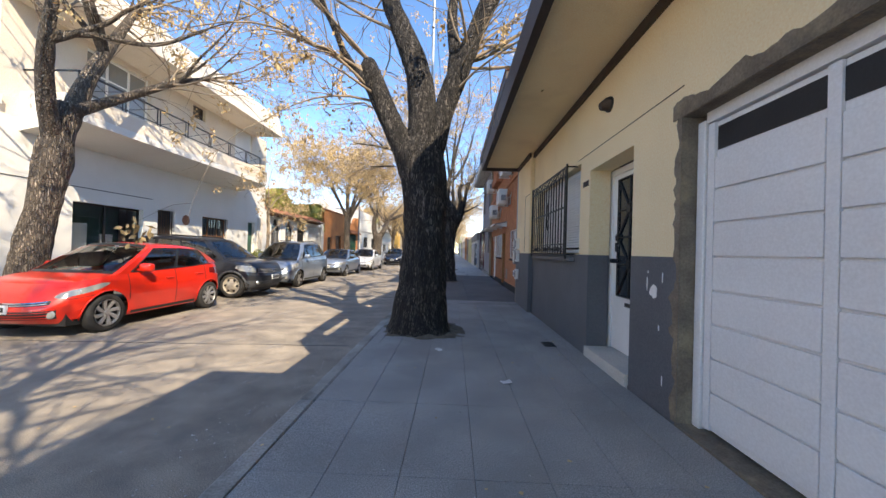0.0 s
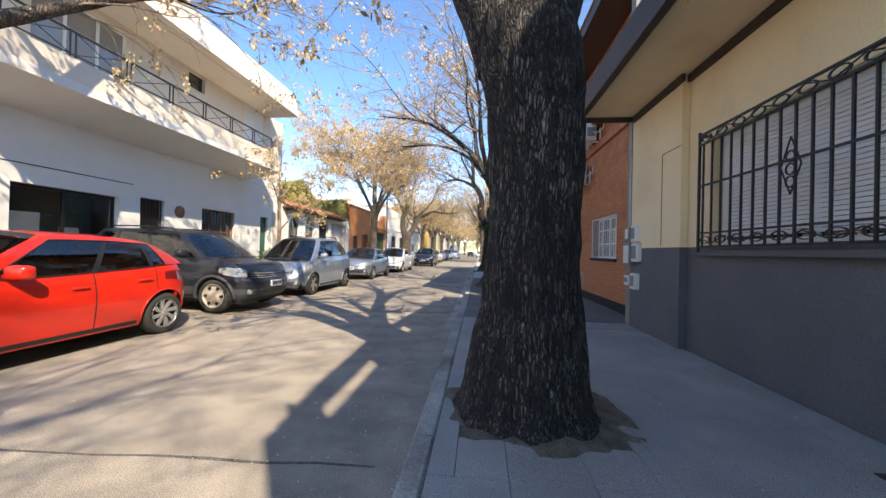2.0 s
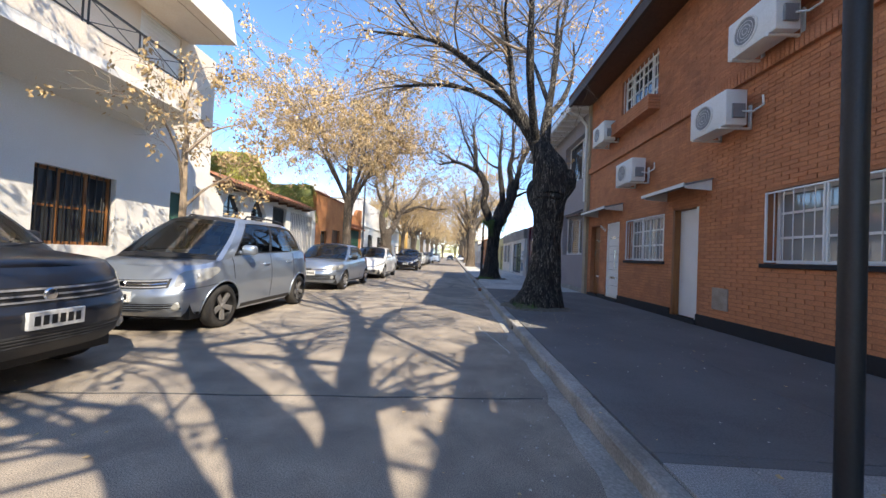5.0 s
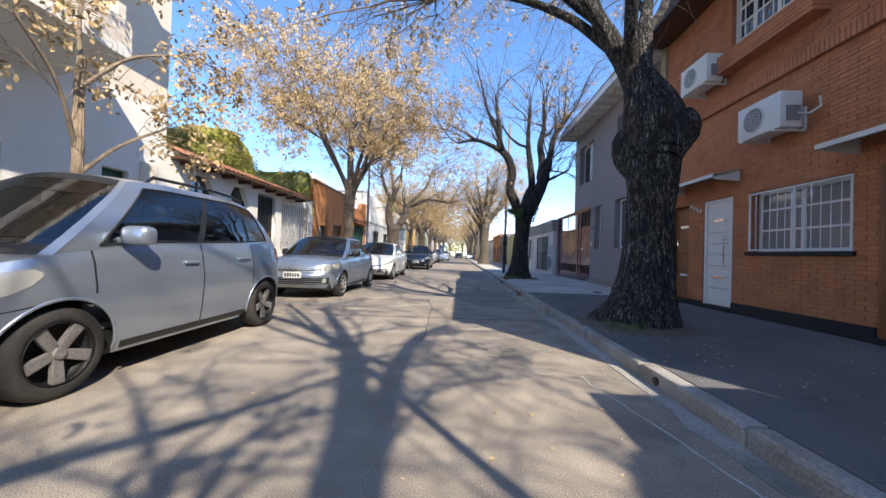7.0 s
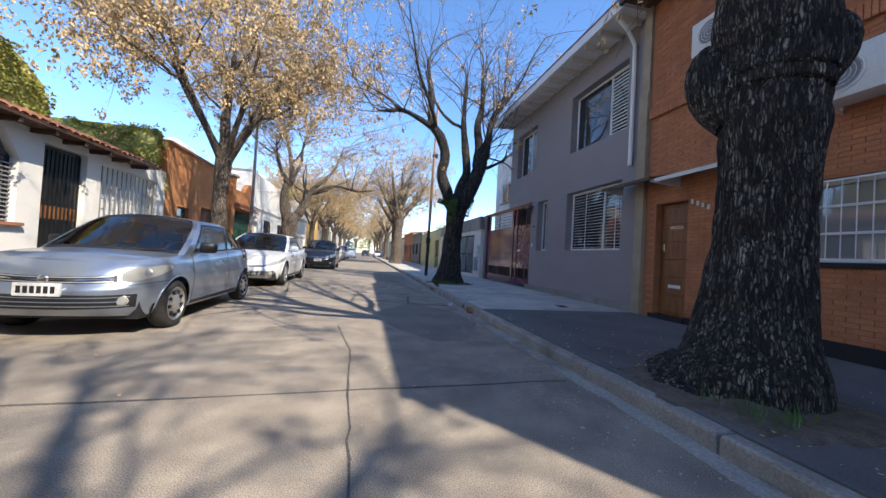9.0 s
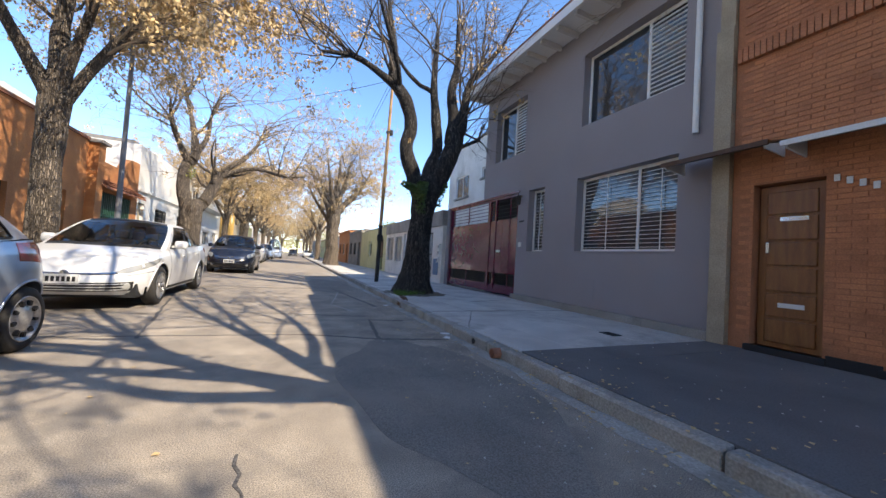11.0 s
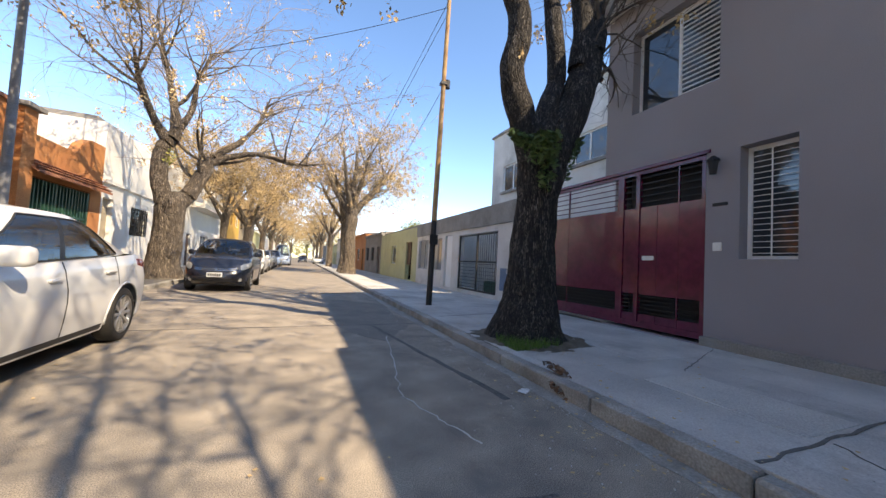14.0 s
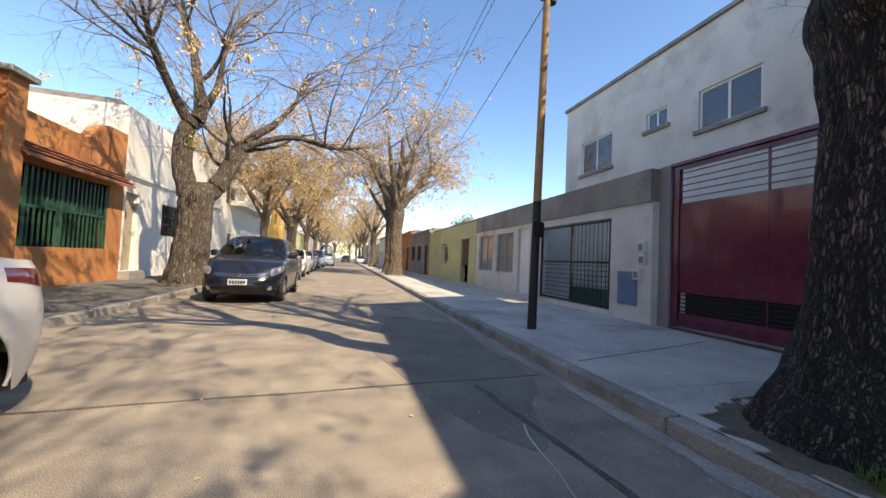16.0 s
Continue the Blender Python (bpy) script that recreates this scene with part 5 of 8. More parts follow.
part("meter_panel", box(bm_new(), WX, 17.75, 1.2, WX + 0.05, 18.2, 2.9, 0.01), M_STUCCO_W, white)
# white side house nearer the start
simple_house(1, -4.0, 7.0, 4.6, M_STUCCO, "low white rendered house behind a tree", 3, 1, 21)
simple_house(1, -16, -4.0, 5.5, M_STUCCO_W, "beige rendered house down the street", 3, 1, 22)

# small house with arched openings and tile eave
arch = thing("arched_white_house", (WX, 23, 0), "low white house with dark arched windows and tiled eave", "house")
ao = [(19.2, 20.3, 1.15, 3.0), (20.9, 22.0, 1.15, 3.0), (22.56, 23.8, 0.05, 3.0), (24.3, 26.9, 0.9, 2.95)]
facade(arch, WX, S, 18.45, 27.4, -0.05, 3.4, ao, M_STUCCO, 0.3)
shell(arch, WX, S, 18.45, 27.4, 3.4, M_STUCCO, 7, 0.3)
for y0, y1, z0, z1 in ao[:2]:
    for a, b in ((y0, y0 + 0.32), (y1, y1 - 0.32)):
        bm = bm_new()
        f = bm.faces.new([bm.verts.new((WX - 0.002, a, z1 - 0.5)), bm.verts.new((WX - 0.002, a, z1)), bm.verts.new((WX - 0.002, b, z1))])
        r = bmesh.ops.extrude_face_region(bm, geom=[f])
        bmesh.ops.translate(bm, verts=[v for v in r["geom"] if isinstance(v, bmesh.types.BMVert)], vec=(-0.28, 0, 0))
        part("arch_corner", bm, M_STUCCO, arch)
    w = window(arch, WX, S, y0, y1, z0, z1, M_BLACK, 0.16, 0.06, ((y0 + y1) / 2,), (2.5,), M_PANE, label="dark window with a slatted lower blind")
    bars(w, WX, S, -0.12, y0, y1, z0, 2.4, 14, M_GREYPL, 0.03, False, "blind_slat")
    part("window_sill", box(bm_new(), WX + 0.1, y0 - 0.1, z0 - 0.07, WX - 0.1, y1 + 0.1, z0 - 0.002), M_TILE, w)
g = part("dark_gate", box(bm_new(), WX - 0.14, 22.58, 0.06, WX - 0.18, 23.78, 2.98), M_BLACK, arch, "tall dark gate with a brown panel")
bars(g, WX, S, -0.1, 22.6, 23.76, 0.1, 2.9, 10, M_BLACK, 0.03)
part("brown_panel", box(bm_new(), WX - 0.11, 22.6, 1.3, WX - 0.135, 23.76, 1.6), M_WOOD, g)
w = part("lattice", box(bm_new(), WX - 0.2, 24.3, 0.9, WX - 0.24, 26.9, 2.95), M_STUCCO, arch, "white wall behind a grey steel lattice")
for i in range(13):
    part("lattice_bar", box(bm_new(), WX - 0.03, 24.35 + i * 0.2, 0.95, WX - 0.01, 24.375 + i * 0.2, 2.9), M_GREYPL, w)
for i in range(26):
    y = 24.35 + (i // 2) * 0.2
    part("lattice_tie", box(bm_new(), WX - 0.028, y + 0.026, 1.2 + 0.8 * (i % 2) + 0.35 * ((i // 2) % 2), WX - 0.012, y + 0.2, 1.225 + 0.8 * (i % 2) + 0.35 * ((i // 2) % 2)), M_GREYPL, w)
bm = bm_new()
box(bm, WX + 0.002, 18.6, 3.2, WX + 0.5, 26.0, 3.26)
part("eave_board", bm, M_WOOD_D, arch)
for i in range(9):
    part("rafter_end", box(bm_new(), WX + 0.001, 18.9 + i * 0.82, 3.1, WX + 0.46, 18.98 + i * 0.82, 3.198), M_WOOD_D, arch)
verts, faces = [], []
tile_r = random.Random(9)
for iy in range(36):
    for ix in range(4):
        y, x = 18.6 + iy * 0.207, WX + 0.52 - ix * 0.2
        z = 3.27 + ix * 0.085 + tile_r.uniform(-0.006, 0.006)
        k = len(verts)
        for t in range(5):
            a = math.pi * t / 4
            for xx, zz in ((x, z), (x - 0.24, z + 0.1)):
                verts.append((xx, y + 0.1 - 0.1 * math.cos(a), zz + 0.05 * math.sin(a)))
        for t in range(4):
            faces.append((k + 2 * t, k + 2 * t + 1, k + 2 * t + 3, k + 2 * t + 2))
me = raw_mesh("tiles", verts, faces, M_TILE, True)
tl = piece("roof_tiles", me, arch, (0, 0, 0))
tagged(tl, "row of curved clay roof tiles", kind="stuff")


def leaf_cloud(name, centres, n, size, mat, label, category, seed, parent=None, flat=0.5, kind=""):
    """Many small leaf faces scattered in soft ellipsoids (x, y, z, rx, ry, rz)."""
    r = random.Random(seed)
    verts, faces = [], []
    for cx, cy, cz, rx, ry, rz in centres:
        for _ in range(n):
            u = Vector((r.gauss(0, 1), r.gauss(0, 1), r.gauss(0, 1))).normalized() * (r.random() ** 0.35)
            p = Vector((cx + u.x * rx, cy + u.y * ry, cz + u.z * rz))
            p += Vector((noise.noise(p * 1.7), noise.noise(p * 1.7 + Vector((9, 0, 0))), noise.noise(p * 1.7 + Vector((0, 9, 0))))) * 0.25
            a = Vector((r.gauss(0, 1), r.gauss(0, 1), r.gauss(0, flat))).normalized() * size * r.uniform(0.6, 1.3)
            b = a.cross(Vector((r.gauss(0, 1), r.gauss(0, 1), r.gauss(0, 1)))).normalized() * size * 0.45
            k = len(verts)
            verts += [tuple(p - a), tuple(p + b), tuple(p + a), tuple(p - b)]
            faces.append((k, k + 1, k + 2, k + 3))
    me = raw_mesh(name, verts, faces, mat)
    if parent:
        o = piece(name, me, parent, (0, 0, 0))
        return tagged(o, label)
    o = new(name, me)
    return tagged(o, label, category, kind=kind)


# ivy-covered upper walls behind the arched house
ivw = thing("ivy_wall", (-12.2, 23, 3.4), "high wall wholly covered in clipped yellow-green ivy", "ivy wall")
bm = bm_new()
prof = [(18.6, 3.4), (18.6, 4.35), (19.5, 4.35), (20.15, 4.5), (21.0, 4.95), (21.7, 5.1), (22.4, 5.33), (22.9, 5.3), (23.5, 5.05), (23.95, 4.75), (24.2, 4.2), (24.25, 3.4)]
f = bm.faces.new([bm.verts.new((-11.9, y, z)) for y, z in prof])
r = bmesh.ops.extrude_face_region(bm, geom=[f])
bmesh.ops.translate(bm, verts=[v for v in r["geom"] if isinstance(v, bmesh.types.BMVert)], vec=(-0.5, 0, 0))
part("wall_core", bm, M_IVY, ivw)
cl = []
yy = 18.6
while yy < 24.1:
    top = next(z0 + (z1 - z0) * (yy - y0) / (y1 - y0) for (y0, z0), (y1, z1) in zip(prof[1:-2], prof[2:-1]) if y0 <= yy <= y1 + 0.1)
    z = 3.5
    while z < top:
        cl.append((-11.88, yy, z, 0.12, 0.22, 0.2))
        z += 0.28
    yy += 0.3
part("side_core", box(bm_new(), -15.2, 27.15, 2.6, -10.95, 27.4, 4.85), M_IVY, ivw)
for ix in range(15):
    for iz in range(9):
        cl.append((-15.1 + ix * 0.3, 27.12, 2.75 + iz * 0.26, 0.22, 0.1, 0.2))
leaf_cloud("ivy_leaves", cl, 46, 0.055, M_IVY, "dense small ivy leaves", "ivy", 5, ivw)

# orange brick houses
orange = thing("orange_brick_house", (WX, 32, 0), "low orange brick house with tiled strip and green fence", "house")
oo = [(28.3, 29.2, 0.6, 2.3), (30.3, 31.8, 0.05, 2.5), (33.4, 36.8, 0.02, 3.0)]
facade(orange, WX, S, 27.42, 33.3, -0.05, 4.5, oo[:2], M_ORANGE, 0.3)
facade(orange, WX + 0.3, S, 32.9, 33.38, -0.05, 4.45, [], M_ORANGE, 0.45, "brick_pier")
facade(orange, WX, S, 33.38, 37.5, 0.95, 4.0, [(33.38, 36.8, 0.95, 2.85)], M_ORANGE, 0.3)
facade(orange, WX, S, 33.38, 37.5, -0.05, 0.95, [], M_ORANGE, 0.3, "low_wall")
bm = bm_new()
f = bm.faces.new([bm.verts.new((WX - 0.001, y, z)) for y, z in ((35.8, 4.0), (36.1, 4.4), (36.6, 4.65), (37.5, 4.68), (37.5, 4.0))])
r = bmesh.ops.extrude_face_region(bm, geom=[f])
bmesh.ops.translate(bm, verts=[v for v in r["geom"] if isinstance(v, bmesh.types.BMVert)], vec=(-0.28, 0, 0))
part("raised_parapet", bm, M_ORANGE, orange)
part("pier_cap", box(bm_new(), WX - 0.2, 32.8, 4.46, WX + 0.42, 33.5, 4.58, 0.01), M_CONC, orange)
part("parapet_cap", box(bm_new(), WX - 0.34, 27.42, 4.5, WX + 0.06, 32.85, 4.6), M_TILE, orange)
shell(orange, WX, S, 27.42, 37.5, 3.6, M_ORANGE, 8, 0.3)
# flat near-black sheet in place of the shaded space behind the fence
part("interior_shade_sheet", box(bm_new(), WX - 1.5, 33.4, 0.0, WX - 1.54, 36.8, 3.0), M_SHADE_SHEET, orange)
fn = part("green_fence", box(bm_new(), WX - 0.08, 33.4, 1.86, WX - 0.04, 36.78, 1.92), M_GREEN, orange, "dark green steel fence in the opening")
bars(fn, WX, S, -0.06, 33.4, 36.78, 1.92, 2.82, 21, M_GREEN, 0.06)
bars(fn, WX, S, -0.06, 33.4, 36.78, 0.96, 1.86, 21, M_GREEN, 0.035)
for y in (33.9, 35.0, 36.7):
    part("fence_post", box(bm_new(), WX - 0.1, y, 0.96, WX - 0.02, y + 0.1, 2.82), M_GREEN, fn)
bm = bm_new()
vs = [bm.verts.new(c) for c in ((WX, 33.3, 3.3), (WX, 37.2, 3.3), (WX + 0.45, 37.2, 2.95), (WX + 0.45, 33.3, 2.95))]
f = bm.faces.new(vs)
r = bmesh.ops.extrude_face_region(bm, geom=[f])
bmesh.ops.translate(bm, verts=[v for v in r["geom"] if isinstance(v, bmesh.types.BMVert)], vec=(0, 0, -0.07))
part("tile_strip", bm, M_TILE, orange, "sloping strip of wooden-brown tiles")
for i in range(3):
    for j in range(13):
        part("tile", box(bm_new(), WX + 0.03 + i * 0.14, 33.31 + j * 0.3, 3.24 - i * 0.11, WX + 0.16 + i * 0.14, 33.595 + j * 0.3, 3.275 - i * 0.11, 0.006), M_TILE, orange)
window(orange, WX, S, 28.3, 29.2, 0.6, 2.3, M_BROWN, 0.12, 0.06)
part("door", box(bm_new(), WX - 0.15, 30.3, 0.05, WX - 0.2, 31.8, 2.5), M_WOOD_D, orange)

whi = thing("white_tall_house", (WX, 42, 0), "tall white rendered house front with worn parapet and iron-barred windows", "house")
ww = [(37.62, 38.38, 0.25, 2.85), (40.0, 41.75, 1.55, 2.78), (44.0, 45.4, 1.5, 2.75)]
facade(whi, WX, S, 37.5, 46.5, -0.05, 5.65, ww, M_STUCCO, 0.3)
shell(whi, WX, S, 37.5, 46.5, 5.65, M_STUCCO, 8, 0.31)
bm = bm_new()
f = bm.faces.new([bm.verts.new((-13.4, y, z)) for y, z in ((32.4, 3.0), (32.4, 5.6), (33.5, 6.25), (35.0, 6.2), (36.4, 5.85), (37.5, 5.7), (37.5, 3.0))])
r = bmesh.ops.extrude_face_region(bm, geom=[f])
bmesh.ops.translate(bm, verts=[v for v in r["geom"] if isinstance(v, bmesh.types.BMVert)], vec=(-0.3, 0, 0))
part("rear_wall", bm, M_STUCCO, whi, "tall white curved-top wall behind the brick house")
part("cornice", box(bm_new(), WX, 37.52, 3.4, WX + 0.1, 46.5, 3.52), M_STUCCO, whi)
part("door", box(bm_new(), WX - 0.14, 37.64, 0.25, WX - 0.18, 38.36, 2.84), M_TAN, whi, "weathered tan door")
part("door_step", box(bm_new(), WX - 0.1, 37.5, -0.05, WX + 0.3, 38.5, 0.24, 0.01), M_CONC, whi)
for q in ww[1:]:
    w = window(whi, WX, S, *q, M_BLACK, 0.14, 0.05, ((q[0] + q[1]) / 2,), (), M_PANE)
    bars(w, WX, S, 0.02, q[0], q[1], q[2], q[3], 8, M_BLACK, 0.03)
    bars(w, WX, S, 0.02, q[0], q[1], q[2], q[3], 4, M_BLACK, 0.03, False)
bal = simple_house(1, 46.5, 58.5, 6.2, M_STUCCO, "white two-storey house with small balcony and shop", 3, 2, 31)
part("balcony", box(bm_new(), WX, 48, 3.9, WX + 0.9, 56, 4.2), M_STUCCO, bal)
me = box_mesh("baluster", 0.1, 0.1, 0.7, M_STUCCO, 0.03)
for i in range(26):
    piece("baluster", me, bal, (WX + 0.82, 48.15 + i * 0.31, 4.55))
part("balcony_rail", box(bm_new(), WX + 0.75, 48, 4.9, WX + 0.9, 56, 5.0), M_STUCCO, bal)
simple_house(1, 58.5, 68, 8.2, M_OCHRE, "tall ochre-yellow two-storey house", 3, 2, 32)
simple_house(1, 68, 78, 7.5, M_TAN, "brown brick two-storey house", 3, 2, 33)
simple_house(1, 78, 90, 4.5, M_LIME, "low yellow painted house along the street", 3, 1, 34)
simple_house(1, 90, 104, 5.2, M_STUCCO, "plain white rendered house along the street", 3, 1, 35)
simple_house(1, 104, 150, 4.5, M_STUCCO_W, "low beige rendered house along the street", 5, 1, 36)
tank = thing("water_tank", (-14, 47.5, 6.2), "white rooftop water tank behind a parapet", "water tank")
part("tank", cyl(bm_new(), (-13.6, 48, 5.8), (-13.6, 48, 7.4), 0.7, n=20), M_WHITE, tank, smooth=40)

# neighbouring house behind the start of the walk
nb = thing("plain_house", (1.74, -8, 0), "plain taller plastered house with a flat overhanging roof", "house")
part("wall", box(bm_new(), 1.9, -14, -0.05, 8, -1.9, 5.3), M_STUCCO_W, nb)
part("roof", box(bm_new(), 0.75, -14, 5.3, 8.2, -1.85, 5.5, 0.02), M_CONC, nb)


# ---- trees ----
class Wood:
    """Collects tapered tubes in one vertex list."""

    def __init__(self):
        self.v, self.f = [], []

    def tube(self, pts, sides, knobbly=0.0, ridges=0.0, cap=True):
        base = None
        up = Vector((0.31, 0.22, 0.93)).normalized()
        n = len(pts)
        for i, (p, r) in enumerate(pts):
            d = (pts[min(i + 1, n - 1)][0] - pts[max(i - 1, 0)][0]).normalized()
            a = d.cross(up if abs(d.dot(up)) < 0.97 else Vector((1, 0, 0))).normalized()
            b = d.cross(a)
            k = len(self.v)
            for j in range(sides):
                t = 2 * math.pi * j / sides
                q = a * math.cos(t) + b * math.sin(t)
                rr = r
                if knobbly:
                    w = p + q * r
                    rr *= 1 + knobbly * noise.noise(w * 1.6) + 0.5 * knobbly * noise.noise(w * 4.5)
                    if ridges:
                        g = noise.noise(Vector((math.cos(t) * 4.2, math.sin(t) * 4.2, p.z * 1.1)))
                        g2 = noise.noise(Vector((math.cos(t) * 17, math.sin(t) * 17, p.z * 3.4 + 7)))
                        rr += ridges * (g + 0.8 * abs(g2))
                self.v.append(tuple(p + q * rr))
            if base is not None:
                for j in range(sides):
                    self.f.append((base + j, base + (j + 1) % sides, k + (j + 1) % sides, k + j))
            base = k
        if cap:
            self.f.append(tuple(base + j for j in range(sides)))

    def mesh(self, name, mat):
        return raw_mesh(name, self.v, self.f, mat, True)


def smooth_line(ctrl, step):
    """Catmull-Rom through (x, y, z, r) points."""
    P = [Vector(c) for c in ctrl]
    P = [P[0] * 2 - P[1], *P, P[-1] * 2 - P[-2]]
    out = []
    for i in range(1, len(P) - 2):
        m = max(2, int((P[i + 1] - P[i]).xyz.length / step))
        for k in range(m):
            t = k / m
            q = 0.5 * ((2 * P[i]) + (P[i + 1] - P[i - 1]) * t + (2 * P[i - 1] - 5 * P[i] + 4 * P[i + 1] - P[i + 2]) * t * t + (3 * P[i] - P[i - 1] - 3 * P[i + 1] + P[i + 2]) * t ** 3)
            out.append((q.xyz, max(q.w, 0.004)))
    out.append((P[-2].xyz, max(P[-2].w, 0.004)))
    return out


def street_tree(label, base, trunk, limbs, seed, bark, twig_mat, shoots=(9, 14), reach=2.6, leaf=0, leaf_mat=None, twig_n=5, thin=1.0, up=0.22, droop=0.05, group="street trees", boughs=4):
    """Trunk and main limbs by hand; shoots, twigs and dry leaf clusters grow from the limbs."""
    r = random.Random(seed)
    bx, by = base
    t = thing("street_tree", (bx, by, -0.02), label, "tree", group)
    w = Wood()
    w.tube(smooth_line([(bx + x, by + y, z, q) for x, y, z, q in trunk], 0.04), 110, 0.10, 0.026)
    o = piece("trunk", w.mesh("trunk", bark), t, (0, 0, 0))
    tips = []
    for lm in limbs:
        w = Wood()
        line = smooth_line([(bx + x, by + y, z, q) for x, y, z, q in lm], 0.08)
        w.tube(line, 16, 0.16, 0.012)
        piece("limb", w.mesh("limb", bark), t, (0, 0, 0))
        n = len(line)
        if line[-1][0].z < 3.3 and line[0][1] > 0.15:
            continue  # a burr or stub bears no shoots
        # side branches off the upper limb
        for k in range(boughs):
            i = int(n * r.uniform(0.48, 0.9))
            q, rad = line[i][0].copy(), min(line[i][1] * 0.62, 0.075)
            a = r.uniform(0, 6.28)
            v = Vector((math.cos(a), math.sin(a), r.uniform(0.3, 0.9))).normalized()
            bl, m, L = [], 14, r.uniform(2.2, 4.0)
            for h in range(m + 1):
                bl.append((q.copy(), max(rad * (1 - 0.85 * h / m), 0.012)))
                v = (v + Vector((r.gauss(0, 0.1), r.gauss(0, 0.1), r.gauss(0.03, 0.1)))).normalized()
                q += v * L / m
            w = Wood()
            w.tube(bl, 8, 0.1)
            piece("branch", w.mesh("branch", bark), t, (0, 0, 0))
            for h in (6, 9, 12, 14):
                tips.append((bl[h][0], (bl[h][0] - bl[h - 1][0]).normalized(), max(bl[h][1], 0.03)))
        for k in range(int(r.randint(*shoots) * 1.2)):
            i = int(n * (0.35 + 0.65 * r.random() ** 0.6))
            i = min(i, n - 1)
            d = (line[min(i + 1, n - 1)][0] - line[max(i - 1, 0)][0]).normalized()
            tips.append((line[i][0], d, line[i][1]))
        tips.append((line[-1][0], (line[-1][0] - line[-3][0]).normalized(), line[-1][1] * 2))
    shoot, twig = Wood(), Wood()
    leaf_at = []
    for p, d, rad in tips:
        out = Vector((p.x - bx, p.y - by, 0))
        out = out.normalized() if out.length > 0.05 else Vector((r.gauss(0, 1), r.gauss(0, 1), 0)).normalized()
        v = (d * 0.5 + out * r.uniform(0.1, 0.7) + Vector((r.gauss(0, 0.45), r.gauss(0, 0.45), up + r.gauss(0, 0.25)))).normalized()
        L = reach * r.uniform(0.6, 1.25)
        r0 = min(rad * 0.5, 0.028 * r.uniform(0.5, 1.4)) * thin
        m = 9
        line, q = [], p.copy()
        for i in range(m + 1):
            line.append((q.copy(), max(r0 * (1 - i / (m + 0.6)), 0.004)))
            v = (v + Vector((r.gauss(0, 0.13), r.gauss(0, 0.13), r.gauss(-droop, 0.12)))).normalized()
            q += v * (L / m)
        shoot.tube(line, 6)
        for _ in range(twig_n):
            i = r.randint(2, m)
            tv = ((line[i][0] - line[i - 1][0]).normalized() * 0.8 + Vector((r.gauss(0, 0.6), r.gauss(0, 0.6), r.gauss(0.15, 0.45)))).normalized()
            tl, tp, TL = [], line[i][0].copy(), L * r.uniform(0.25, 0.55)
            rr = max(line[i][1] * 0.6, 0.006)
            for k in range(6):
                tl.append((tp.copy(), max(rr * (1 - k / 5.6), 0.0028)))
                tv = (tv + Vector((r.gauss(0, 0.16), r.gauss(0, 0.16), r.gauss(-0.02 - droop, 0.14)))).normalized()
                tp += tv * TL / 5
            twig.tube(tl, 4, cap=False)
            leaf_at.append(tl[-1][0])
            for _ in range(2):
                k = r.randint(1, 5)
                sv = ((tl[k][0] - tl[k - 1][0]).normalized() + Vector((r.gauss(0, 0.7), r.gauss(0, 0.7), r.gauss(0, 0.5)))).normalized()
                sl, sp = [], tl[k][0].copy()
                for h in range(4):
                    sl.append((sp.copy(), 0.0042 - 0.0009 * h))
                    sv = (sv + Vector((r.gauss(0, 0.2), r.gauss(0, 0.2), r.gauss(-0.05, 0.15)))).normalized()
                    sp += sv * TL * 0.16
                twig.tube(sl, 3, cap=False)
                leaf_at.append(sl[-1][0])
    crown = piece("crown", shoot.mesh("crown", twig_mat), t, (0, 0, 0))
    tagged(piece("twig_growth", twig.mesh("twig_growth", twig_mat), t, (0, 0, 0)), kind="stuff")
    if leaf:
        verts, faces = [], []
        for c in leaf_at:
            if r.random() > leaf:
                continue
            for _ in range(r.randint(12, 26)):
                p = c + Vector((r.gauss(0, 0.07), r.gauss(0, 0.07), r.gauss(-0.09, 0.09)))
                a = Vector((r.gauss(0, 0.5), r.gauss(0, 0.5), r.gauss(-0.6, 0.5))).normalized() * r.uniform(0.06, 0.125)
                b = a.cross(Vector((r.gauss(0, 1), r.gauss(0, 1), r.gauss(0, 1)))).normalized() * 0.026
                k = len(verts)
                verts += [tuple(p), tuple(p + a * 0.5 + b), tuple(p + a), tuple(p + a * 0.5 - b)]
                faces.append((k, k + 1, k + 2, k + 3))
        tagged(piece("leaves", raw_mesh("leaves", verts, faces, leaf_mat or M_LEAF), t, (0, 0, 0)), "hanging clusters of dry tan leaves", kind="stuff")
    return t


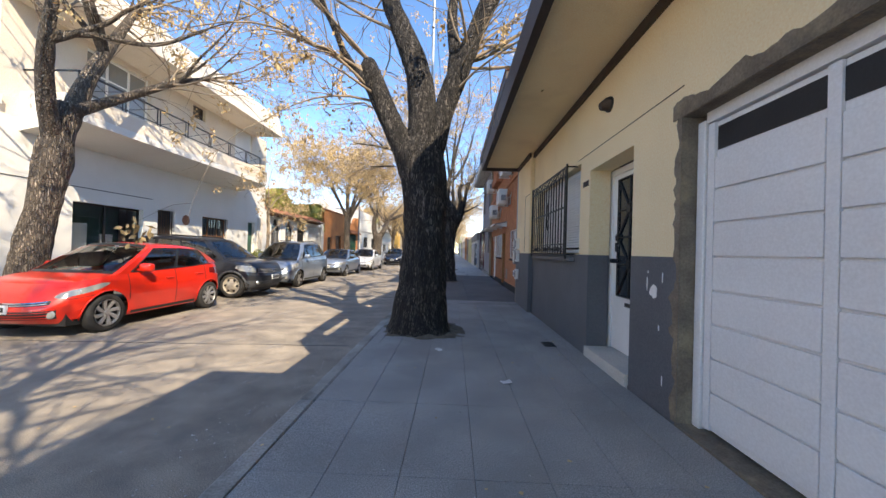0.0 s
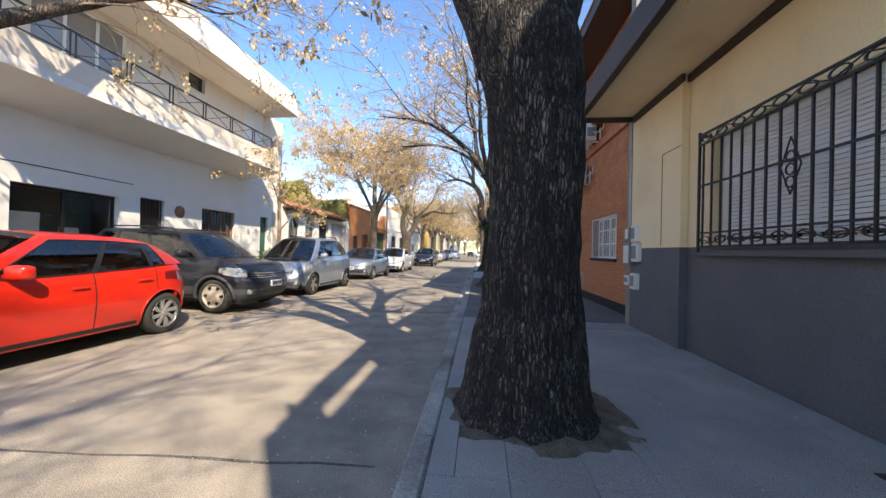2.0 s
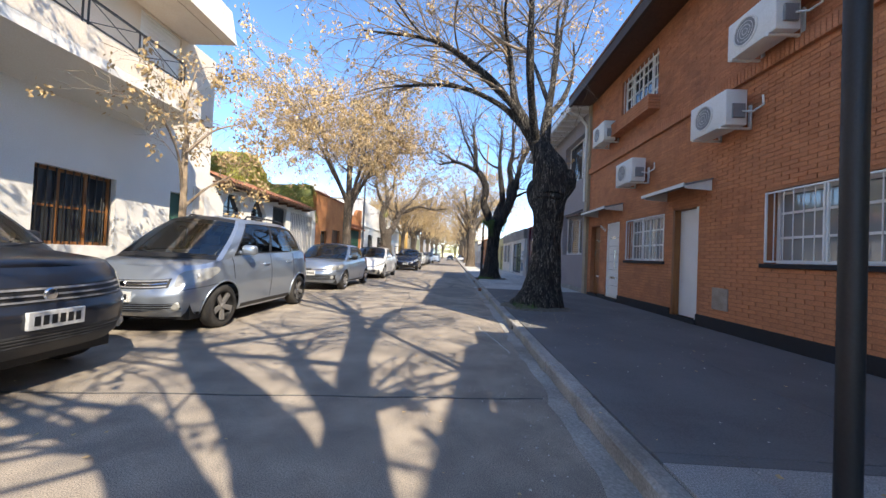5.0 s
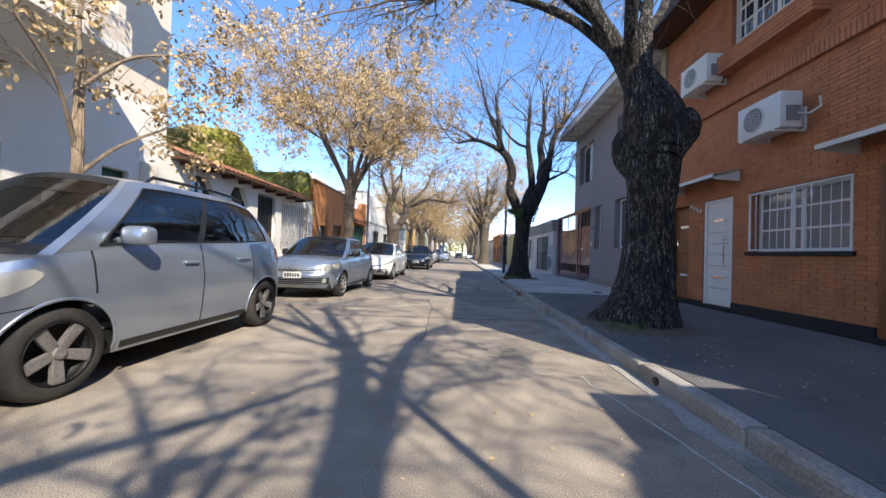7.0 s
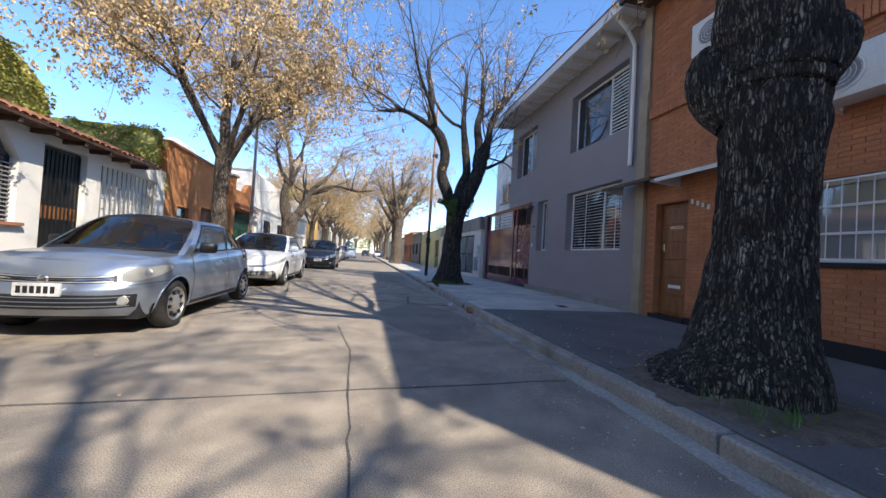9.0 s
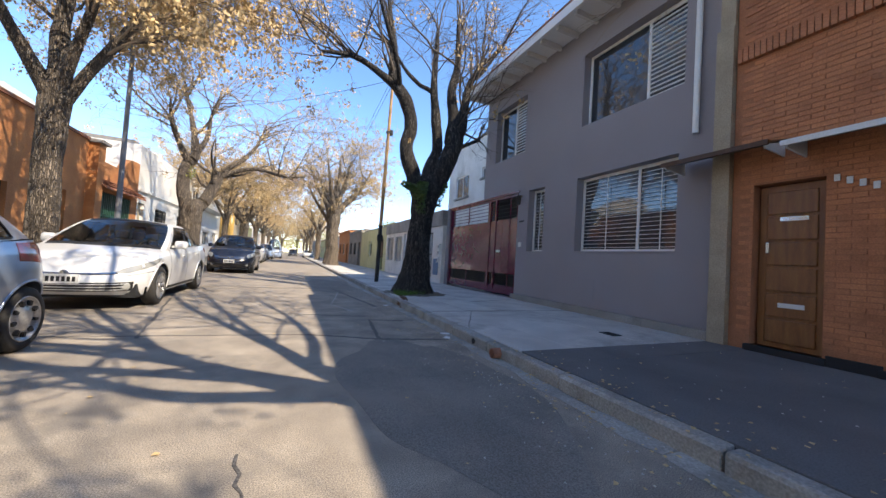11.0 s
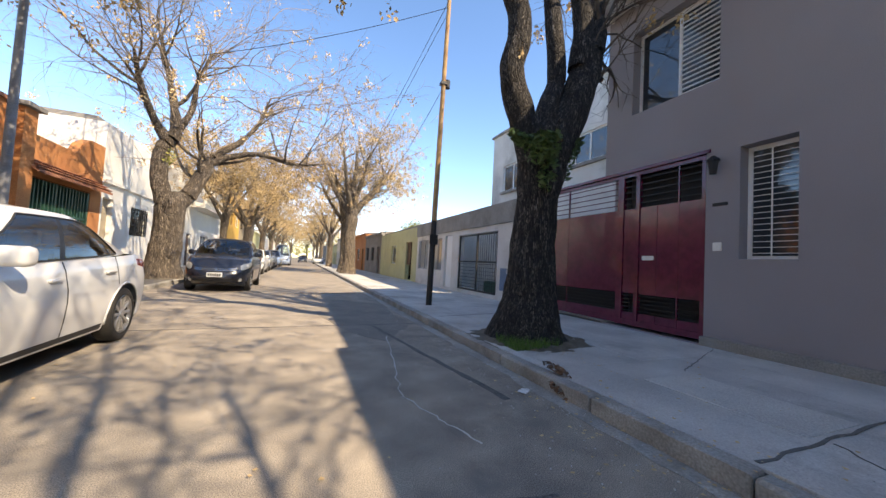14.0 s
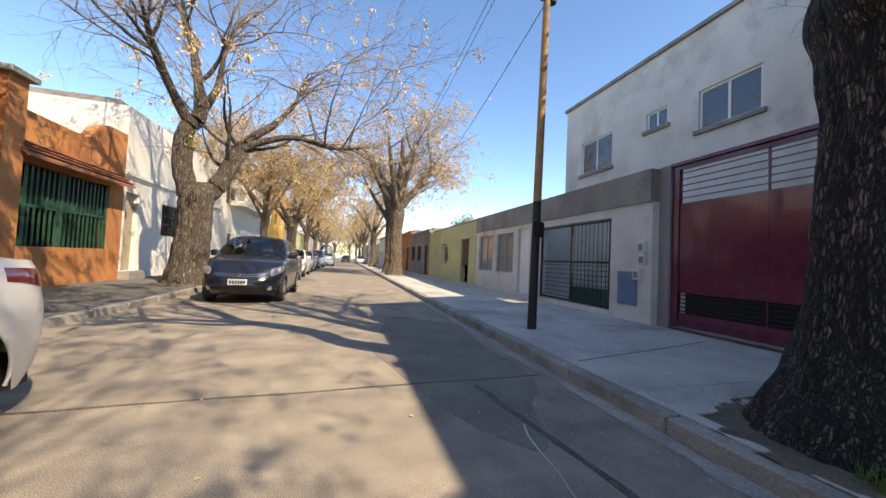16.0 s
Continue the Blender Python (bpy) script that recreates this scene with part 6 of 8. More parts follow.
TRUNK1 = [(0.0, 0, -0.08, 0.6), (0, 0, 0.12, 0.5), (0.02, 0, 0.45, 0.43), (0.05, 0, 1.0, 0.375), (0.05, 0, 1.8, 0.36), (0.02, 0, 2.5, 0.38), (-0.06, 0, 2.95, 0.41), (-0.06, 0, 3.25, 0.30)]
LIMB1 = [[(-0.22, 0, 2.75, 0.24), (-0.45, -0.05, 3.3, 0.2), (-0.72, -0.05, 3.85, 0.175), (-0.95, -0.1, 4.4, 0.17), (-0.98, -0.1, 4.6, 0.1)],
         [(-0.05, 0, 2.8, 0.32), (-0.02, 0, 3.5, 0.27), (-0.12, 0.02, 4.3, 0.23), (-0.4, 0.05, 5.1, 0.19), (-0.72, 0.1, 5.9, 0.15), (-0.9, 0.2, 7.0, 0.09), (-1.1, 0.3, 8.0, 0.04)],
         [(0.12, 0, 3.1, 0.24), (0.3, 0, 3.7, 0.19), (0.5, 0, 4.3, 0.18), (0.62, 0.02, 4.62, 0.16), (0.66, 0.02, 4.8, 0.08)],
         [(0.45, 0, 4.2, 0.13), (0.5, 0.05, 4.8, 0.12), (0.42, 0.1, 5.5, 0.09), (0.55, 0.1, 6.6, 0.04)],
         [(0.5, 0, 4.3, 0.15), (1.1, 0, 5.8, 0.15), (1.8, 0, 7.4, 0.14), (2.35, 0, 9.0, 0.11), (2.6, 0, 10.2, 0.08), (2.85, 0, 11.8, 0.04)],
         [(1.0, 0, 5.6, 0.11), (2.1, 0, 7.6, 0.1), (3.0, 0, 9.0, 0.08), (3.6, 0, 9.8, 0.06), (4.4, 0, 10.5, 0.03)],
         [(2.3, 0, 8.8, 0.09), (1.9, 0.3, 9.6, 0.07), (1.2, 0.5, 10.2, 0.05), (0.4, 0.5, 10.6, 0.02)],
         [(-0.72, 0.1, 5.9, 0.06), (-1.0, -1.0, 7.0, 0.05), (-1.2, -2.0, 8.0, 0.03), (-1.3, -2.9, 8.8, 0.012)],
         [(1.1, 0, 5.8, 0.06), (0.8, -1.1, 7.1, 0.045), (0.4, -2.1, 8.2, 0.03), (0.2, -3.0, 9.0, 0.012)]]
street_tree("big dark-barked pollarded street tree in a pavement pit, nearly bare", (-0.69, 5.3), TRUNK1, LIMB1, 11, M_BARK, M_TWIG_L, (9, 12), 2.7, 0.1, boughs=1)
street_tree("bare dark-barked street tree in a pavement pit", (-0.62, -4.6), [(x, -y, z, q) for x, y, z, q in TRUNK1], [[(-x * 0.9, y + 0.1 * z, z, q) for x, y, z, q in l] for l in LIMB1], 12, M_BARK, M_TWIG_L, (12, 15), 2.9, 0.0)
TRUNK2 = [(-0.02, 0.05, -0.08, 0.66), (0.0, 0, 0.12, 0.53), (0.05, 0, 0.5, 0.405), (0.1, -0.02, 1.1, 0.335), (0.12, -0.03, 1.8, 0.31), (0.14, -0.03, 2.3, 0.33), (0.18, -0.02, 2.6, 0.37), (0.18, 0.0, 2.9, 0.40), (0.1, 0.0, 3.2, 0.37), (0.0, 0, 3.45, 0.28), (-0.1, 0, 3.7, 0.2)]
LIMB2 = [[(0.3, -0.1, 2.5, 0.2), (0.46, -0.16, 2.8, 0.21), (0.5, -0.18, 3.0, 0.17), (0.5, -0.18, 3.12, 0.08)],
         [(0.0, 0.1, 2.3, 0.2), (-0.1, 0.24, 2.55, 0.22), (-0.14, 0.28, 2.8, 0.2), (-0.12, 0.28, 2.95, 0.1)],
         [(-0.02, 0, 3.4, 0.22), (-0.22, 0.02, 3.8, 0.165), (-0.48, 0.05, 4.25, 0.14), (-0.72, 0.1, 4.8, 0.1), (-0.82, 0.2, 5.6, 0.065), (-1.0, 0.4, 7.0, 0.03)],
         [(-0.03, 0, 3.4, 0.19), (0.0, 0.05, 3.9, 0.13), (0.06, 0.15, 4.5, 0.11), (0.2, 0.3, 5.3, 0.07), (0.3, 0.5, 6.5, 0.04), (0.4, 0.7, 7.6, 0.02)],
         [(-0.2, 0.0, 3.75, 0.1), (-0.4, -0.4, 4.3, 0.09), (-0.6, -0.9, 5.1, 0.075), (-0.7, -1.3, 6.4, 0.05), (-0.9, -1.5, 7.4, 0.025)],
         [(-0.65, 0.1, 4.6, 0.085), (-1.2, 0.3, 5.2, 0.07), (-1.9, 0.3, 5.8, 0.045), (-2.7, 0.5, 6.5, 0.02)],
         [(-0.45, 0.05, 4.2, 0.085), (-1.3, -0.2, 5.1, 0.065), (-2.6, -0.3, 5.9, 0.045), (-4.3, -0.2, 6.2, 0.018)],
         [(-0.35, 0.05, 4.0, 0.08), (-1.1, 0.3, 4.8, 0.06), (-2.2, 0.5, 5.3, 0.045), (-3.7, 0.6, 5.3, 0.018)],
         [(0.05, 0.1, 4.4, 0.07), (0.6, 0.6, 5.2, 0.055), (1.0, 1.3, 6.3, 0.035), (1.2, 2.0, 7.4, 0.015)],
         [(0.2, 0.3, 5.2, 0.06), (0.5, 0.9, 6.8, 0.045), (0.9, 1.7, 8.6, 0.03), (1.0, 2.5, 10.4, 0.012)],
         [(-0.78, 0.15, 5.3, 0.06), (-1.0, 0.9, 6.9, 0.045), (-1.2, 1.9, 8.6, 0.03), (-1.5, 2.8, 10.0, 0.012)],
         [(0.1, 0.2, 4.8, 0.055), (-0.1, 1.3, 6.4, 0.04), (-0.3, 2.6, 7.8, 0.028), (-0.6, 3.8, 9.0, 0.012)]]
street_tree("gnarled dark street tree with a burr and spreading bare branches", (-0.5, 15.25), TRUNK2, LIMB2, 13, M_BARK_F, M_TWIG_L, (10, 14), 3.0, 0.12, boughs=1)
TRUNK3 = [(0.0, 0, -0.08, 0.68), (0, 0, 0.12, 0.55), (0.03, 0, 0.5, 0.41), (0.06, 0, 1.1, 0.33), (0.1, 0, 1.9, 0.305), (0.15, 0, 2.5, 0.35), (0.18, 0, 2.9, 0.41), (0.21, 0, 3.15, 0.32)]
LIMB3 = [[(0.0, 0, 2.7, 0.24), (-0.25, 0, 3.3, 0.2), (-0.48, -0.05, 3.9, 0.18), (-0.4, -0.1, 4.5, 0.17), (-0.55, -0.1, 5.1, 0.17), (-0.95, -0.1, 5.7, 0.13), (-1.0, 0, 6.6, 0.1), (-1.2, 0.1, 8.0, 0.04)],
         [(0.2, 0, 2.9, 0.22), (0.32, 0.1, 3.6, 0.17), (0.5, 0.15, 4.1, 0.16), (0.42, 0.15, 4.9, 0.14), (0.3, 0.2, 6.0, 0.1), (0.35, 0.3, 7.6, 0.05)],
         [(0.38, 0, 2.8, 0.27), (0.66, 0, 3.5, 0.26), (0.9, 0, 4.1, 0.26), (1.05, 0, 4.55, 0.2), (1.2, -0.02, 5.0, 0.13), (1.22, -0.02, 5.3, 0.06)],
         [(0.85, 0, 4.3, 0.2), (0.9, 0.02, 5.0, 0.16), (0.8, 0.05, 5.8, 0.14), (0.95, 0.1, 6.6, 0.1), (0.9, 0.1, 8.0, 0.04)],
         [(1.0, 0, 4.6, 0.15), (1.25, 0.1, 5.4, 0.13), (1.4, 0.15, 6.2, 0.1), (1.9, 0.2, 7.2, 0.04)],
         [(-0.75, -0.1, 5.4, 0.12), (-1.3, -0.1, 5.7, 0.09), (-2.0, -0.2, 5.9, 0.06), (-2.8, -0.4, 5.7, 0.025)]]
t3 = street_tree("dark street tree with three bare S-shaped limbs", (-0.6, 25.2), TRUNK3, LIMB3, 14, M_BARK, M_TWIG, (9, 13), 2.7, 0.04, None, 7, up=0.5, droop=0.0, boughs=1)
leaf_cloud("fern_clump", [(x - 0.12, y + 0.05, z, a, b, h) for x, y, z, a, b, h in ((-0.78, 24.8, 2.75, 0.16, 0.14, 0.36), (-0.62, 24.7, 2.5, 0.18, 0.12, 0.34), (-0.85, 24.95, 2.95, 0.12, 0.12, 0.2), (-0.5, 24.68, 2.75, 0.2, 0.1, 0.3), (-0.35, 24.85, 2.35, 0.2, 0.1, 0.3), (0.2, 24.95, 2.7, 0.1, 0.1, 0.3), (-0.5, 24.8, 3.0, 0.12, 0.1, 0.15))], 170, 0.05, M_FERN, "green fern growing on the trunk", "fern", 6, t3)
leaf_cloud("dry_tuft", [(-1.12, 25.1, 4.1, 0.07, 0.07, 0.14)], 90, 0.08, M_LEAF, "dry straw-coloured tuft", "fern", 7, t3, 2.0)

# trees across the street
LT1 = [(0.0, -0.3, -0.08, 0.46), (0, -0.28, 0.2, 0.38), (0, -0.22, 1.0, 0.31), (0.0, 0.0, 2.2, 0.28), (0, 0.12, 3.0, 0.33), (0, 0.2, 3.6, 0.27), (0, 0.3, 4.2, 0.2)]
LL1 = [[(0, 0.2, 3.4, 0.22), (0.0, 0.5, 4.3, 0.18), (0.05, 0.8, 5.2, 0.14), (0.1, 1.3, 6.3, 0.1), (0.3, 1.8, 7.6, 0.04)],
       [(0, 0.1, 3.4, 0.18), (0.3, -0.3, 4.2, 0.14), (0.8, -0.7, 5.2, 0.1), (1.2, -0.8, 6.6, 0.04)],
       [(0, 0.3, 4.0, 0.14), (0.6, 0.9, 4.6, 0.1), (1.3, 1.6, 5.3, 0.06), (2.0, 2.3, 5.8, 0.02)]]
street_tree("sunlit leaning street tree with pale bark and dry leaves", (-8.3, 6.0), [(x, y, z, q * 0.86) for x, y, z, q in LT1], LL1, 21, M_BARK_M, M_TWIG_L, (10, 14), 2.4, 0.25)
LT3 = [(0, 0, -0.08, 0.72), (0, 0, 0.15, 0.6), (0, 0, 0.6, 0.5), (0.05, 0, 1.4, 0.45), (0.08, 0.02, 2.2, 0.44), (0.08, 0.05, 2.8, 0.46), (0.05, 0.05, 3.1, 0.36)]
LL3 = [[(-0.1, -0.1, 2.7, 0.3), (-0.25, -0.25, 3.6, 0.26), (-0.2, -0.3, 4.6, 0.24), (0.1, -0.2, 5.2, 0.2), (0.0, -0.2, 6.2, 0.13), (-0.3, -0.3, 7.6, 0.07), (-0.6, -0.5, 9.0, 0.03)],
       [(0.25, 0.15, 2.7, 0.3), (0.6, 0.4, 3.3, 0.27), (0.8, 0.6, 3.9, 0.26), (0.95, 0.8, 4.5, 0.24), (0.95, 0.85, 4.75, 0.14)],
       [(0.85, 0.7, 4.3, 0.16), (1.3, 0.9, 5.0, 0.13), (1.9, 1.1, 5.6, 0.11), (2.5, 1.4, 6.6, 0.07), (2.9, 1.7, 8.0, 0.03)],
       [(0.9, 0.7, 4.4, 0.14), (1.7, 0.8, 4.9, 0.11), (2.7, 0.9, 5.2, 0.09), (3.9, 0.9, 5.0, 0.06), (5.0, 0.8, 5.1, 0.025)],
       [(-0.1, -0.25, 4.8, 0.16), (-0.4, -0.9, 5.6, 0.12), (-0.5, -1.7, 6.3, 0.09), (-0.3, -2.8, 6.8, 0.03)],
       [(0.1, -0.2, 5.2, 0.14), (0.5, -0.1, 6.2, 0.1), (0.6, 0, 7.4, 0.06), (0.9, 0.2, 8.6, 0.03)]]
lt3 = street_tree("thick pale-barked forked street tree with spreading bare limbs", (-8.35, 36.3), LT3, LL3, 23, M_BARK_M, M_TWIG_L, (9, 13), 2.7, 0.05, None, 9, boughs=5)
leaf_cloud("mistletoe_clump", [(-8.4, 36.0, 4.2, 0.25, 0.2, 0.4)], 160, 0.05, M_LEAF_G, "yellow-green leaf tuft on the trunk", "leaf tuft", 8, lt3)


def tall_tree(x, y, h, seed, leaf, r0=0.24, bark=M_BARK_L, reach=2.4, twig_n=8, label="slim street tree with dense dry tan leaves"):
    r = random.Random(seed)
    k = h / 9.0
    trunk = [(0, 0, -0.08, r0 * 1.6), (0, 0, 0.25, r0 * 1.2), (0.05, 0, 1.2, r0), (0.0, 0.05, 2.6 * k, r0 * 0.95), (0.05, 0, 3.6 * k, r0 * 1.05), (0.05, 0, 4.2 * k, r0 * 0.75)]
    limbs = []
    for i in range(6):
        a = i * 1.05 + r.uniform(-0.3, 0.3)
        c, s = math.cos(a), math.sin(a)
        z0 = r.uniform(3.2, 4.0) * k
        w = r.uniform(1.1, 1.9) * k
        limbs.append([(0.03, 0, z0, r0 * 0.6), (0.4 * c * w, 0.4 * s * w, z0 + 0.9 * k, r0 * 0.45), (1.0 * c * w, 1.0 * s * w, z0 + 2.2 * k, r0 * 0.3), (1.5 * c * w, 1.5 * s * w, z0 + 3.6 * k, r0 * 0.1)])
    limbs.append([(0.05, 0, 3.8 * k, r0 * 0.8), (0.0, 0.1, 5.2 * k, r0 * 0.6), (0.15, 0, 6.8 * k, r0 * 0.35), (0.1, 0.1, 8.2 * k, r0 * 0.1)])
    return street_tree(label, (x, y), trunk, limbs, seed, bark, M_TWIG_L, (7, 10), reach, leaf, twig_n=twig_n, boughs=2)


tall_tree(-8.3, 25.6, 9.0, 31, 0.95, 0.22, bark=M_BARK_M, reach=2.6, twig_n=9)
tall_tree(-8.4, 46.5, 8.0, 32, 0.7, 0.2)
tall_tree(-8.4, 57.5, 8.5, 33, 0.6, 0.4)
tall_tree(-8.4, 70.0, 8.5, 34, 0.4, 0.3)
tall_tree(-0.6, 46.5, 10.0, 35, 0.3, 0.42, reach=3.0, label="large bare forked street tree with pale bark")
tall_tree(-0.6, 49.5, 9.0, 36, 0.3, 0.36, reach=3.0, label="large bare forked street tree with pale bark")
tall_tree(-0.5, 66.0, 9.0, 37, 0.5, 0.3)
tall_tree(-8.4, 84.0, 8.5, 38, 0.4, 0.3)
tall_tree(-0.5, 86.0, 9.0, 39, 0.5, 0.3)
for k, (fx, fy, fh) in enumerate(((-8.4, 99.0, 8.5), (-0.5, 104.0, 9.0), (-8.2, 116.0, 9.0), (-0.6, 124.0, 8.5), (-6.8, 140.0, 9.5), (-2.0, 152.0, 10.0), (-10.0, 156.0, 10.0), (3.0, 150.0, 9.0))):
    tall_tree(fx, fy, fh, 70 + k, 0.6, 0.3, reach=3.0, twig_n=6, label="distant street tree with dry tan leaves")
# young tree by the white house
yt = [(0, 0, -0.08, 0.07), (0, 0, 0.8, 0.055), (0.05, 0.0, 1.8, 0.05), (0.0, 0.03, 2.8, 0.045), (0.05, 0, 3.4, 0.035)]
yl = [[(0.02, 0, 1.8, 0.03), (0.3, 0.3, 2.3, 0.02), (0.6, 0.7, 2.7, 0.012)], [(0.02, 0, 2.2, 0.03), (0.2, -0.4, 2.9, 0.02), (0.3, -0.9, 3.4, 0.012)],
      [(0.05, 0, 3.0, 0.03), (0.3, 0.4, 3.6, 0.02), (0.5, 1.0, 4.0, 0.012)], [(0.05, 0, 3.2, 0.03), (0.0, 0.0, 4.0, 0.02), (0.1, 0.1, 4.8, 0.012)]]
street_tree("thin young street tree with sparse yellow hanging leaves", (-8.3, 14.3), yt, yl, 41, M_TWIG_L, M_TWIG_L, (5, 7), 1.2, 0.3, M_LEAF, 4, 0.5, boughs=0)
# bushes and far greenery
for i, (x, y, z, s, mt) in enumerate(((-10.1, 15.9, 0.7, 0.5, M_LEAF_G), (3.5, 92, 4.0, 2.6, M_LEAF_G), (-3, 150, 3.5, 4.5, M_LEAF_G), (-9, 165, 5, 5.5, M_LEAF), (4, 165, 5, 5.5, M_LEAF), (-2, 185, 5, 6, M_LEAF), (-14, 178, 5, 7, M_LEAF_G), (8, 180, 5, 7, M_LEAF), (-7, 176, 4, 6, M_LEAF_G), (4.0, 46, 3.6, 0.8, M_IVY), (-14, 20, 4.6, 0.01, M_IVY))):
    if s > 0.1:
        leaf_cloud("bush", [(x + random.Random(i * 7 + k).uniform(-s, s) * 0.7, y + random.Random(i * 9 + k).uniform(-s, s) * 0.7, z + random.Random(i * 5 + k).uniform(-s, s) * 0.5, s * 0.6, s * 0.6, s * 0.55) for k in range(7)], 260, 0.05 + s * 0.03, mt, "leafy yellow-green bush", "bush", 50 + i, kind="stuff")
leaf_cloud("garden_hedge", [(-12.6, 4.6 + 0.6 * k, 5.0 + 0.3 * math.sin(k), 0.5, 0.6, 0.6) for k in range(6)], 260, 0.07, M_FERN, "dark green hedge above a wall", "hedge", 61, kind="stuff")

# grass and litter in the pits
gv, gf = [], []
gr_r = random.Random(3)
for px, py, n, hw in ((-0.95, 24.8, 900, 0.3), (-0.9, 14.85, 160, 0.26), (-0.6, 24.68, 160, 0.13)):
    for _ in range(n):
        x, y = px + gr_r.uniform(-hw, hw) * 0.9, py + gr_r.uniform(-hw, hw)
        a, h = gr_r.uniform(0, 6.28), gr_r.uniform(0.05, 0.13)
        k = len(gv)
        dx, dy = 0.006 * math.cos(a), 0.006 * math.sin(a)
        gv += [(x - dx, y - dy, 0.0), (x + dx, y + dy, 0.0), (x + gr_r.gauss(0, 0.03), y + gr_r.gauss(0, 0.03), h + 0.02)]
        gf.append((k, k + 1, k + 2))
tagged(new("grass", raw_mesh("grass", gv, gf, M_GRASS)), "short green grass at a tree foot", "grass", kind="stuff")
fv, ff = [], []
for _ in range(1500):
    x, y = gr_r.uniform(-7.5, 1.6), gr_r.uniform(0, 34)
    if gr_r.random() < 0.55:
        c = gr_r.choice(((-0.62, 15.2), (-0.55, 25.2), (-1.6, 18), (-1.62, 22)))
        x, y = c[0] + gr_r.gauss(0, 0.28), c[1] + gr_r.gauss(0, 1.1)
    z = (0.004 if x > KR + 0.02 else ROAD_Z + 0.007) + (0.03 if min(abs(x + 0.6) + abs(y - q) for q in (5.3, 15.2, 25.2)) < 0.6 else 0)
    a, s = gr_r.uniform(0, 6.28), gr_r.uniform(0.006, 0.02)
    k = len(fv)
    for b in (0, 1.9, 3.1, 4.6):
        fv.append((x + s * math.cos(a + b), y + s * math.sin(a + b), z + gr_r.uniform(0, 0.008)))
    ff.append((k, k + 1, k + 2, k + 3))
tagged(new("fallen_leaves", raw_mesh("fallen_leaves", fv, ff, M_LEAF)), "scattered fallen dry leaves and bits of litter", "leaf litter", kind="stuff")
leaf_cloud("leaf_pile", [(-1.42, 23.65, -0.02, 0.06, 0.14, 0.03), (-1.55, 23.5, -0.1, 0.06, 0.12, 0.03)], 90, 0.03, M_LEAF_B, "heap of brown dead leaves at a broken kerb", "leaf litter", 77, kind="stuff")
gv2, gf2 = [], []
for _ in range(2600):
    x, y = (KR - abs(gr_r.gauss(0, 0.5)) - 0.02, gr_r.uniform(0, 36)) if gr_r.random() < 0.75 else (gr_r.uniform(-1.3, 1.6), gr_r.uniform(0, 30))
    if x > KR and min(abs(x + 0.6) + abs(y - q) for q in (5.3, 15.2, 25.2)) < 1.2:
        continue
    z = ROAD_Z + 0.004 if x < KR else 0.005
    s, a = gr_r.uniform(0.003, 0.011), gr_r.uniform(0, 6.28)
    k = len(gv2)
    gv2 += [(x + s * math.cos(a + b), y + s * math.sin(a + b), z) for b in (0, 2.0, 4.1)] + [(x, y, z + s * 0.8)]
    gf2 += [(k, k + 1, k + 3), (k + 1, k + 2, k + 3), (k + 2, k, k + 3)]
tagged(new("gravel_crumbs", raw_mesh("gravel_crumbs", gv2, gf2, M_PAVE_L)), "pale grit and crumbs along the kerb", "gravel", kind="stuff")
for x, y, z, a in ((0.46, 2.98, 0.006, 0.4), (-1.68, 20.5, ROAD_Z + 0.01, 1.0), (-0.3, 4.1, 0.005, 2.0), (-1.75, 23.6, ROAD_Z + 0.01, 0.6), (-1.6, 20.75, ROAD_Z + 0.01, 2.6)):
    bm = bm_new()
    bmesh.ops.create_grid(bm, x_segments=5, y_segments=4, size=0.05, matrix=Matrix.Translation((x, y, z)) @ Matrix.Rotation(a, 4, "Z") @ Matrix.Diagonal((1.3, 0.8, 1, 1)))
    for v in bm.verts:
        v.co.z += 0.008 + 0.012 * noise.noise(v.co * 40)
    solid("paper_scrap", bm, M_PAPER, "crumpled scrap of white paper on the ground", "litter", "paper scraps", smooth=60)
for x, y, z in ((1.34, 4.62, 0.001), (0.71, 19.9, 0.003)):
    cv = thing("drain_cover", (x, y, z), "small dark cast-iron cover set in the pavement", "drain cover", "pavement covers")
    part("plate", box(bm_new(), x - 0.09, y - 0.13, z - 0.02, x + 0.09, y + 0.13, z + 0.006, 0.003), M_TRIM, cv)
    for i in range(4):
        part("rib", box(bm_new(), x - 0.07, y - 0.1 + i * 0.055, z + 0.005, x + 0.07, y - 0.07 + i * 0.055, z + 0.011), M_TRIM, cv)

# ---- poles and wires ----
p1 = thing("lamp_pole", (-0.83, 8.68, 0), "slim black-painted steel pole, bare steel above", "pole")
part("lower_tube", cyl(bm_new(), (-0.83, 8.68, 0), (-0.83, 8.68, 3.1), 0.043, n=20), M_TRIM, p1, "black painted lower tube", 40)
part("upper_tube", cyl(bm_new(), (-0.83, 8.68, 3.1), (-0.83, 8.68, 8.5), 0.036, n=20), M_GALV, p1, "bare steel upper tube", 40)
part("foot_collar", lathe(bm_new(), [(0.0, 0.012), (0.12, 0.012), (0.125, 0.0)], Matrix.Translation((-0.83, 8.68, 0)), 18), M_SOIL, p1)
p2 = thing("wooden_pole", (-0.75, 29.0, 0), "leaning rusty utility pole with dark lower part", "pole")
part("lower_pole", cyl(bm_new(), (-0.75, 29.0, 0), (-0.73, 29.0, 2.1), 0.075, 0.068, 18), M_TRIM, p2, "dark painted lower part", 40)
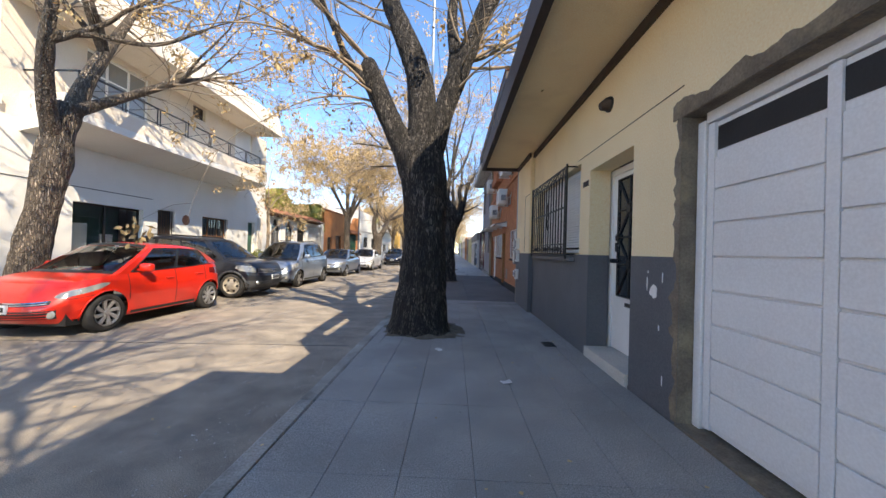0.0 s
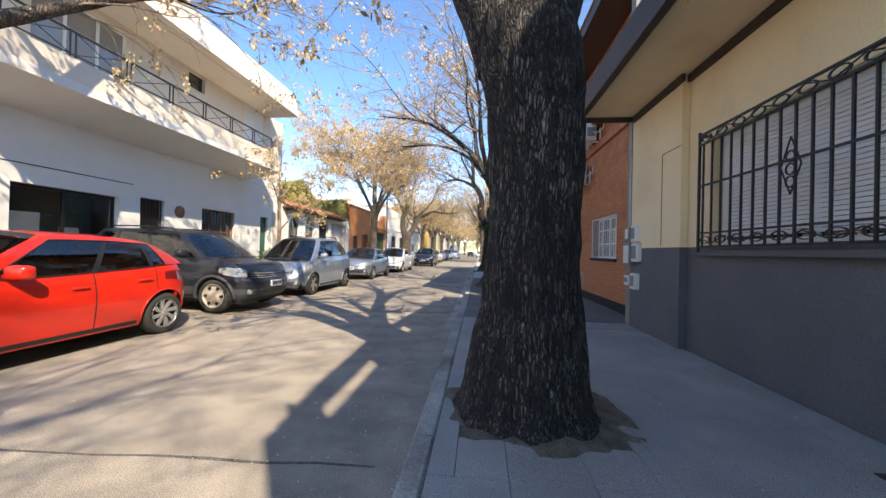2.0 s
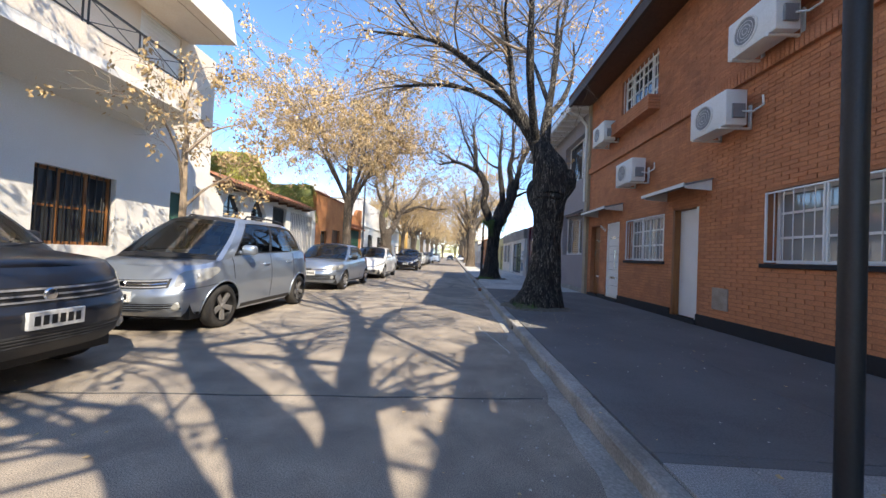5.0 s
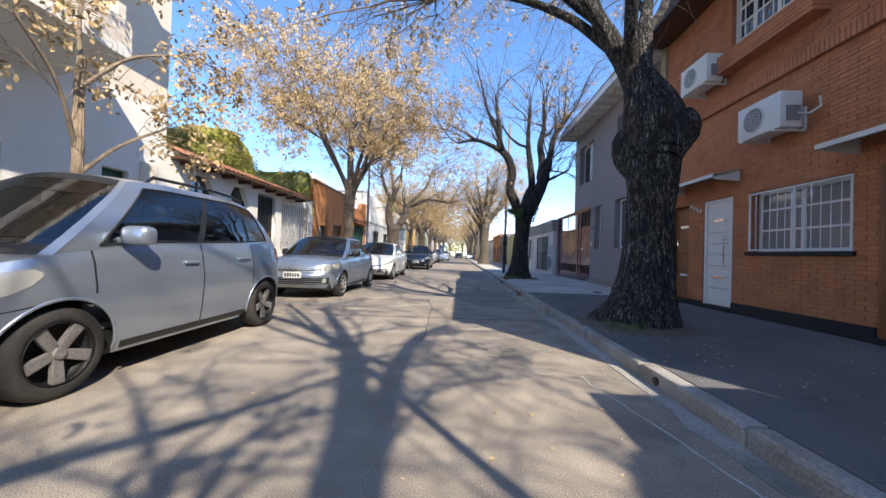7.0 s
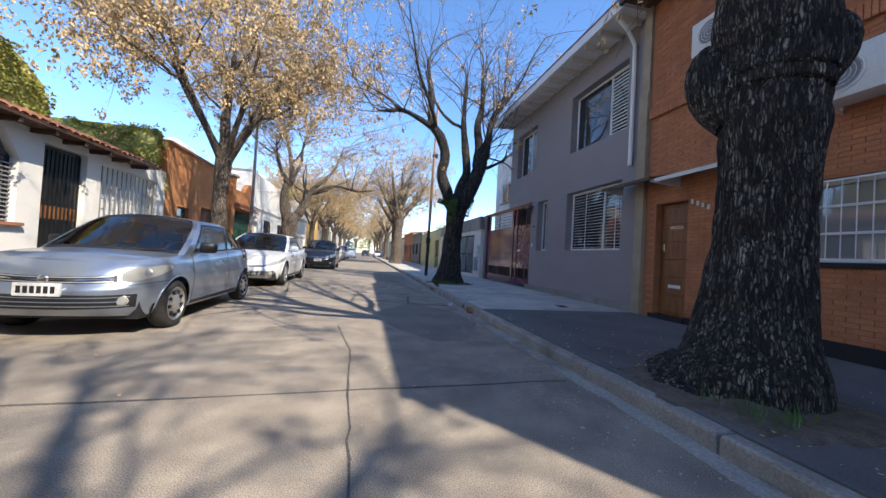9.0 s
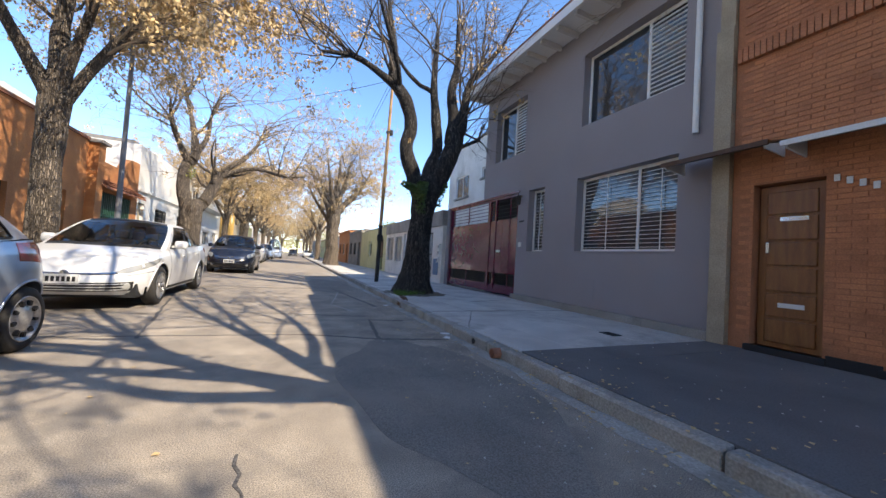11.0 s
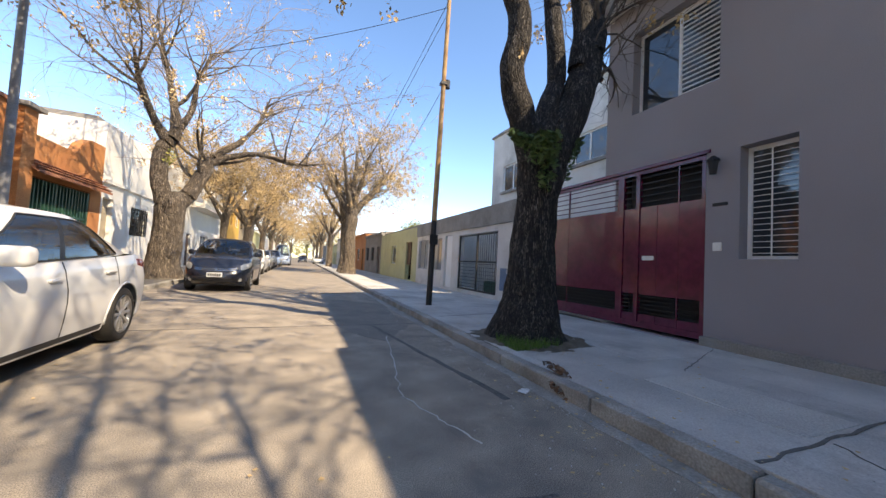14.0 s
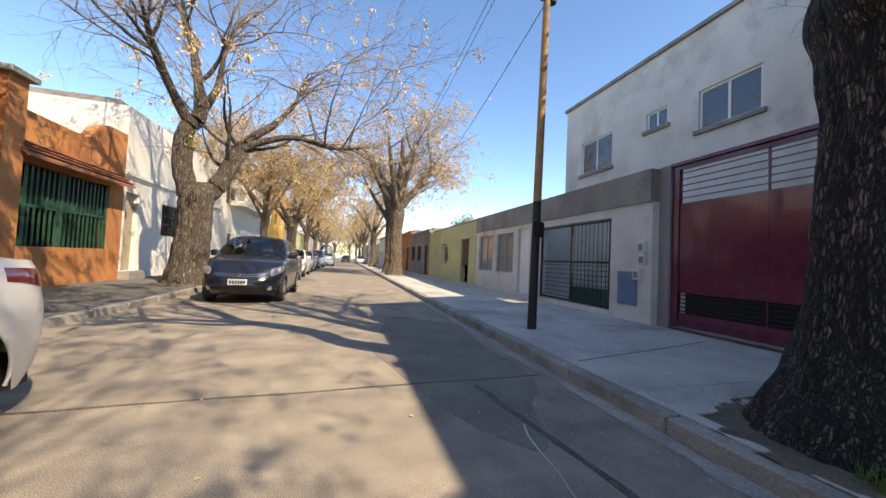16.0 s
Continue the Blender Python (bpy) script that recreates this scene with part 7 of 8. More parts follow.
part("upper_pole", cyl(bm_new(), (-0.73, 29.0, 2.1), (-0.62, 29.05, 8.2), 0.068, 0.05, 18), surf("rusty_pole", (0.5, 0.31, 0.14), (0.33, 0.19, 0.09), 4, 0.85, 0.3, 50, stain=(0.4, 0.36, 0.3), amount=0.6), p2, "rusty ochre upper part", 40)
part("insulator", cyl(bm_new(), (-0.56, 29.03, 5.55), (-0.56, 29.03, 5.75), 0.07, n=12), M_TRIM, p2)
part("clamp", box(bm_new(), -0.75, 28.95, 5.6, -0.58, 29.1, 5.68), M_TRIM, p2)
part("meter_can", box(bm_new(), -0.85, 28.9, 1.5, -0.64, 28.93, 1.75, 0.01), M_TRIM, p2)
ll = thing("street_lamp", (-8.2, 28.6, 0), "tall grey street lamp with a flat arm head", "street lamp")
part("post", cyl(bm_new(), (-8.2, 28.6, 0), (-8.2, 28.6, 6.8), 0.07, 0.05, 16), M_GREYPL, ll, smooth=40)
part("arm", cyl(bm_new(), (-8.2, 28.6, 6.75), (-7.6, 28.6, 7.0), 0.035, n=10), M_GREYPL, ll, smooth=40)
part("lamp_head", box(bm_new(), -7.65, 28.48, 6.95, -6.95, 28.72, 7.05, 0.03), M_GREYPL, ll, "flat lamp head")
fp = thing("utility_pole", (0.0, 72, 0), "far pale utility pole", "pole")
part("post", cyl(bm_new(), (-0.4, 72, 0), (-0.4, 72, 7.5), 0.1, n=10), M_TAN, fp)


def wire(p, q, sag, rad=0.008):
    p, q = Vector(p), Vector(q)
    w = Wood()
    w.tube([(p.lerp(q, i / 20) - Vector((0, 0, sag * 4 * (i / 20) * (1 - i / 20))), rad) for i in range(21)], 5)
    o = new("overhead_cable", w.mesh("overhead_cable", M_TRIM))
    tagged(o, "thin black overhead cable strung along the street", "cable", "overhead cables")


wire((-0.62, 29.05, 7.9), (-0.4, 72, 7.2), 0.7)
wire((-0.62, 29.05, 7.6), (-0.4, 72, 6.9), 0.8)
wire((-0.62, 29.05, 5.65), (0.5, 47, 5.2), 0.5)
wire((-0.62, 29.05, 7.9), (-0.83, 8.68, 8.3), 0.6)
wire((-9.4, 17.1, 7.6), (-8.2, 28.6, 6.5), 0.25)
wire((-8.2, 28.6, 6.7), (-10.6, 58, 6.8), 0.5)
wire((-0.62, 29.05, 7.7), (-10.4, 34, 6.2), 0.4)


# ---- cars ----
def keyed(keys, t):
    """The value at t between (place, value) keys."""
    if t <= keys[0][0]:
        return keys[0][1]
    for (a, va), (b, vb) in zip(keys, keys[1:]):
        if t <= b:
            return va + (vb - va) * (t - a) / (b - a)
    return keys[-1][1]


def soft(keys, t, w=0.05):
    return (keyed(keys, t - w) + 2 * keyed(keys, t) + keyed(keys, t + w)) / 4


def sheet(rows, mirror=False):
    """A bmesh of quads over rows of points."""
    bm = bm_new()
    for sg in (1, -1) if mirror else (1,):
        vr = [[bm.verts.new((p[0] * sg, p[1], p[2])) for p in row] for row in rows]
        for a, b in zip(vr, vr[1:]):
            for j in range(len(a) - 1):
                bm.faces.new((a[j], a[j + 1], b[j + 1], b[j]))
    bmesh.ops.remove_doubles(bm, verts=bm.verts, dist=0.0006)
    bmesh.ops.dissolve_degenerate(bm, edges=bm.edges, dist=0.0004)
    return bm


WHEELS = {}


def wheel_meshes(style, r, wd, rim_mat):
    key = (style, r, rim_mat.name)
    if key in WHEELS:
        return WHEELS[key]
    m = Matrix.Rotation(radians(90), 4, "Y")
    o = wd / 2
    bm = lathe(bm_new(), [(r * 0.66, o - 0.025), (r * 0.70, o - 0.004), (r * 0.78, o), (r * 0.9, o - 0.004), (r * 0.955, o - 0.018), (r * 0.992, o - 0.042), (r, 0), (r * 0.985, -o + 0.035), (r * 0.9, -o), (r * 0.62, -o)], m, 44)
    tyre = bpy.data.meshes.new("tyre")
    bm.to_mesh(tyre)
    bm.free()
    open_rim = style in ("alloy", "swirl", "ten")
    prof = [(r * 0.70, o - 0.006), (r * 0.685, o + 0.002), (r * 0.655, o - 0.006), (r * 0.63, o - 0.04)]
    prof += [(r * 0.6, o - 0.11), (0.001, o - 0.11)] if open_rim else [(r * 0.5, o - 0.03), (r * 0.3, o - 0.004), (r * 0.15, o + 0.002), (0.001, o + 0.004)]
    bm = lathe(bm_new(), prof, m, 44)
    rim = bpy.data.meshes.new("rim")
    bm.to_mesh(rim)
    bm.free()
    n = {"alloy": 5, "swirl": 8, "ten": 10, "cover": 9, "steel": 6}[style]
    bm = bm_new()
    w0, w1, skew = {"alloy": (0.105, 0.135, 0.0), "swirl": (0.06, 0.115, 0.16), "ten": (0.05, 0.06, 0.0), "cover": (0.03, 0.05, 0.0), "steel": (0.05, 0.07, 0.0)}[style]
    if open_rim:
        rows = []
        for t in (0.0, 0.35, 0.7, 1.0):
            z = r * (0.1 + 0.56 * t)
            w = r * (w0 + (w1 - w0) * t)
            c = r * skew * t * t
            x = o - 0.022 + 0.012 * t
            rows.append([(x - 0.03, c - w, z), (x - 0.004, c - w, z), (x, c - w * 0.75, z), (x, c + w * 0.75, z), (x - 0.004, c + w, z), (x - 0.03, c + w, z)])
        bm = sheet(rows)
    else:
        bmesh.ops.create_cube(bm, size=1.0, matrix=Matrix.LocRotScale((o - 0.012, 0, r * 0.49), None, (0.03, r * w1 * 2, r * 0.15)))
    sp = bpy.data.meshes.new("spoke")
    bm.to_mesh(sp)
    bm.free()
    bm = cyl(bm_new(), (o - 0.06, 0, 0), (o - 0.006, 0, 0), r * 0.16, r * 0.12, 18)
    hub = bpy.data.meshes.new("hub_cap")
    bm.to_mesh(hub)
    bm.free()
    hub.materials.append(rim_mat)
    tyre.materials.append(M_TYRE)
    bm = lathe(bm_new(), prof[:4], m, 44)
    lip = bpy.data.meshes.new("rim_lip")
    bm.to_mesh(lip)
    bm.free()
    lip.materials.append(rim_mat)
    rim.materials.append(M_TRIM if open_rim else rim_mat)
    sp.materials.append(rim_mat if open_rim else M_TRIM)
    for me in (tyre, rim, lip):
        me.shade_smooth()
    WHEELS[key] = (tyre, rim, sp, hub, lip if open_rim else None, n)
    return WHEELS[key]


NOSE_ROUND = [(0, 0.14), (0.12, 0.05), (0.3, 0.0), (0.5, 0.01), (0.62, 0.05), (0.78, 0.12), (0.92, 0.22), (1, 0.34)]
NOSE_BLUNT = [(0, 0.12), (0.12, 0.03), (0.3, 0.0), (0.55, 0.0), (0.62, 0.05), (0.8, 0.08), (0.93, 0.13), (1, 0.22)]
TAIL_HATCH = [(0, 0.16), (0.15, 0.04), (0.35, 0.0), (0.55, 0.02), (0.75, 0.06), (0.92, 0.12), (1, 0.2)]
TAIL_DECK = [(0, 0.16), (0.15, 0.04), (0.35, 0.0), (0.6, 0.03), (0.85, 0.07), (0.95, 0.09), (1, 0.14)]
SIDE = [(0, 0.925), (0.08, 0.955), (0.3, 0.985), (0.5, 1.0), (0.66, 0.998), (0.74, 0.985), (0.9, 0.962), (1, 0.925)]


def car(label, x, y, L, W, belt, roof, paint, wheels, glass_base, glass_top, cuts, r=0.3, style="alloy", rim=None, clad=None, rails=False, turn=0.0, tilt=0.0, nose=None, tail=None, head=(0.50, 1.02, 0.60, 0.86, 0.70, 0.86), grille=(0.62, 0.55, 0.72, 3), intake=(0.5, 0.10, 0.3), lamp_tail=(1.95, 2.7, 0.68, 0.98), category="car", fine=1.0, corner=2.5, trunk=0.0, sill=0.21, handle_h=0.8, chrome=False, crown=0.055, mirror=None, bar_mat=None):
    """A car whose nose is at y and points to -y.
    belt, roof: height keys in metres from the nose; glass_base, glass_top: where the side glass starts and ends
    at the belt and at the roof; cuts: shares of the side glass (from, to), one for each window."""
    nose, tail = nose or NOSE_ROUND, tail or TAIL_HATCH
    c = thing("parked_car" if category == "car" else category, (0, 0, 0), label, category, "cars parked along the kerb")
    F, B = wheels[0] - 0.02, L - 0.62
    e = 2.0 / corner

    def side_y(q, h):
        if q <= 1:
            yn = soft(nose, h, 0.04)
            return yn + (F - yn) * (1 - max(math.cos(q * math.pi / 2), 0) ** e)
        if q <= 2:
            return F + (B - F) * (q - 1)
        yt = L - soft(tail, h, 0.04)
        return yt - (yt - B) * (1 - max(math.cos((3 - q) * math.pi / 2), 0) ** e)

    def shell_pt(q, h, off=0.0):
        """A point of the lower body: q goes round from nose (0) to tail (3), h from sill (0) to belt (1)."""
        yy = side_y(q, h)
        hw = W / 2 * soft(SIDE, h, 0.03)
        if q < 1:
            hw *= math.sin(q * math.pi / 2) ** e
        elif q > 2:
            hw *= math.sin((3 - q) * math.pi / 2) ** e
        end = max(0, 1 - yy / 0.8) + max(0, 1 - (L - yy) / 0.6)
        lo = sill + 0.05 * min(end, 1) ** 2
        zz = lo + (soft(belt, yy, 0.08) - lo) * h
        p = Vector((hw, yy, zz))
        if off:
            d = 0.01
            a = shell_pt(min(q + d, 3), h) - shell_pt(max(q - d, 0), h)
            b = shell_pt(q, min(h + d, 1)) - shell_pt(q, max(h - d, 0))
            nrm = a.cross(b)
            if nrm.length > 1e-9:
                nrm.normalize()
                if nrm.dot(Vector((p.x, (yy - L / 2) * 0.4, 0))) < 0:
                    nrm.negate()
                p = p + nrm * off
        return p

    def inlay(name, q0, q1, lo, hi, mat, both=True, off=0.004, label="", n=12, m=5):
        """A thin raised piece that follows the body skin; lo and hi give its edges."""
        out = []
        for sg in (1, -1) if both else (1,):
            rows = []
            for i in range(n + 1):
                t = i / n
                q = q0 + (q1 - q0) * t
                a, b = lo(t), hi(t)
                row = [shell_pt(q, a, -0.008)] + [shell_pt(q, a + (b - a) * j / m, off) for j in range(m + 1)] + [shell_pt(q, b, -0.008)]
                rows.append([(p.x * sg, p.y, p.z) for p in row])
            for q, t, at in ((q0, 0, 0), (q1, 1, len(rows) + 1)):
                rim_row = [shell_pt(q, lo(t) + (hi(t) - lo(t)) * max(0, min(1, (j - 1) / m)), -0.008) for j in range(m + 3)]
                rows.insert(at, [(p.x * sg, p.y, p.z) for p in rim_row])
            bm = sheet(rows)
            if not both:
                full = [[(-p[0], p[1], p[2]) for p in row] for row in reversed(rows)] + rows[1:]
                bm.free()
                bm = sheet(full)
            out.append(part(name, bm, mat, c, label, smooth=40))
        return out

    # lower body
    ya, yb = [F + (B - F) * i / 8 for i in range(9)], []
    for wy in wheels:
        R2 = r + 0.065
        yb += [wy + R2 * math.cos(radians(a)) for a in range(0, 181, int(9 / fine))]
    mids = sorted(v for v in {round(v, 4) for v in ya + yb} if F < v < B)
    qs = [i / (18 * fine) for i in range(int(18 * fine) + 1)] + [1 + (v - F) / (B - F) for v in mids] + [2 + i / (12 * fine) for i in range(int(12 * fine) + 1)]
    HN = int(20 * fine)
    rows = []
    def arch_cut(q, h):
        """The share of the height below which a wheel arch is open."""
        yy, out = side_y(q, h), h
        for wy in wheels:
            R2, d = r + 0.065, abs(yy - wy)
            if d < R2 and 0.5 < q < 2.8:
                out = max(out, (r - 0.01 + math.sqrt(R2 * R2 - d * d) - sill) / (soft(belt, yy, 0.08) - sill))
        return out

    for q in qs:
        row = []
        for j in range(HN + 1):
            h = j / HN
            for _ in range(3):
                h = arch_cut(q, h)
            row.append(shell_pt(q, min(h, 1)))
        rows.append(row)
    if clad:
        k = 6
        part("body", sheet([row[k:] for row in rows], True), paint, c, smooth=45)
        part("cladding", sheet([row[:k + 1] for row in rows], True), clad, c, "dark grey plastic lower body cladding", 45)
    else:
        part("body", sheet(rows, True), paint, c, smooth=45)
    # bonnet and tail deck over the top edge
    yA, yB = glass_base

    def lid(sel, name, crown):
        out = []
        for row in sel:
            p = row[-1]
            out.append([(p.x * math.sin(w * math.pi / 2), p.y, p.z + crown * (1 - abs(math.sin(w * math.pi / 2)) ** 2.2) * min(1, 0.15 + max(0, abs(p.x)) / (W * 0.40)) ) for w in [i / 7 - 1 for i in range(15)]])
        part(name, sheet(out), paint, c, smooth=50)

    lid([row for row in rows if row[-1].y <= yA + 0.12], "bonnet", crown)
    lid([row for row in rows if row[-1].y >= yB - 0.15], "tailgate" if not trunk else "boot_lid", 0.03 if trunk else 0.008)
    # greenhouse
    tA, tB = glass_top
    gu = sorted({0.0, 1.0, *[i / 24 for i in range(25)], *[v for q in cuts for v in q]})
    gv = [0, 0.05, 0.16, 0.3, 0.45, 0.6, 0.75, 0.87, 0.94, 1.0]

    def side_pt(u, v, off=0.0):
        b, t = yA + (yB - yA) * u, tA + (tB - tA) * u
        zb_, zt = soft(belt, b, 0.08), soft(roof, t, 0.15)
        g = zt - zb_
        taper = 0.2 * (max(0, u - 0.55) / 0.45) ** 2
        xb = W / 2 * 0.925 - taper * 0.75
        xx = xb - 0.30 * g * v ** 1.35 - 0.055 * v ** 7 - taper * 0.2 * v
        return Vector((xx + off, b + (t - b) * v, zb_ + g * (v - 0.02 * v ** 9)))

    groups = {}
    for ua, ub in zip(gu, gu[1:]):
        for va, vb in zip(gv, gv[1:]):
            um, vm = (ua + ub) / 2, (va + vb) / 2
            kind = "roof_side"
            if 0.05 < vm < 0.87:
                hit = [i for i, q in enumerate(cuts) if q[0] < um < q[1]]
                kind = ("side_window", hit[0]) if hit else (("window_pillar", sum(q[1] <= um for q in cuts)) if cuts[0][0] < um < cuts[-1][1] else "roof_side")
            groups.setdefault(kind, []).append((ua, ub, va, vb))
    for kind, quads in groups.items():
        for sg in (1, -1):
            bm = bm_new()
            for ua, ub, va, vb in quads:
                pts = [side_pt(*k) for k in ((ua, va), (ub, va), (ub, vb), (ua, vb))]
                bm.faces.new([bm.verts.new((p.x * sg, p.y, p.z)) for p in pts])
            bmesh.ops.remove_doubles(bm, verts=bm.verts, dist=0.0006)
            nm = kind if isinstance(kind, str) else kind[0]
            part(nm, bm, {"roof_side": paint, "window_pillar": M_TRIM, "side_window": M_SIDE_GLASS}[nm], c, smooth=60)
    # rubber line round the side glass
    for sg in (1, -1):
        w = Wood()
        loop = [(u, 0.05) for u in gu if cuts[0][0] <= u <= cuts[-1][1]] + [(cuts[-1][1], v) for v in gv if 0.05 < v < 0.87] + [(u, 0.87) for u in reversed(gu) if cuts[0][0] <= u <= cuts[-1][1]] + [(cuts[0][0], v) for v in reversed(gv) if 0.05 < v < 0.87] + [(cuts[0][0], 0.05)]
        w.tube([(Vector((side_pt(u, v, 0.002).x * sg, *side_pt(u, v).yz)), 0.009) for u, v in loop], 5)
        piece("window_seal", w.mesh("window_seal", M_CHROME if chrome else M_TRIM), c, (0, 0, 0))
    cols = [math.sin(i / 8 * math.pi / 2 - math.pi / 2) if i < 8 else math.sin((i - 8) / 8 * math.pi / 2) for i in range(17)]

    def cross(u, v, bow, rise):
        p = side_pt(u, v)
        return [(p.x * w, p.y + bow * (1 - w * w), p.z + rise * (1 - w * w)) for w in cols]

    vs = [i / 10 for i in range(11)]
    front = [cross(0, v, -0.26 * (1 - v) - 0.10 * v, 0.02 + 0.03 * v) for v in vs]
    rear = [cross(1, v, 0.2 * (1 - v) + 0.06 * v, 0.0 + 0.04 * v) for v in vs]
    top = [cross(u, 1.0, -0.10 * (1 - u) + 0.06 * u, 0.05 - 0.01 * u) for u in gu]
    part("roof", sheet(top), paint, c, smooth=60)

    def glazed(rows_, name, a, b, m):
        part("screen_frame", sheet([row[:m + 1] for row in rows_], False), paint, c, smooth=60)
        part("screen_frame", sheet([row[-m - 1:] for row in rows_], False), paint, c, smooth=60)
        part("screen_frame", sheet([row[m:-m] for row in rows_[:a + 1]]), M_TRIM, c, smooth=60)
        part("screen_frame", sheet([row[m:-m] for row in rows_[b:]]), paint if name == "rear_window" else M_TRIM, c, smooth=60)
        part(name, sheet([row[m:-m] for row in rows_[a:b + 1]]), M_AUTO_GLASS, c, smooth=60)

    glazed(front, "windscreen", 1, 10 - 1, 2)
    glazed(rear, "rear_window", 2, 9, 3)
    # lamps, grille, bumper lines
    q0, q1, a0, b0, a1, b1 = head
    hl = inlay("headlight", q0, q1, lambda t: a0 + (a1 - a0) * t ** 1.3 + 0.05 * (2 * t - 1) ** 8, lambda t: b0 + (b1 - b0) * t - 0.05 * (2 * t - 1) ** 8, M_LAMP, label="clear headlight lens")
    for sg, ob in zip((1, -1), hl):
        for t in (0.42,):
            p = shell_pt(q0 + (q1 - q0) * t, (a0 + b0) / 2 + (a1 - a0 + b1 - b0) / 2 * t, 0.005)
            part("reflector", lathe(bm_new(), [(0.0, 0.003), (0.025, 0.004), (0.036, 0.0)], Matrix.Translation((p.x * sg, p.y, p.z)) @ Vector((sg * 0.5 * t, -1, 0.2)).to_track_quat("Z", "Y").to_matrix().to_4x4(), 14), M_GALV, ob)
    gq, g0, g1, gn = grille
    inlay("grille", 0.0, gq * 0.62, lambda t: g0, lambda t: g1, M_TRIM, False, 0.003)
    for i in range(gn):
        h = g0 + (g1 - g0) * (i + 0.5) / gn
        inlay("grille_bar", 0.0, gq * 0.58, lambda t: h - 0.011, lambda t: h + 0.011, bar_mat or (M_CHROME if chrome or i == gn // 2 else M_GALV), False, 0.012, m=2)
    iq, i0, i1 = intake
    inlay("air_intake", 0.0, iq * 0.62, lambda t: i0 + 0.03 * t, lambda t: i1 - 0.03 * t, M_TRIM, False, 0.003)
    for i in range(3):
        h = i0 + (i1 - i0) * (i + 0.7) / 3.5
        inlay("intake_slat", 0.0, iq * 0.56, lambda t: h - 0.008, lambda t: h + 0.008, clad or paint, False, 0.009, m=2)
    for sg in (1, -1):
        p = shell_pt(0.47, (i0 + i1) / 2 + 0.01, 0.004)
        part("fog_lamp", lathe(bm_new(), [(0, 0.012), (0.04, 0.01), (0.05, 0.0), (0.062, -0.006)], Matrix.Translation((p.x * sg, p.y, p.z)) @ Vector((sg * 0.35, -1, 0)).to_track_quat("Z", "Y").to_matrix().to_4x4(), 16), M_LAMP, c)
    inlay("bumper_seam", 0.44, 0.92, lambda t: head[2] - 0.055 + 0.03 * t, lambda t: head[2] - 0.045 + 0.03 * t, M_TRIM, True, 0.0015, m=1)
    inlay("bumper_seam", 2.25, 2.97, lambda t: 0.5, lambda t: 0.51, M_TRIM, True, 0.0015, m=1)
    lq0, lq1, lh0, lh1 = lamp_tail
    inlay("tail_light", lq0, lq1, lambda t: lh0 + 0.10 * (1 - t) ** 2, lambda t: lh1 - 0.03 * t, M_TAIL, label="red tail light")
    p = shell_pt(0.0, (g0 + g1) / 2, 0.014)
    part("badge", lathe(bm_new(), [(0, 0.012), (0.04, 0.01), (0.05, 0.0)], Matrix.Translation(p) @ Matrix.Rotation(radians(90), 4, "X"), 18), M_CHROME, c)
    p = shell_pt(0.0, (i1 + g0) / 2 if i1 < g0 - 0.08 else i1, 0.0)
    pl = part("number_plate", box(bm_new(), -0.19, p.y - 0.024, p.z - 0.065, 0.19, p.y + 0.01, p.z + 0.065, 0.004), M_PLATE, c, "plate with dark bars")
    for i in range(6):
        part("bar", box(bm_new(), -0.155 + i * 0.055, p.y - 0.028, p.z - 0.035, -0.12 + i * 0.055, p.y - 0.022, p.z + 0.035), M_TRIM, pl)
    p = shell_pt(3.0, 0.62, 0.0)
    part("rear_plate", box(bm_new(), -0.19, p.y - 0.01, p.z - 0.06, 0.19, p.y + 0.016, p.z + 0.06, 0.004), M_PLATE, c)
    # underside and cabin
    part("underbody", box(bm_new(), -W * 0.42, 0.3, 0.19, W * 0.42, L - 0.3, 0.40), M_TRIM, c)
    for wy in wheels:
        part("wheel_well", box(bm_new(), -W * 0.44 + 0.18, wy - r - 0.04, 0.25, W * 0.44 - 0.18, wy + r + 0.04, 0.66), M_TRIM, c)
    zseat = soft(belt, yA + 0.8) - 0.42
    for sy in (tA + 0.55, tA + 1.4):
        for sx in (-0.36, 0.36):
            bm = bm_new()
            box(bm, sx - 0.23, sy - 0.34, zseat - 0.12, sx + 0.23, sy + 0.16, zseat + 0.06, 0.04)
            box(bm, sx - 0.22, sy + 0.1, zseat + 0.02, sx + 0.22, sy + 0.22, zseat + 0.56, 0.04)
            box(bm, sx - 0.12, sy + 0.12, zseat + 0.56, sx + 0.12, sy + 0.2, zseat + 0.73, 0.03)
            part("seat", bm, M_SEAT, c)
    zd = soft(belt, yA + 0.3)
    part("dashboard", box(bm_new(), -W * 0.40, yA - 0.02, zd - 0.3, W * 0.40, yA + 0.62, zd - 0.015, 0.05), M_SEAT, c)
    part("cabin_floor", box(bm_new(), -W * 0.42, yA, 0.38, W * 0.42, min(yB, L - 0.35), 0.44), M_SEAT, c)
    part("steering_wheel", lathe(bm_new(), [(0.17, 0.012), (0.19, 0), (0.17, -0.012), (0.155, 0), (0.17, 0.012)], Matrix.Translation((0.36, yA + 0.72, zd + 0.0)) @ Matrix.Rotation(radians(65), 4, "X"), 20), M_TRIM, c)
    # wheels
    tm, rm, sm, hm, lm, ns = wheel_meshes(style, r, 0.2, rim or M_ALLOY)
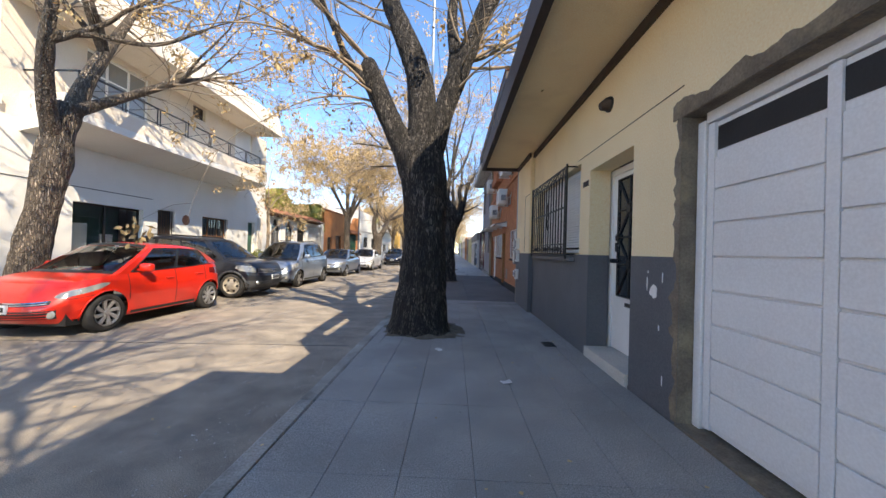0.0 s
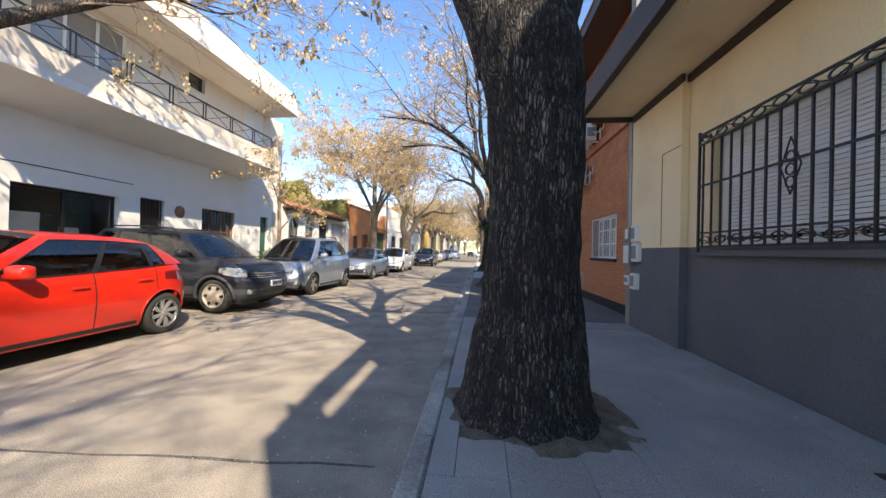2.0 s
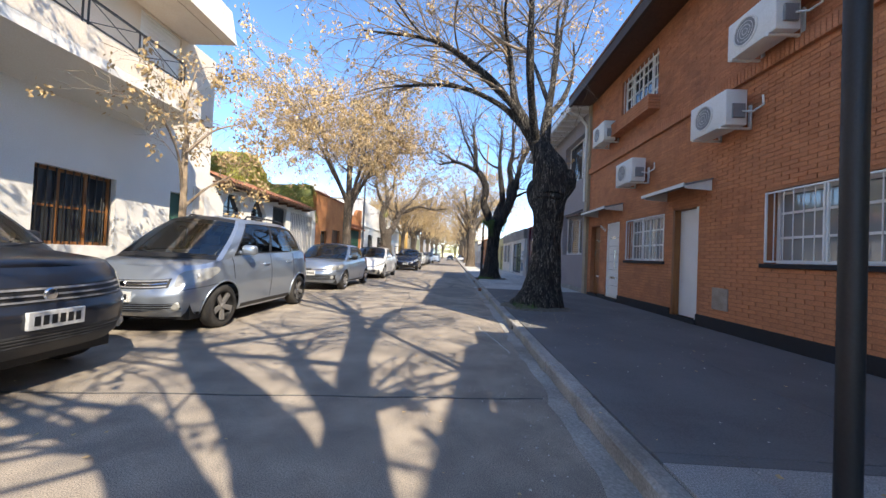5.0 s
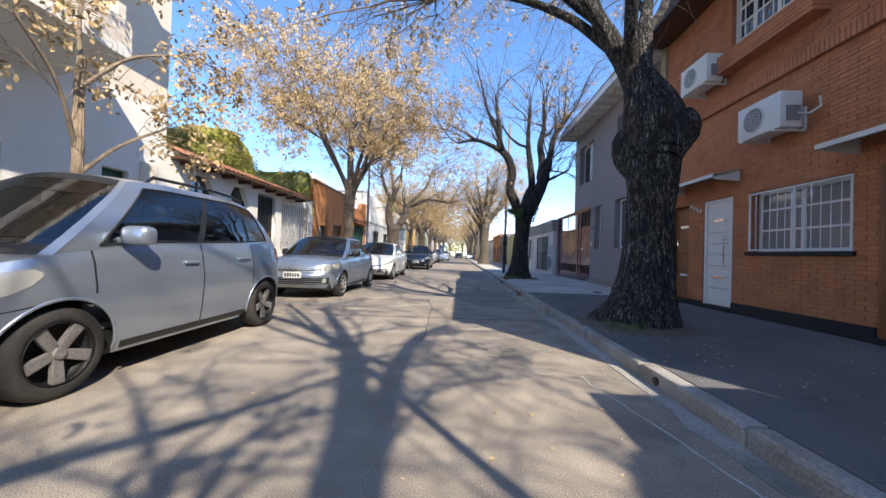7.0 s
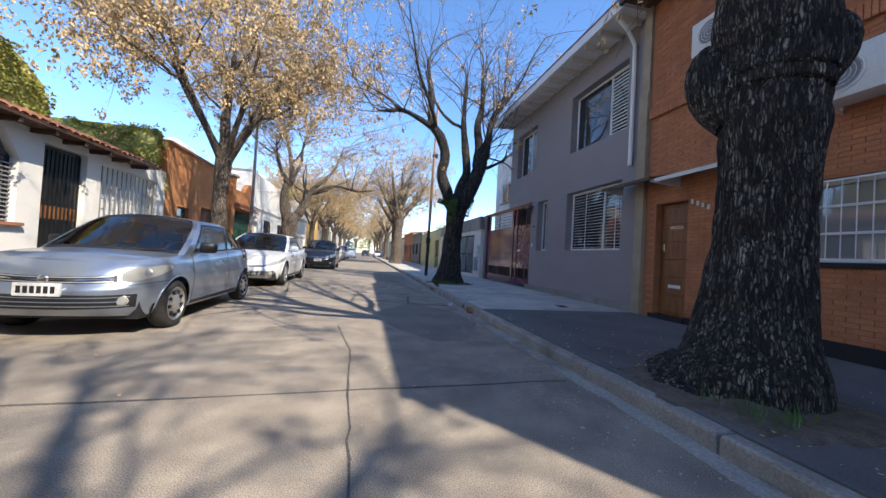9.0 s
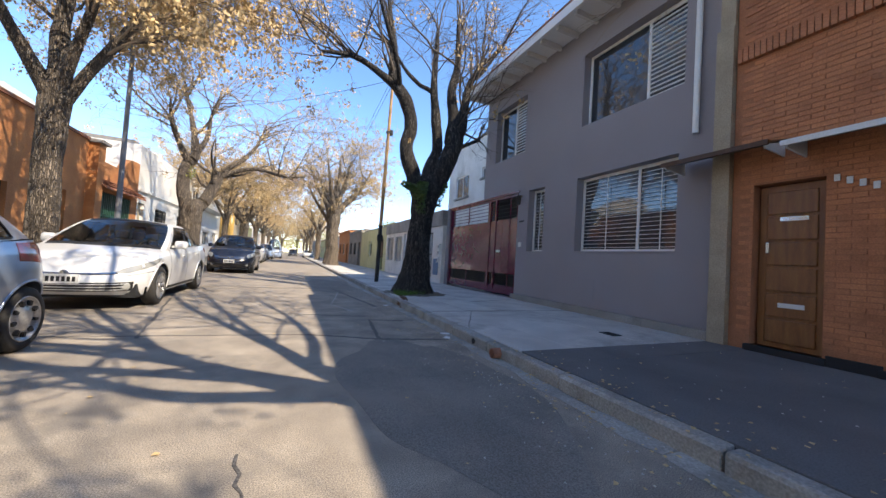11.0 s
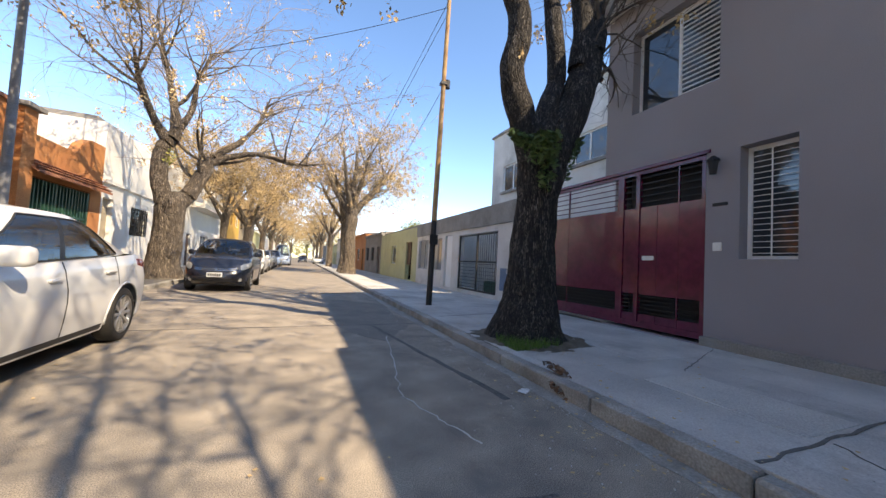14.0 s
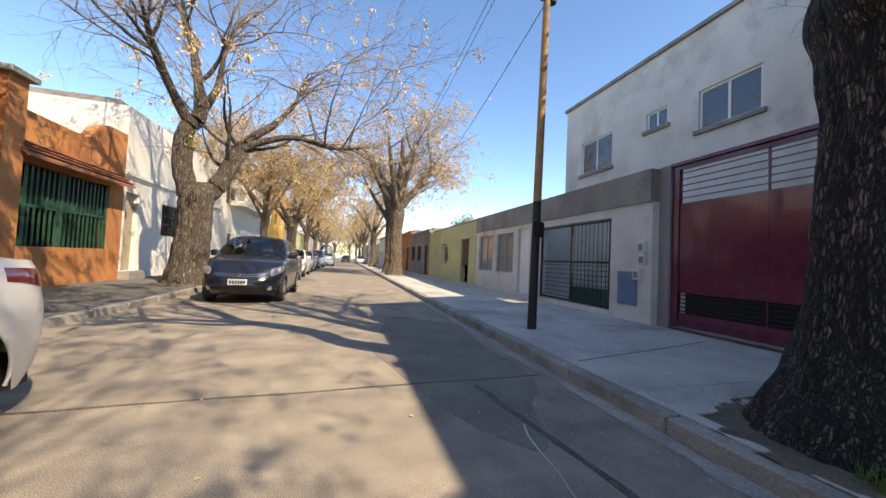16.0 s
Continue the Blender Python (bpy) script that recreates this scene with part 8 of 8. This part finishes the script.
    for wy in wheels:
        for sg in (1, -1):
            w = piece("wheel", tm, c, (sg * (W / 2 - 0.112), wy, r), (0, 0, 0) if sg > 0 else (0, 0, math.pi))
            for nm, me, turned in [("rim", rm, 0), ("hub_cap", hm, 0)] + ([("rim_lip", lm, 0)] if lm else []) + [("spoke", sm, 2 * math.pi * (i + 0.5) / ns) for i in range(ns)]:
                o = new(nm, me)
                o.parent = w
                o.rotation_euler = (turned, 0, 0)
                ORG[o.name] = ORG[c.name]
    if fine >= 1:
        for wy in wheels:
            for sg in (1, -1):
                w = Wood()
                arc = []
                for i in range(23):
                    a = radians(-8 + 196 * i / 22)
                    yy, zz = wy + (r + 0.066) * math.cos(a), r - 0.01 + (r + 0.066) * math.sin(a)
                    h = max(0, (zz - sill) / (soft(belt, yy, 0.08) - sill))
                    q = 1 + (yy - F) / (B - F)
                    if q < 1:
                        yn = soft(nose, h, 0.04)
                        q = math.acos(max(0, min(1, 1 - (yy - yn) / (F - yn))) ** (1 / e)) / (math.pi / 2)
                    elif q > 2:
                        yt = L - soft(tail, h, 0.04)
                        q = 3 - math.acos(max(0, min(1, 1 - (yt - yy) / (yt - B))) ** (1 / e)) / (math.pi / 2)
                    arc.append((Vector((sg * shell_pt(q, h).x, yy, zz)), 0.034 if clad else 0.012))
                w.tube(arc, 8)
                piece("arch_lip", w.mesh("arch_lip", clad or paint), c, (0, 0, 0))
    # mirrors, handles, seams
    p = side_pt(cuts[0][0] + 0.03, 0.1)
    for sg in (1, -1):
        bm = bm_new()
        box(bm, sg * (p.x + 0.03), p.y - 0.02, p.z - 0.03, sg * (p.x + 0.23), p.y + 0.11, p.z + 0.125, 0.045)
        for v in bm.verts:
            v.co.y += 0.05 * (abs(v.co.x) - p.x) / 0.2
        box(bm, sg * (p.x - 0.03), p.y + 0.02, p.z - 0.02, sg * (p.x + 0.06), p.y + 0.07, p.z + 0.03, 0.008)
        mm = part("mirror", bm, mirror or paint, c, smooth=60)
        part("mirror_glass", box(bm_new(), sg * (p.x + 0.06), p.y + 0.152, p.z, sg * (p.x + 0.2), p.y + 0.157, p.z + 0.1), M_CHROME, mm)
    seams = [cuts[0][0] - 0.01] + [(a[1] + b[0]) / 2 for a, b in zip(cuts[:2], cuts[1:3])]
    rear_end = cuts[1][1] if len(cuts) > 1 else cuts[0][1]
    for sg in (1, -1):
        for u in seams + [rear_end]:
            yy = yA + (yB - yA) * u
            if F < yy < B and u != rear_end or all(abs(yy - k) > r + 0.1 for k in wheels):
                q = 1 + (yy - F) / (B - F)
                rows_ = [[shell_pt(q + dq, h, 0.0016) for dq in (-0.003, 0.003)] for h in [0.1 + 0.9 * i / 16 for i in range(17)]]
                low = [(k, kk) for k, kk in rows_ if all(math.hypot(k.y - wy, k.z - r) > r + 0.09 for wy in wheels)]
                if len(low) > 2:
                    part("door_seam", sheet([[(k.x * sg, k.y, k.z) for k in row] for row in low]), M_TRIM, c)
        for u in seams[1:] + ([rear_end] if len(cuts) > 2 else []):
            q = 1 + (yA + (yB - yA) * u - 0.17 - F) / (B - F)
            k = shell_pt(q, handle_h)
            if k.y < B:
                part("door_handle", box(bm_new(), sg * (k.x - 0.01), k.y - 0.09, k.z - 0.014, sg * (k.x + 0.028), k.y + 0.09, k.z + 0.014, 0.009), paint, c, smooth=60)
    qa, qb = 1 + (wheels[0] + r + 0.12 - F) / (B - F), 1 + (wheels[1] - r - 0.12 - F) / (B - F)
    inlay("sill_strip", qa, qb, lambda t: 0.03, lambda t: 0.10, M_TRIM, True, 0.004, m=2)
    if rails:
        for sg in (1, -1):
            w = Wood()
            line = [side_pt(u, 1.0) for u in (0.12, 0.16, 0.35, 0.55, 0.75, 0.9, 0.94)]
            w.tube([(Vector((sg * (k.x - 0.05), k.y, k.z + (0.065 if 0 < i < 6 else 0.0))), 0.016) for i, k in enumerate(line)], 8)
            piece("roof_rail", w.mesh("roof_rail", M_TRIM), c, (0, 0, 0))
    for sx in (-0.32, 0.22):
        z0 = soft(belt, yA) + 0.045
        part("wiper", cyl(bm_new(), (sx, yA - 0.2, z0 - 0.01), (sx + 0.42, yA - 0.08, z0 + 0.035), 0.009, n=6), M_TRIM, c)
    c.matrix_basis = pose(x, y, ROAD_Z, tilt, 0, turn)
    return c


M_CLAD = surf("dark_grey_plastic_cladding", (0.06, 0.062, 0.066), None, 3, 0.55, 0.1, 80)
P_RED = car_paint("red_car_paint", (0.66, 0.022, 0.008))
P_DARK = car_paint("charcoal_car_paint", (0.016, 0.018, 0.025), 0.28, 0.1)
P_SILVER = car_paint("silver_blue_car_paint", (0.37, 0.42, 0.49), 0.3, 0.7)
P_SILVER2 = car_paint("silver_grey_car_paint", (0.33, 0.385, 0.47), 0.3, 0.7)
P_WHITE = car_paint("white_car_paint", (0.7, 0.7, 0.69), 0.3)
P_BLACK = car_paint("black_car_paint", (0.014, 0.017, 0.028), 0.25)
P_GREY = car_paint("grey_car_paint", (0.2, 0.21, 0.23), 0.3, 0.4)
M_RIM_D = surf("brake_dusted_rim", (0.27, 0.26, 0.25), (0.19, 0.18, 0.17), 8, 0.5, 0.05, 60, metal=0.4)

CX = -6.72
HATCH_B = [(0, 0.68), (0.3, 0.82), (0.9, 0.93), (1.8, 0.95), (2.8, 1.0), (3.5, 1.06), (4.0, 1.05)]
HATCH_R = [(1.5, 1.41), (2.0, 1.465), (2.6, 1.46), (3.2, 1.40), (3.6, 1.34)]
car("bright red five-door hatchback parked at the kerb", CX, 4.12, 3.92, 1.74, HATCH_B, HATCH_R, P_RED, (0.83, 3.24), (1.02, 3.72), (1.86, 3.3), ((0.08, 0.44), (0.47, 0.75), (0.78, 0.86)), 0.315, "swirl", head=(0.46, 1.02, 0.66, 0.8, 0.78, 0.9), grille=(0.72, 0.56, 0.66, 2), intake=(0.85, 0.12, 0.42), lamp_tail=(1.97, 2.6, 0.66, 0.9))
SUV_B = [(0, 0.90), (0.3, 0.99), (1.0, 1.05), (2.2, 1.08), (4.2, 1.1)]
SUV_R = [(1.6, 1.56), (2.0, 1.62), (3.0, 1.63), (4.0, 1.6)]
car("dark charcoal compact off-roader with steel wheels and roof rails", -5.55, 9.75, 4.15, 1.74, SUV_B, SUV_R, P_DARK, (0.8, 3.28), (1.02, 4.0), (1.72, 3.82), ((0.07, 0.37), (0.40, 0.68), (0.72, 0.94)), 0.34, "steel", M_STEELRIM, M_CLAD, True, turn=90, tilt=1.5, nose=NOSE_BLUNT, head=(0.50, 0.98, 0.63, 0.88, 0.68, 0.88), grille=(0.74, 0.64, 0.84, 3), intake=(0.6, 0.14, 0.28), corner=3.2, sill=0.27, mirror=M_TRIM, bar_mat=M_GREYPL)
VAN_B = [(0, 0.74), (0.3, 0.88), (0.8, 0.99), (1.4, 1.07), (2.9, 1.12), (3.6, 1.16), (4.1, 1.12)]
VAN_R = [(1.3, 1.6), (1.7, 1.68), (2.8, 1.70), (3.4, 1.66), (3.8, 1.58)]
car("silver-blue compact estate with roof rails and alloy wheels", CX, 11.40, 4.06, 1.74, VAN_B, VAN_R, P_SILVER, (0.82, 3.3), (0.78, 3.84), (1.52, 3.5), ((0.09, 0.42), (0.45, 0.71), (0.735, 0.90)), 0.315, "alloy", M_RIM_D, None, True, head=(0.42, 0.94, 0.62, 0.92, 0.78, 0.92), grille=(0.6, 0.66, 0.82, 3), intake=(0.85, 0.14, 0.34), lamp_tail=(2.08, 2.5, 0.68, 0.92))
COUPE_B = [(0, 0.75), (0.3, 0.84), (0.95, 0.90), (1.9, 0.93), (2.9, 0.98), (3.6, 1.02), (4.0, 1.0)]
COUPE_R = [(1.5, 1.37), (1.9, 1.42), (2.6, 1.42), (3.2, 1.36), (3.6, 1.3)]
car("silver-grey three-door hatchback with wheel covers", CX, 17.22, 3.96, 1.7, COUPE_B, COUPE_R, P_SILVER2, (0.83, 3.36), (1.05, 3.7), (1.8, 3.28), ((0.08, 0.52), (0.56, 0.86)), 0.295, "cover", M_ALLOY, nose=NOSE_BLUNT, head=(0.44, 0.96, 0.62, 0.86, 0.78, 0.88), grille=(0.66, 0.64, 0.78, 3), intake=(0.95, 0.14, 0.44), mirror=M_TRIM)
SED_B = [(0, 0.66), (0.35, 0.80), (1.1, 0.93), (2.2, 0.97), (3.2, 1.02), (4.0, 1.06), (4.7, 1.03)]
SED_R = [(1.7, 1.39), (2.2, 1.455), (2.8, 1.46), (3.3, 1.41), (3.6, 1.36)]
car("white four-door saloon with multi-spoke wheels", CX + 0.1, 22.7, 4.66, 1.78, SED_B, SED_R, P_WHITE, (0.94, 3.66), (1.2, 4.12), (2.12, 3.3), ((0.08, 0.42), (0.45, 0.76), (0.78, 0.85)), 0.33, "ten", M_ALLOY, tail=TAIL_DECK, trunk=1.0, head=(0.36, 1.0, 0.62, 0.76, 0.80, 0.9), grille=(0.6, 0.64, 0.7, 1), intake=(0.9, 0.1, 0.42), lamp_tail=(1.98, 2.7, 0.74, 0.94))
car("black five-door hatchback with twin-slat chrome grille", -6.0, 32.5, 3.86, 1.72, [(u, v + 0.09) for u, v in HATCH_B], [(u, v + 0.13) for u, v in HATCH_R], P_BLACK, (0.8, 3.2), (1.0, 3.66), (1.8, 3.26), ((0.08, 0.44), (0.47, 0.75), (0.78, 0.86)), 0.3, "cover", M_ALLOY, head=(0.46, 0.98, 0.62, 0.86, 0.76, 0.9), grille=(0.62, 0.64, 0.76, 2), intake=(0.85, 0.1, 0.3), chrome=True)
for i, (y, pt, x, lb) in enumerate(((37.6, P_GREY, -6.5, "grey saloon far along the kerb"), (42.8, P_WHITE, -6.55, "white saloon far along the kerb"), (48.2, P_SILVER, -6.6, "silver saloon far along the kerb"), (54.5, P_GREY, -6.7, "grey saloon far along the kerb"), (84, P_WHITE, -0.9, "white car far down the street"), (96, P_BLACK, -3.4, "dark car far down the street"))):
    car(lb, x, y, 4.4, 1.72, SED_B, SED_R, pt, (0.9, 3.5), (1.15, 3.9), (2.0, 3.2), ((0.08, 0.42), (0.45, 0.78)), 0.31, "cover", M_ALLOY, tail=TAIL_DECK, trunk=1.0, fine=0.5)
BUS_B = [(0, 1.0), (0.3, 1.15), (1.0, 1.2), (5.6, 1.2)]
BUS_R = [(0.4, 2.35), (1.0, 2.5), (5.5, 2.5)]
car("white and blue minibus far down the street", -5.9, 66, 5.6, 2.0, BUS_B, BUS_R, car_paint("bus_blue_paint", (0.35, 0.45, 0.62)), (1.0, 4.4), (0.35, 5.45), (0.85, 5.4), ((0.08, 0.25), (0.28, 0.55), (0.58, 0.92)), 0.36, "cover", M_ALLOY, fine=0.5, category="minibus", nose=NOSE_BLUNT, corner=3.2)
car("pale blue van far along the kerb", -6.5, 60, 4.06, 1.75, VAN_B, VAN_R, car_paint("pale_blue_paint", (0.25, 0.35, 0.5)), (0.82, 3.3), (0.78, 3.84), (1.52, 3.5), ((0.09, 0.42), (0.45, 0.71), (0.735, 0.90)), 0.31, "cover", M_ALLOY, fine=0.5)

# ---- bricks of the brick house, last ----
openings = bh + uh
BL, BH, BG = 0.228, 0.052, 0.012


def brick_rows(z0, z1, proud):
    out = []
    k, z = 0, z0
    while z + BH < z1:
        y = 9.25 + (0.12 if k % 2 else 0.0)
        while y + BL < 19.04:
            if not any(h[0] - 0.01 < y + BL and h[1] + 0.01 > y and h[2] - 0.01 < z + BH and h[3] + 0.01 > z for h in openings):
                out.append((BX + 0.002 + rng.uniform(-0.004, 0.003) * proud, y + BL / 2, z + BH / 2))
            else:
                row = [h for h in openings if h[2] - 0.01 < z + BH and h[3] + 0.01 > z and h[0] < y + BL and h[1] > y]
                for a, b in ((y, min(h[0] - 0.005 for h in row)), (max(h[1] + 0.005 for h in row), y + BL)) if row else ((y, y + BL - 0.001),):
                    if b - a > 0.012:
                        out.append((BX + 0.002, a + min(b - a, BL) / 2, z + BH / 2, min(b - a, BL) / BL))
            y += BL + BG
        z += BH + BG
        k += 1
    return out


def brick_stuff(name, places, mat, label):
    bv, bf = [], []
    for q in places:
        x, y, z = q[:3]
        hl, hz = BL / 2 * (q[3] if len(q) > 3 else 1), BH / 2
        k = len(bv)
        bv += [(x, y - hl, z - hz), (x, y + hl, z - hz), (x, y + hl, z + hz), (x, y - hl, z + hz), (x + 0.02, y - hl, z - hz), (x + 0.02, y + hl, z - hz), (x + 0.02, y + hl, z + hz), (x + 0.02, y - hl, z + hz)]
        bf += [(k, k + 3, k + 2, k + 1), (k, k + 1, k + 5, k + 4), (k + 1, k + 2, k + 6, k + 5), (k + 2, k + 3, k + 7, k + 6), (k + 3, k, k + 4, k + 7)]
    o = piece(name, raw_mesh(name, bv, bf, mat), brick, (0, 0, 0))
    tagged(o, label, kind="stuff")


lower = brick_rows(0.2, 3.98, 1.0)
near = [q for q in lower if len(q) == 3 and 9.7 < q[1] < 13.7 and 0.2 < q[2] < 1.6][:300]
chosen = set(near)
brick_stuff("brickwork", [q for q in lower if q not in chosen], M_BRICK, "rows of thin orange facing bricks")
brick_stuff("upper_brickwork", brick_rows(4.22, 6.4, 1.6), M_BRICK_UP, "rows of darker red-brown bricks")
me = box_mesh("brick", 0.024, BL, BH, M_BRICK)
for q in near:
    piece("brick", me, brick, (q[0] + 0.012, q[1], q[2]))
